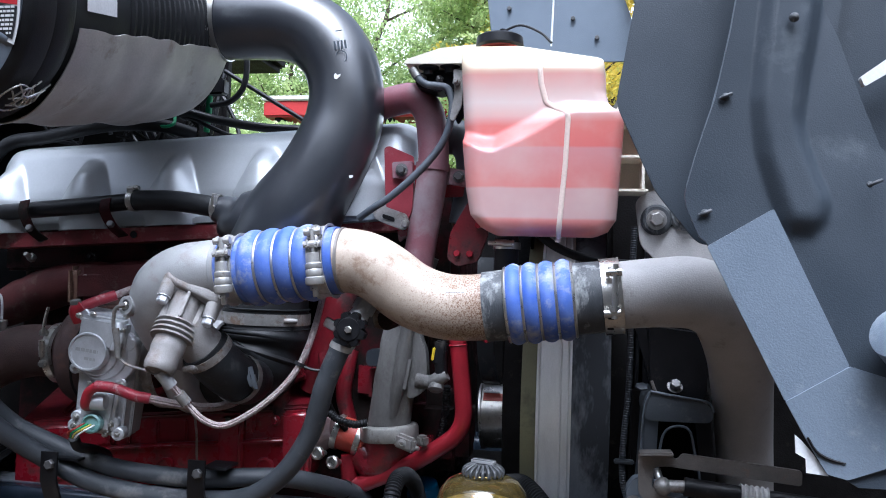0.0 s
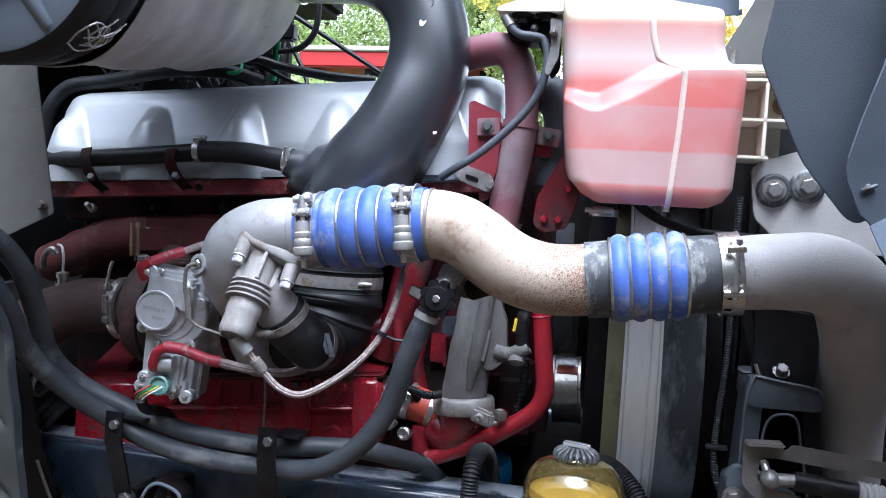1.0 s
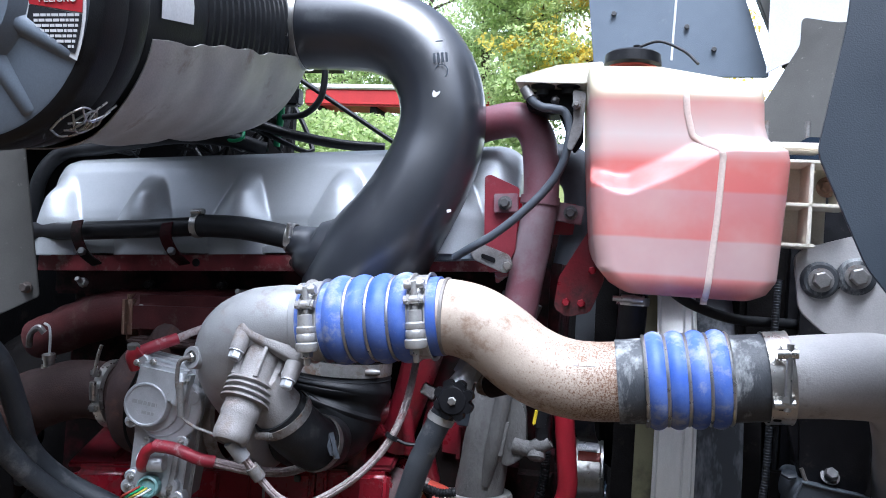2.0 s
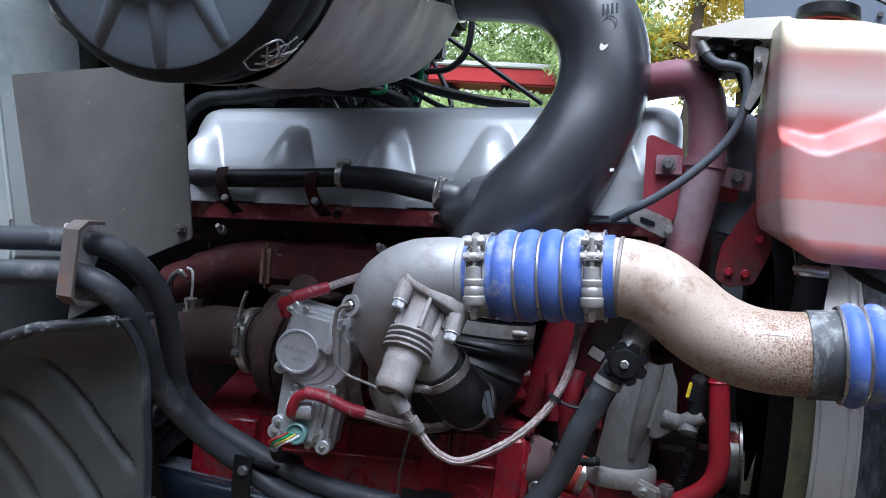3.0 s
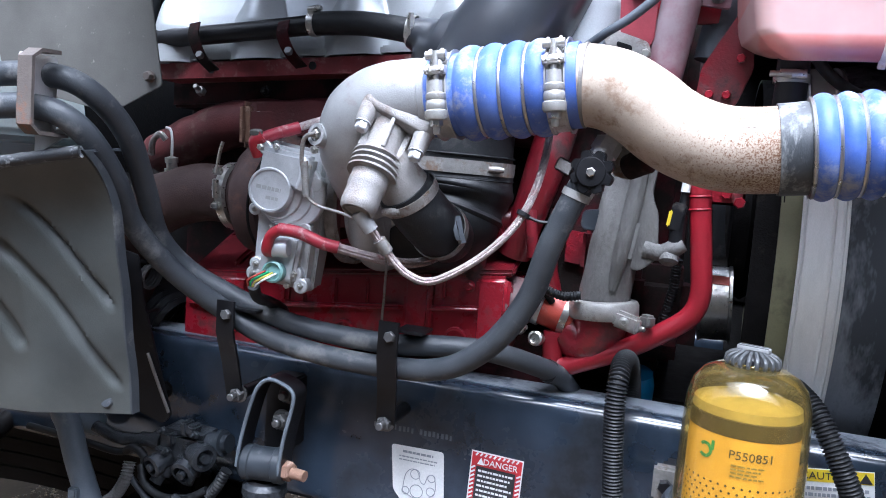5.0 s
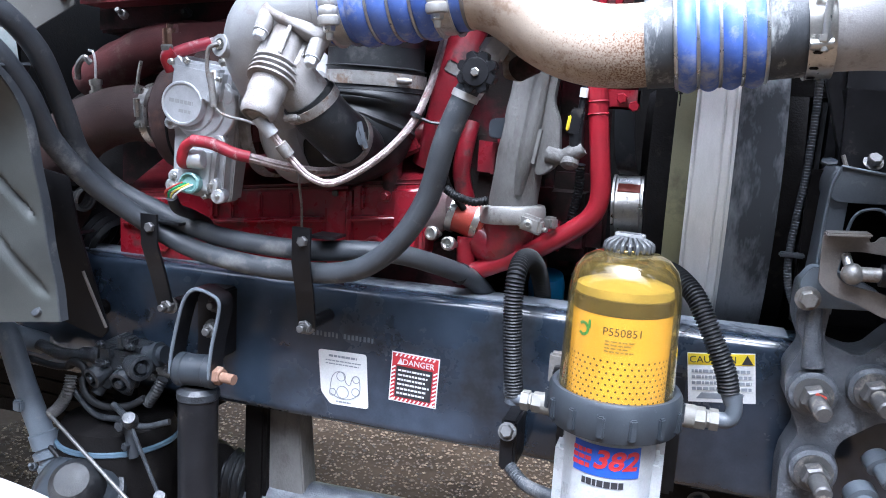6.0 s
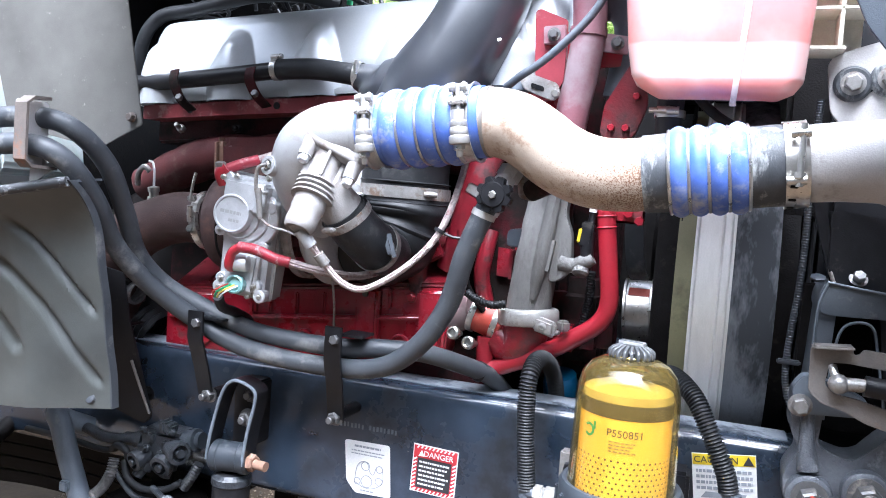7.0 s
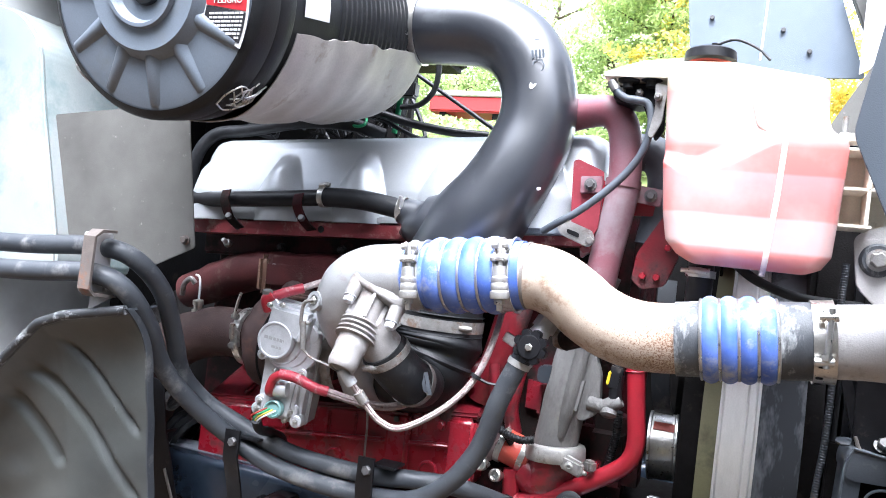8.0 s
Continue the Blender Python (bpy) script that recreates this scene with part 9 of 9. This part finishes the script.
part("wire", tube([(0.362, 1.45, 1.42), (0.360, 1.45, 1.30), (0.354, 1.45, 1.22), (0.352, 1.45, 1.17)], 0.004, 8), M_RUBBER, loom)
part("cable_tie", box((0.341, 1.432, 1.186), (0.036, 0.014, 0.008), 0.002), M_HOSE, loom)
sb = thing("rail_clip", "black steel clip with a bolt beside the filter", "bracket", (-0.055, 1.36, 0.84))
part("post", box((-0.056, 1.339, 0.85), (0.026, 0.082, 0.085), 0.004), M_BLACK, sb)
bolt((-0.056, 1.29, 0.878), (0, -0.9, 0.4), 0.011, sb, M_BOLT, washer=0.015)
part("drain_hose", ribbed([(-0.05, 1.30, 0.815), (-0.02, 1.28, 0.80), (0.02, 1.25, 0.805), (0.04, 1.235, 0.812)], 0.011, 0.14, 0.005, 12), M_HOSE, sb)

# ---- tilted hood: inner liners ----
hood = thing("tilted_hood", "tilted-open hood with blue-grey inner liners", "hood", (0.6, 1.2, 1.3))
bm = slab(rounded([(0.322, 1.99), (0.316, 1.889), (0.294, 1.752), (0.347, 1.635), (0.398, 1.572), (0.412, 1.566), (0.425, 1.575), (0.55, 1.75), (0.60, 2.05)], 0.012), 0.004, Matrix.Translation((0, 1.0, 0)), 0.001)
part("rear_liner", bm, M_HOOD, hood)


def front_liner(u, v):
    z = 1.29 + (2.05 - 1.29) * v
    left = np.interp(z, [1.29, 1.31, 1.385, 1.565, 1.573, 1.607, 1.624, 1.675, 1.74, 1.82, 1.86, 2.05], [0.572, 0.537, 0.499, 0.402, 0.392, 0.377, 0.374, 0.387, 0.407, 0.423, 0.429, 0.455])
    right = np.interp(z, [1.29, 1.60, 1.683, 1.729, 1.776, 1.816, 1.857, 2.05], [0.95, 0.70, 0.598, 0.580, 0.563, 0.549, 0.530, 0.49])
    x = left + (right - left) * u
    y = 0.93 + 0.02 * u
    # raised rib, bent like a boot
    lo = np.interp(z, [1.585, 1.598, 1.634, 1.671, 1.701, 1.74, 1.788, 1.855, 2.05], [0.497, 0.490, 0.477, 0.465, 0.460, 0.456, 0.460, 0.466, 0.478])
    hi = np.interp(z, [1.585, 1.598, 1.618, 1.654, 1.687, 1.714, 1.76, 1.814, 1.855, 2.05], [0.515, 0.529, 0.533, 0.518, 0.507, 0.501, 0.506, 0.515, 0.521, 0.535])
    k = min((x - lo) / 0.012, (hi - x) / 0.012, (z - 1.588) / 0.012) * 0.5 + 0.5
    k = min(1, max(0, k))
    y -= 0.016 * k * k * (3 - 2 * k)
    return Vector((x, y, z))


part("front_liner", thicken(sheet(front_liner, 70, 110), 0.004), M_HOOD, hood, "blue-grey moulded liner with a long raised rib")
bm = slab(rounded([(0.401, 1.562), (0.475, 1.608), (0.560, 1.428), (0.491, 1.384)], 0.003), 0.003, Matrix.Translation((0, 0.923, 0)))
part("lower_flap", bm, M_HOOD_LIGHT, hood, "lower flap in the lit liner colour")
part("side_wall", slab([(0.46, 2.08), (1.15, 2.08), (1.15, 1.30), (0.62, 1.30), (0.56, 1.66)], 0.006, Matrix.Translation((0, 1.04, 0))), M_HOOD, hood, "inner side of the hood in the shaded liner colour")
part("pale_brace", slab(rounded([(0.592, 1.782), (0.66, 1.832), (0.66, 1.808), (0.597, 1.770)], 0.003), 0.01, Matrix.Translation((0, 0.998, 0))), M_LABEL, hood, "pale brace")
for k in range(44):
    z0 = 1.60 + 0.38 * k / 44
    if k % 11 == 0:
        edge = [front_liner(0.0, (z0 + 0.0345 * q - 1.29) / 0.76) + Vector((0.0006, -0.0015, 0)) for q in range(4)]
        part("worn_edge", sweep(bmesh.new(), edge, 0.0014, 6), M_COLLAR, hood, "rubbed pale liner edge")
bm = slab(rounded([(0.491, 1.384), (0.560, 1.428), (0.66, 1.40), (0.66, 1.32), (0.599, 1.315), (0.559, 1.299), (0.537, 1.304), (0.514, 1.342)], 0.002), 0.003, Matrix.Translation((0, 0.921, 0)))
part("lower_flap", bm, M_HOOD_LIGHT, hood, "lower flap in the lit liner colour")
for p in ((0.419, 0.928, 1.742), (0.398, 0.928, 1.602), (0.492, 0.913, 1.832), (0.585, 0.944, 1.640)):
    part("push_rivet", lathe([(0.006, -0.002), (0.0045, 0.002), (0.003, 0.004), (0, 0.005)], p, (0, -1, 0), 12), M_HOSE, hood)
    if p[2] < 1.8:
        part("rivet_pin", tube([(p[0] - 0.007, 0.924, p[2] - 0.003), (p[0], 0.922, p[2]), (p[0] + 0.007, 0.924, p[2] + 0.003)], 0.0022, 8), M_HOSE, hood)
part("tow_eye", lathe([(0, -0.02), (0.03, -0.015), (0.036, 0.0), (0.03, 0.04), (0, 0.05)], (0.62, 0.90, 1.455), (-0.5, -0.4, 0.3), 24), M_HOOD_LIGHT, hood)
part("torn_edge", slab([(0.503, 1.346), (0.510, 1.340), (0.524, 1.324), (0.533, 1.310), (0.540, 1.301), (0.516, 1.303), (0.515, 1.319), (0.504, 1.325)], 0.002, Matrix.Translation((0, 0.926, 0))), M_LABEL, hood, "torn white edge")
part("crack", tube([(0.515, 0.9195, 1.345, 0.0015), (0.524, 0.9195, 1.330, 0.0018), (0.538, 0.9195, 1.322, 0.0018), (0.556, 0.9195, 1.318, 0.001)], seg=6, n=3), M_BLACK, hood)
# the hood's outer shell, standing on its nose ahead of the engine
shell_line = [(1.05, 3.25), (1.35, 3.20), (1.75, 2.80), (1.95, 2.10), (1.95, 1.30), (1.70, 0.60), (1.30, 0.52)]
shell_bm = sheet(lambda u, v: Vector((float(np.interp(u, np.linspace(0, 1, 7), [p[0] for p in shell_line])), 0.70 + 2.25 * v, float(np.interp(u, np.linspace(0, 1, 7), [p[1] for p in shell_line])))), 24, 8)
part("outer_shell", thicken(shell_bm, 0.01), M_HOOD, hood)
part("shell_side", slab(shell_line, 0.01, Matrix.Translation((0, 2.95, 0))), M_HOOD, hood)
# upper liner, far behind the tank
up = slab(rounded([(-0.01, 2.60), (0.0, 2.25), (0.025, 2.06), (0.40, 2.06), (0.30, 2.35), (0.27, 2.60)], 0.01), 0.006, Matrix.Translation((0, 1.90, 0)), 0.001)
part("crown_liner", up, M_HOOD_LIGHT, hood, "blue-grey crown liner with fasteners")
part("crown_flange", slab([(0.34, 2.60), (0.345, 2.25), (0.42, 2.07), (0.50, 2.07), (0.44, 2.30), (0.42, 2.60)], 0.02, Matrix.Translation((0, 1.86, 0)), 0.004), M_PLATE, hood)
part("light_shell", thicken(sheet(lambda u, v: Vector((0.38 + 0.5 * u, 1.83 - 0.06 * math.sin(3.14 * u), 2.05 + 0.55 * v + 0.03 * math.sin(u * 9))), 20, 10), 0.004), M_LABEL, hood, "pale crumpled shell")
part("side_liner", slab(rounded([(0.40, 2.10), (0.46, 2.09), (0.80, 2.12), (0.80, 1.45), (0.60, 1.70), (0.30, 1.79), (0.30, 1.86), (0.40, 2.05)], 0.01), 0.006, Matrix.Translation((0, 1.62, 0)), 0.001), M_PLATE, hood, "pale grey inner panel")
for p in ((0.06, 1.898, 2.20), (0.28, 1.898, 2.12), (0.04, 1.898, 2.34), (0.22, 1.898, 2.17)):
    bolt(p, (0, -1, 0), 0.006, hood, M_BOLT)
part("prop_wire", tube([(0.178, 1.66, 2.03), (0.181, 1.67, 2.17), (0.186, 1.70, 2.45)], 0.0022, 8), M_LABEL, hood)
crossbar = thing("crossbar", "black square cross member behind the tank", "cross member", (0.35, 1.5, 1.79))
part("bar", slab(rounded([(0.29, 1.83), (0.36, 1.835), (0.395, 1.86), (0.60, 1.86), (0.60, 1.79), (0.30, 1.775)], 0.006), 0.08, Matrix.Translation((0, 1.50, 0)), 0.003), M_RAIL, crossbar)
part("pale_top", box((0.30, 1.53, 1.842), (0.10, 0.09, 0.01), 0.003), M_WHITE_PL, crossbar)
for x in (0.335, 0.40):
    part("threaded_stud", lathe([(0, 0), (0.010, 0), (0.010, 0.008), (0.005, 0.009), (0.005, 0.045), (0, 0.045)], (x, 1.53, 1.846), (0, 0, 1), 12), M_STEEL_DULL, crossbar)
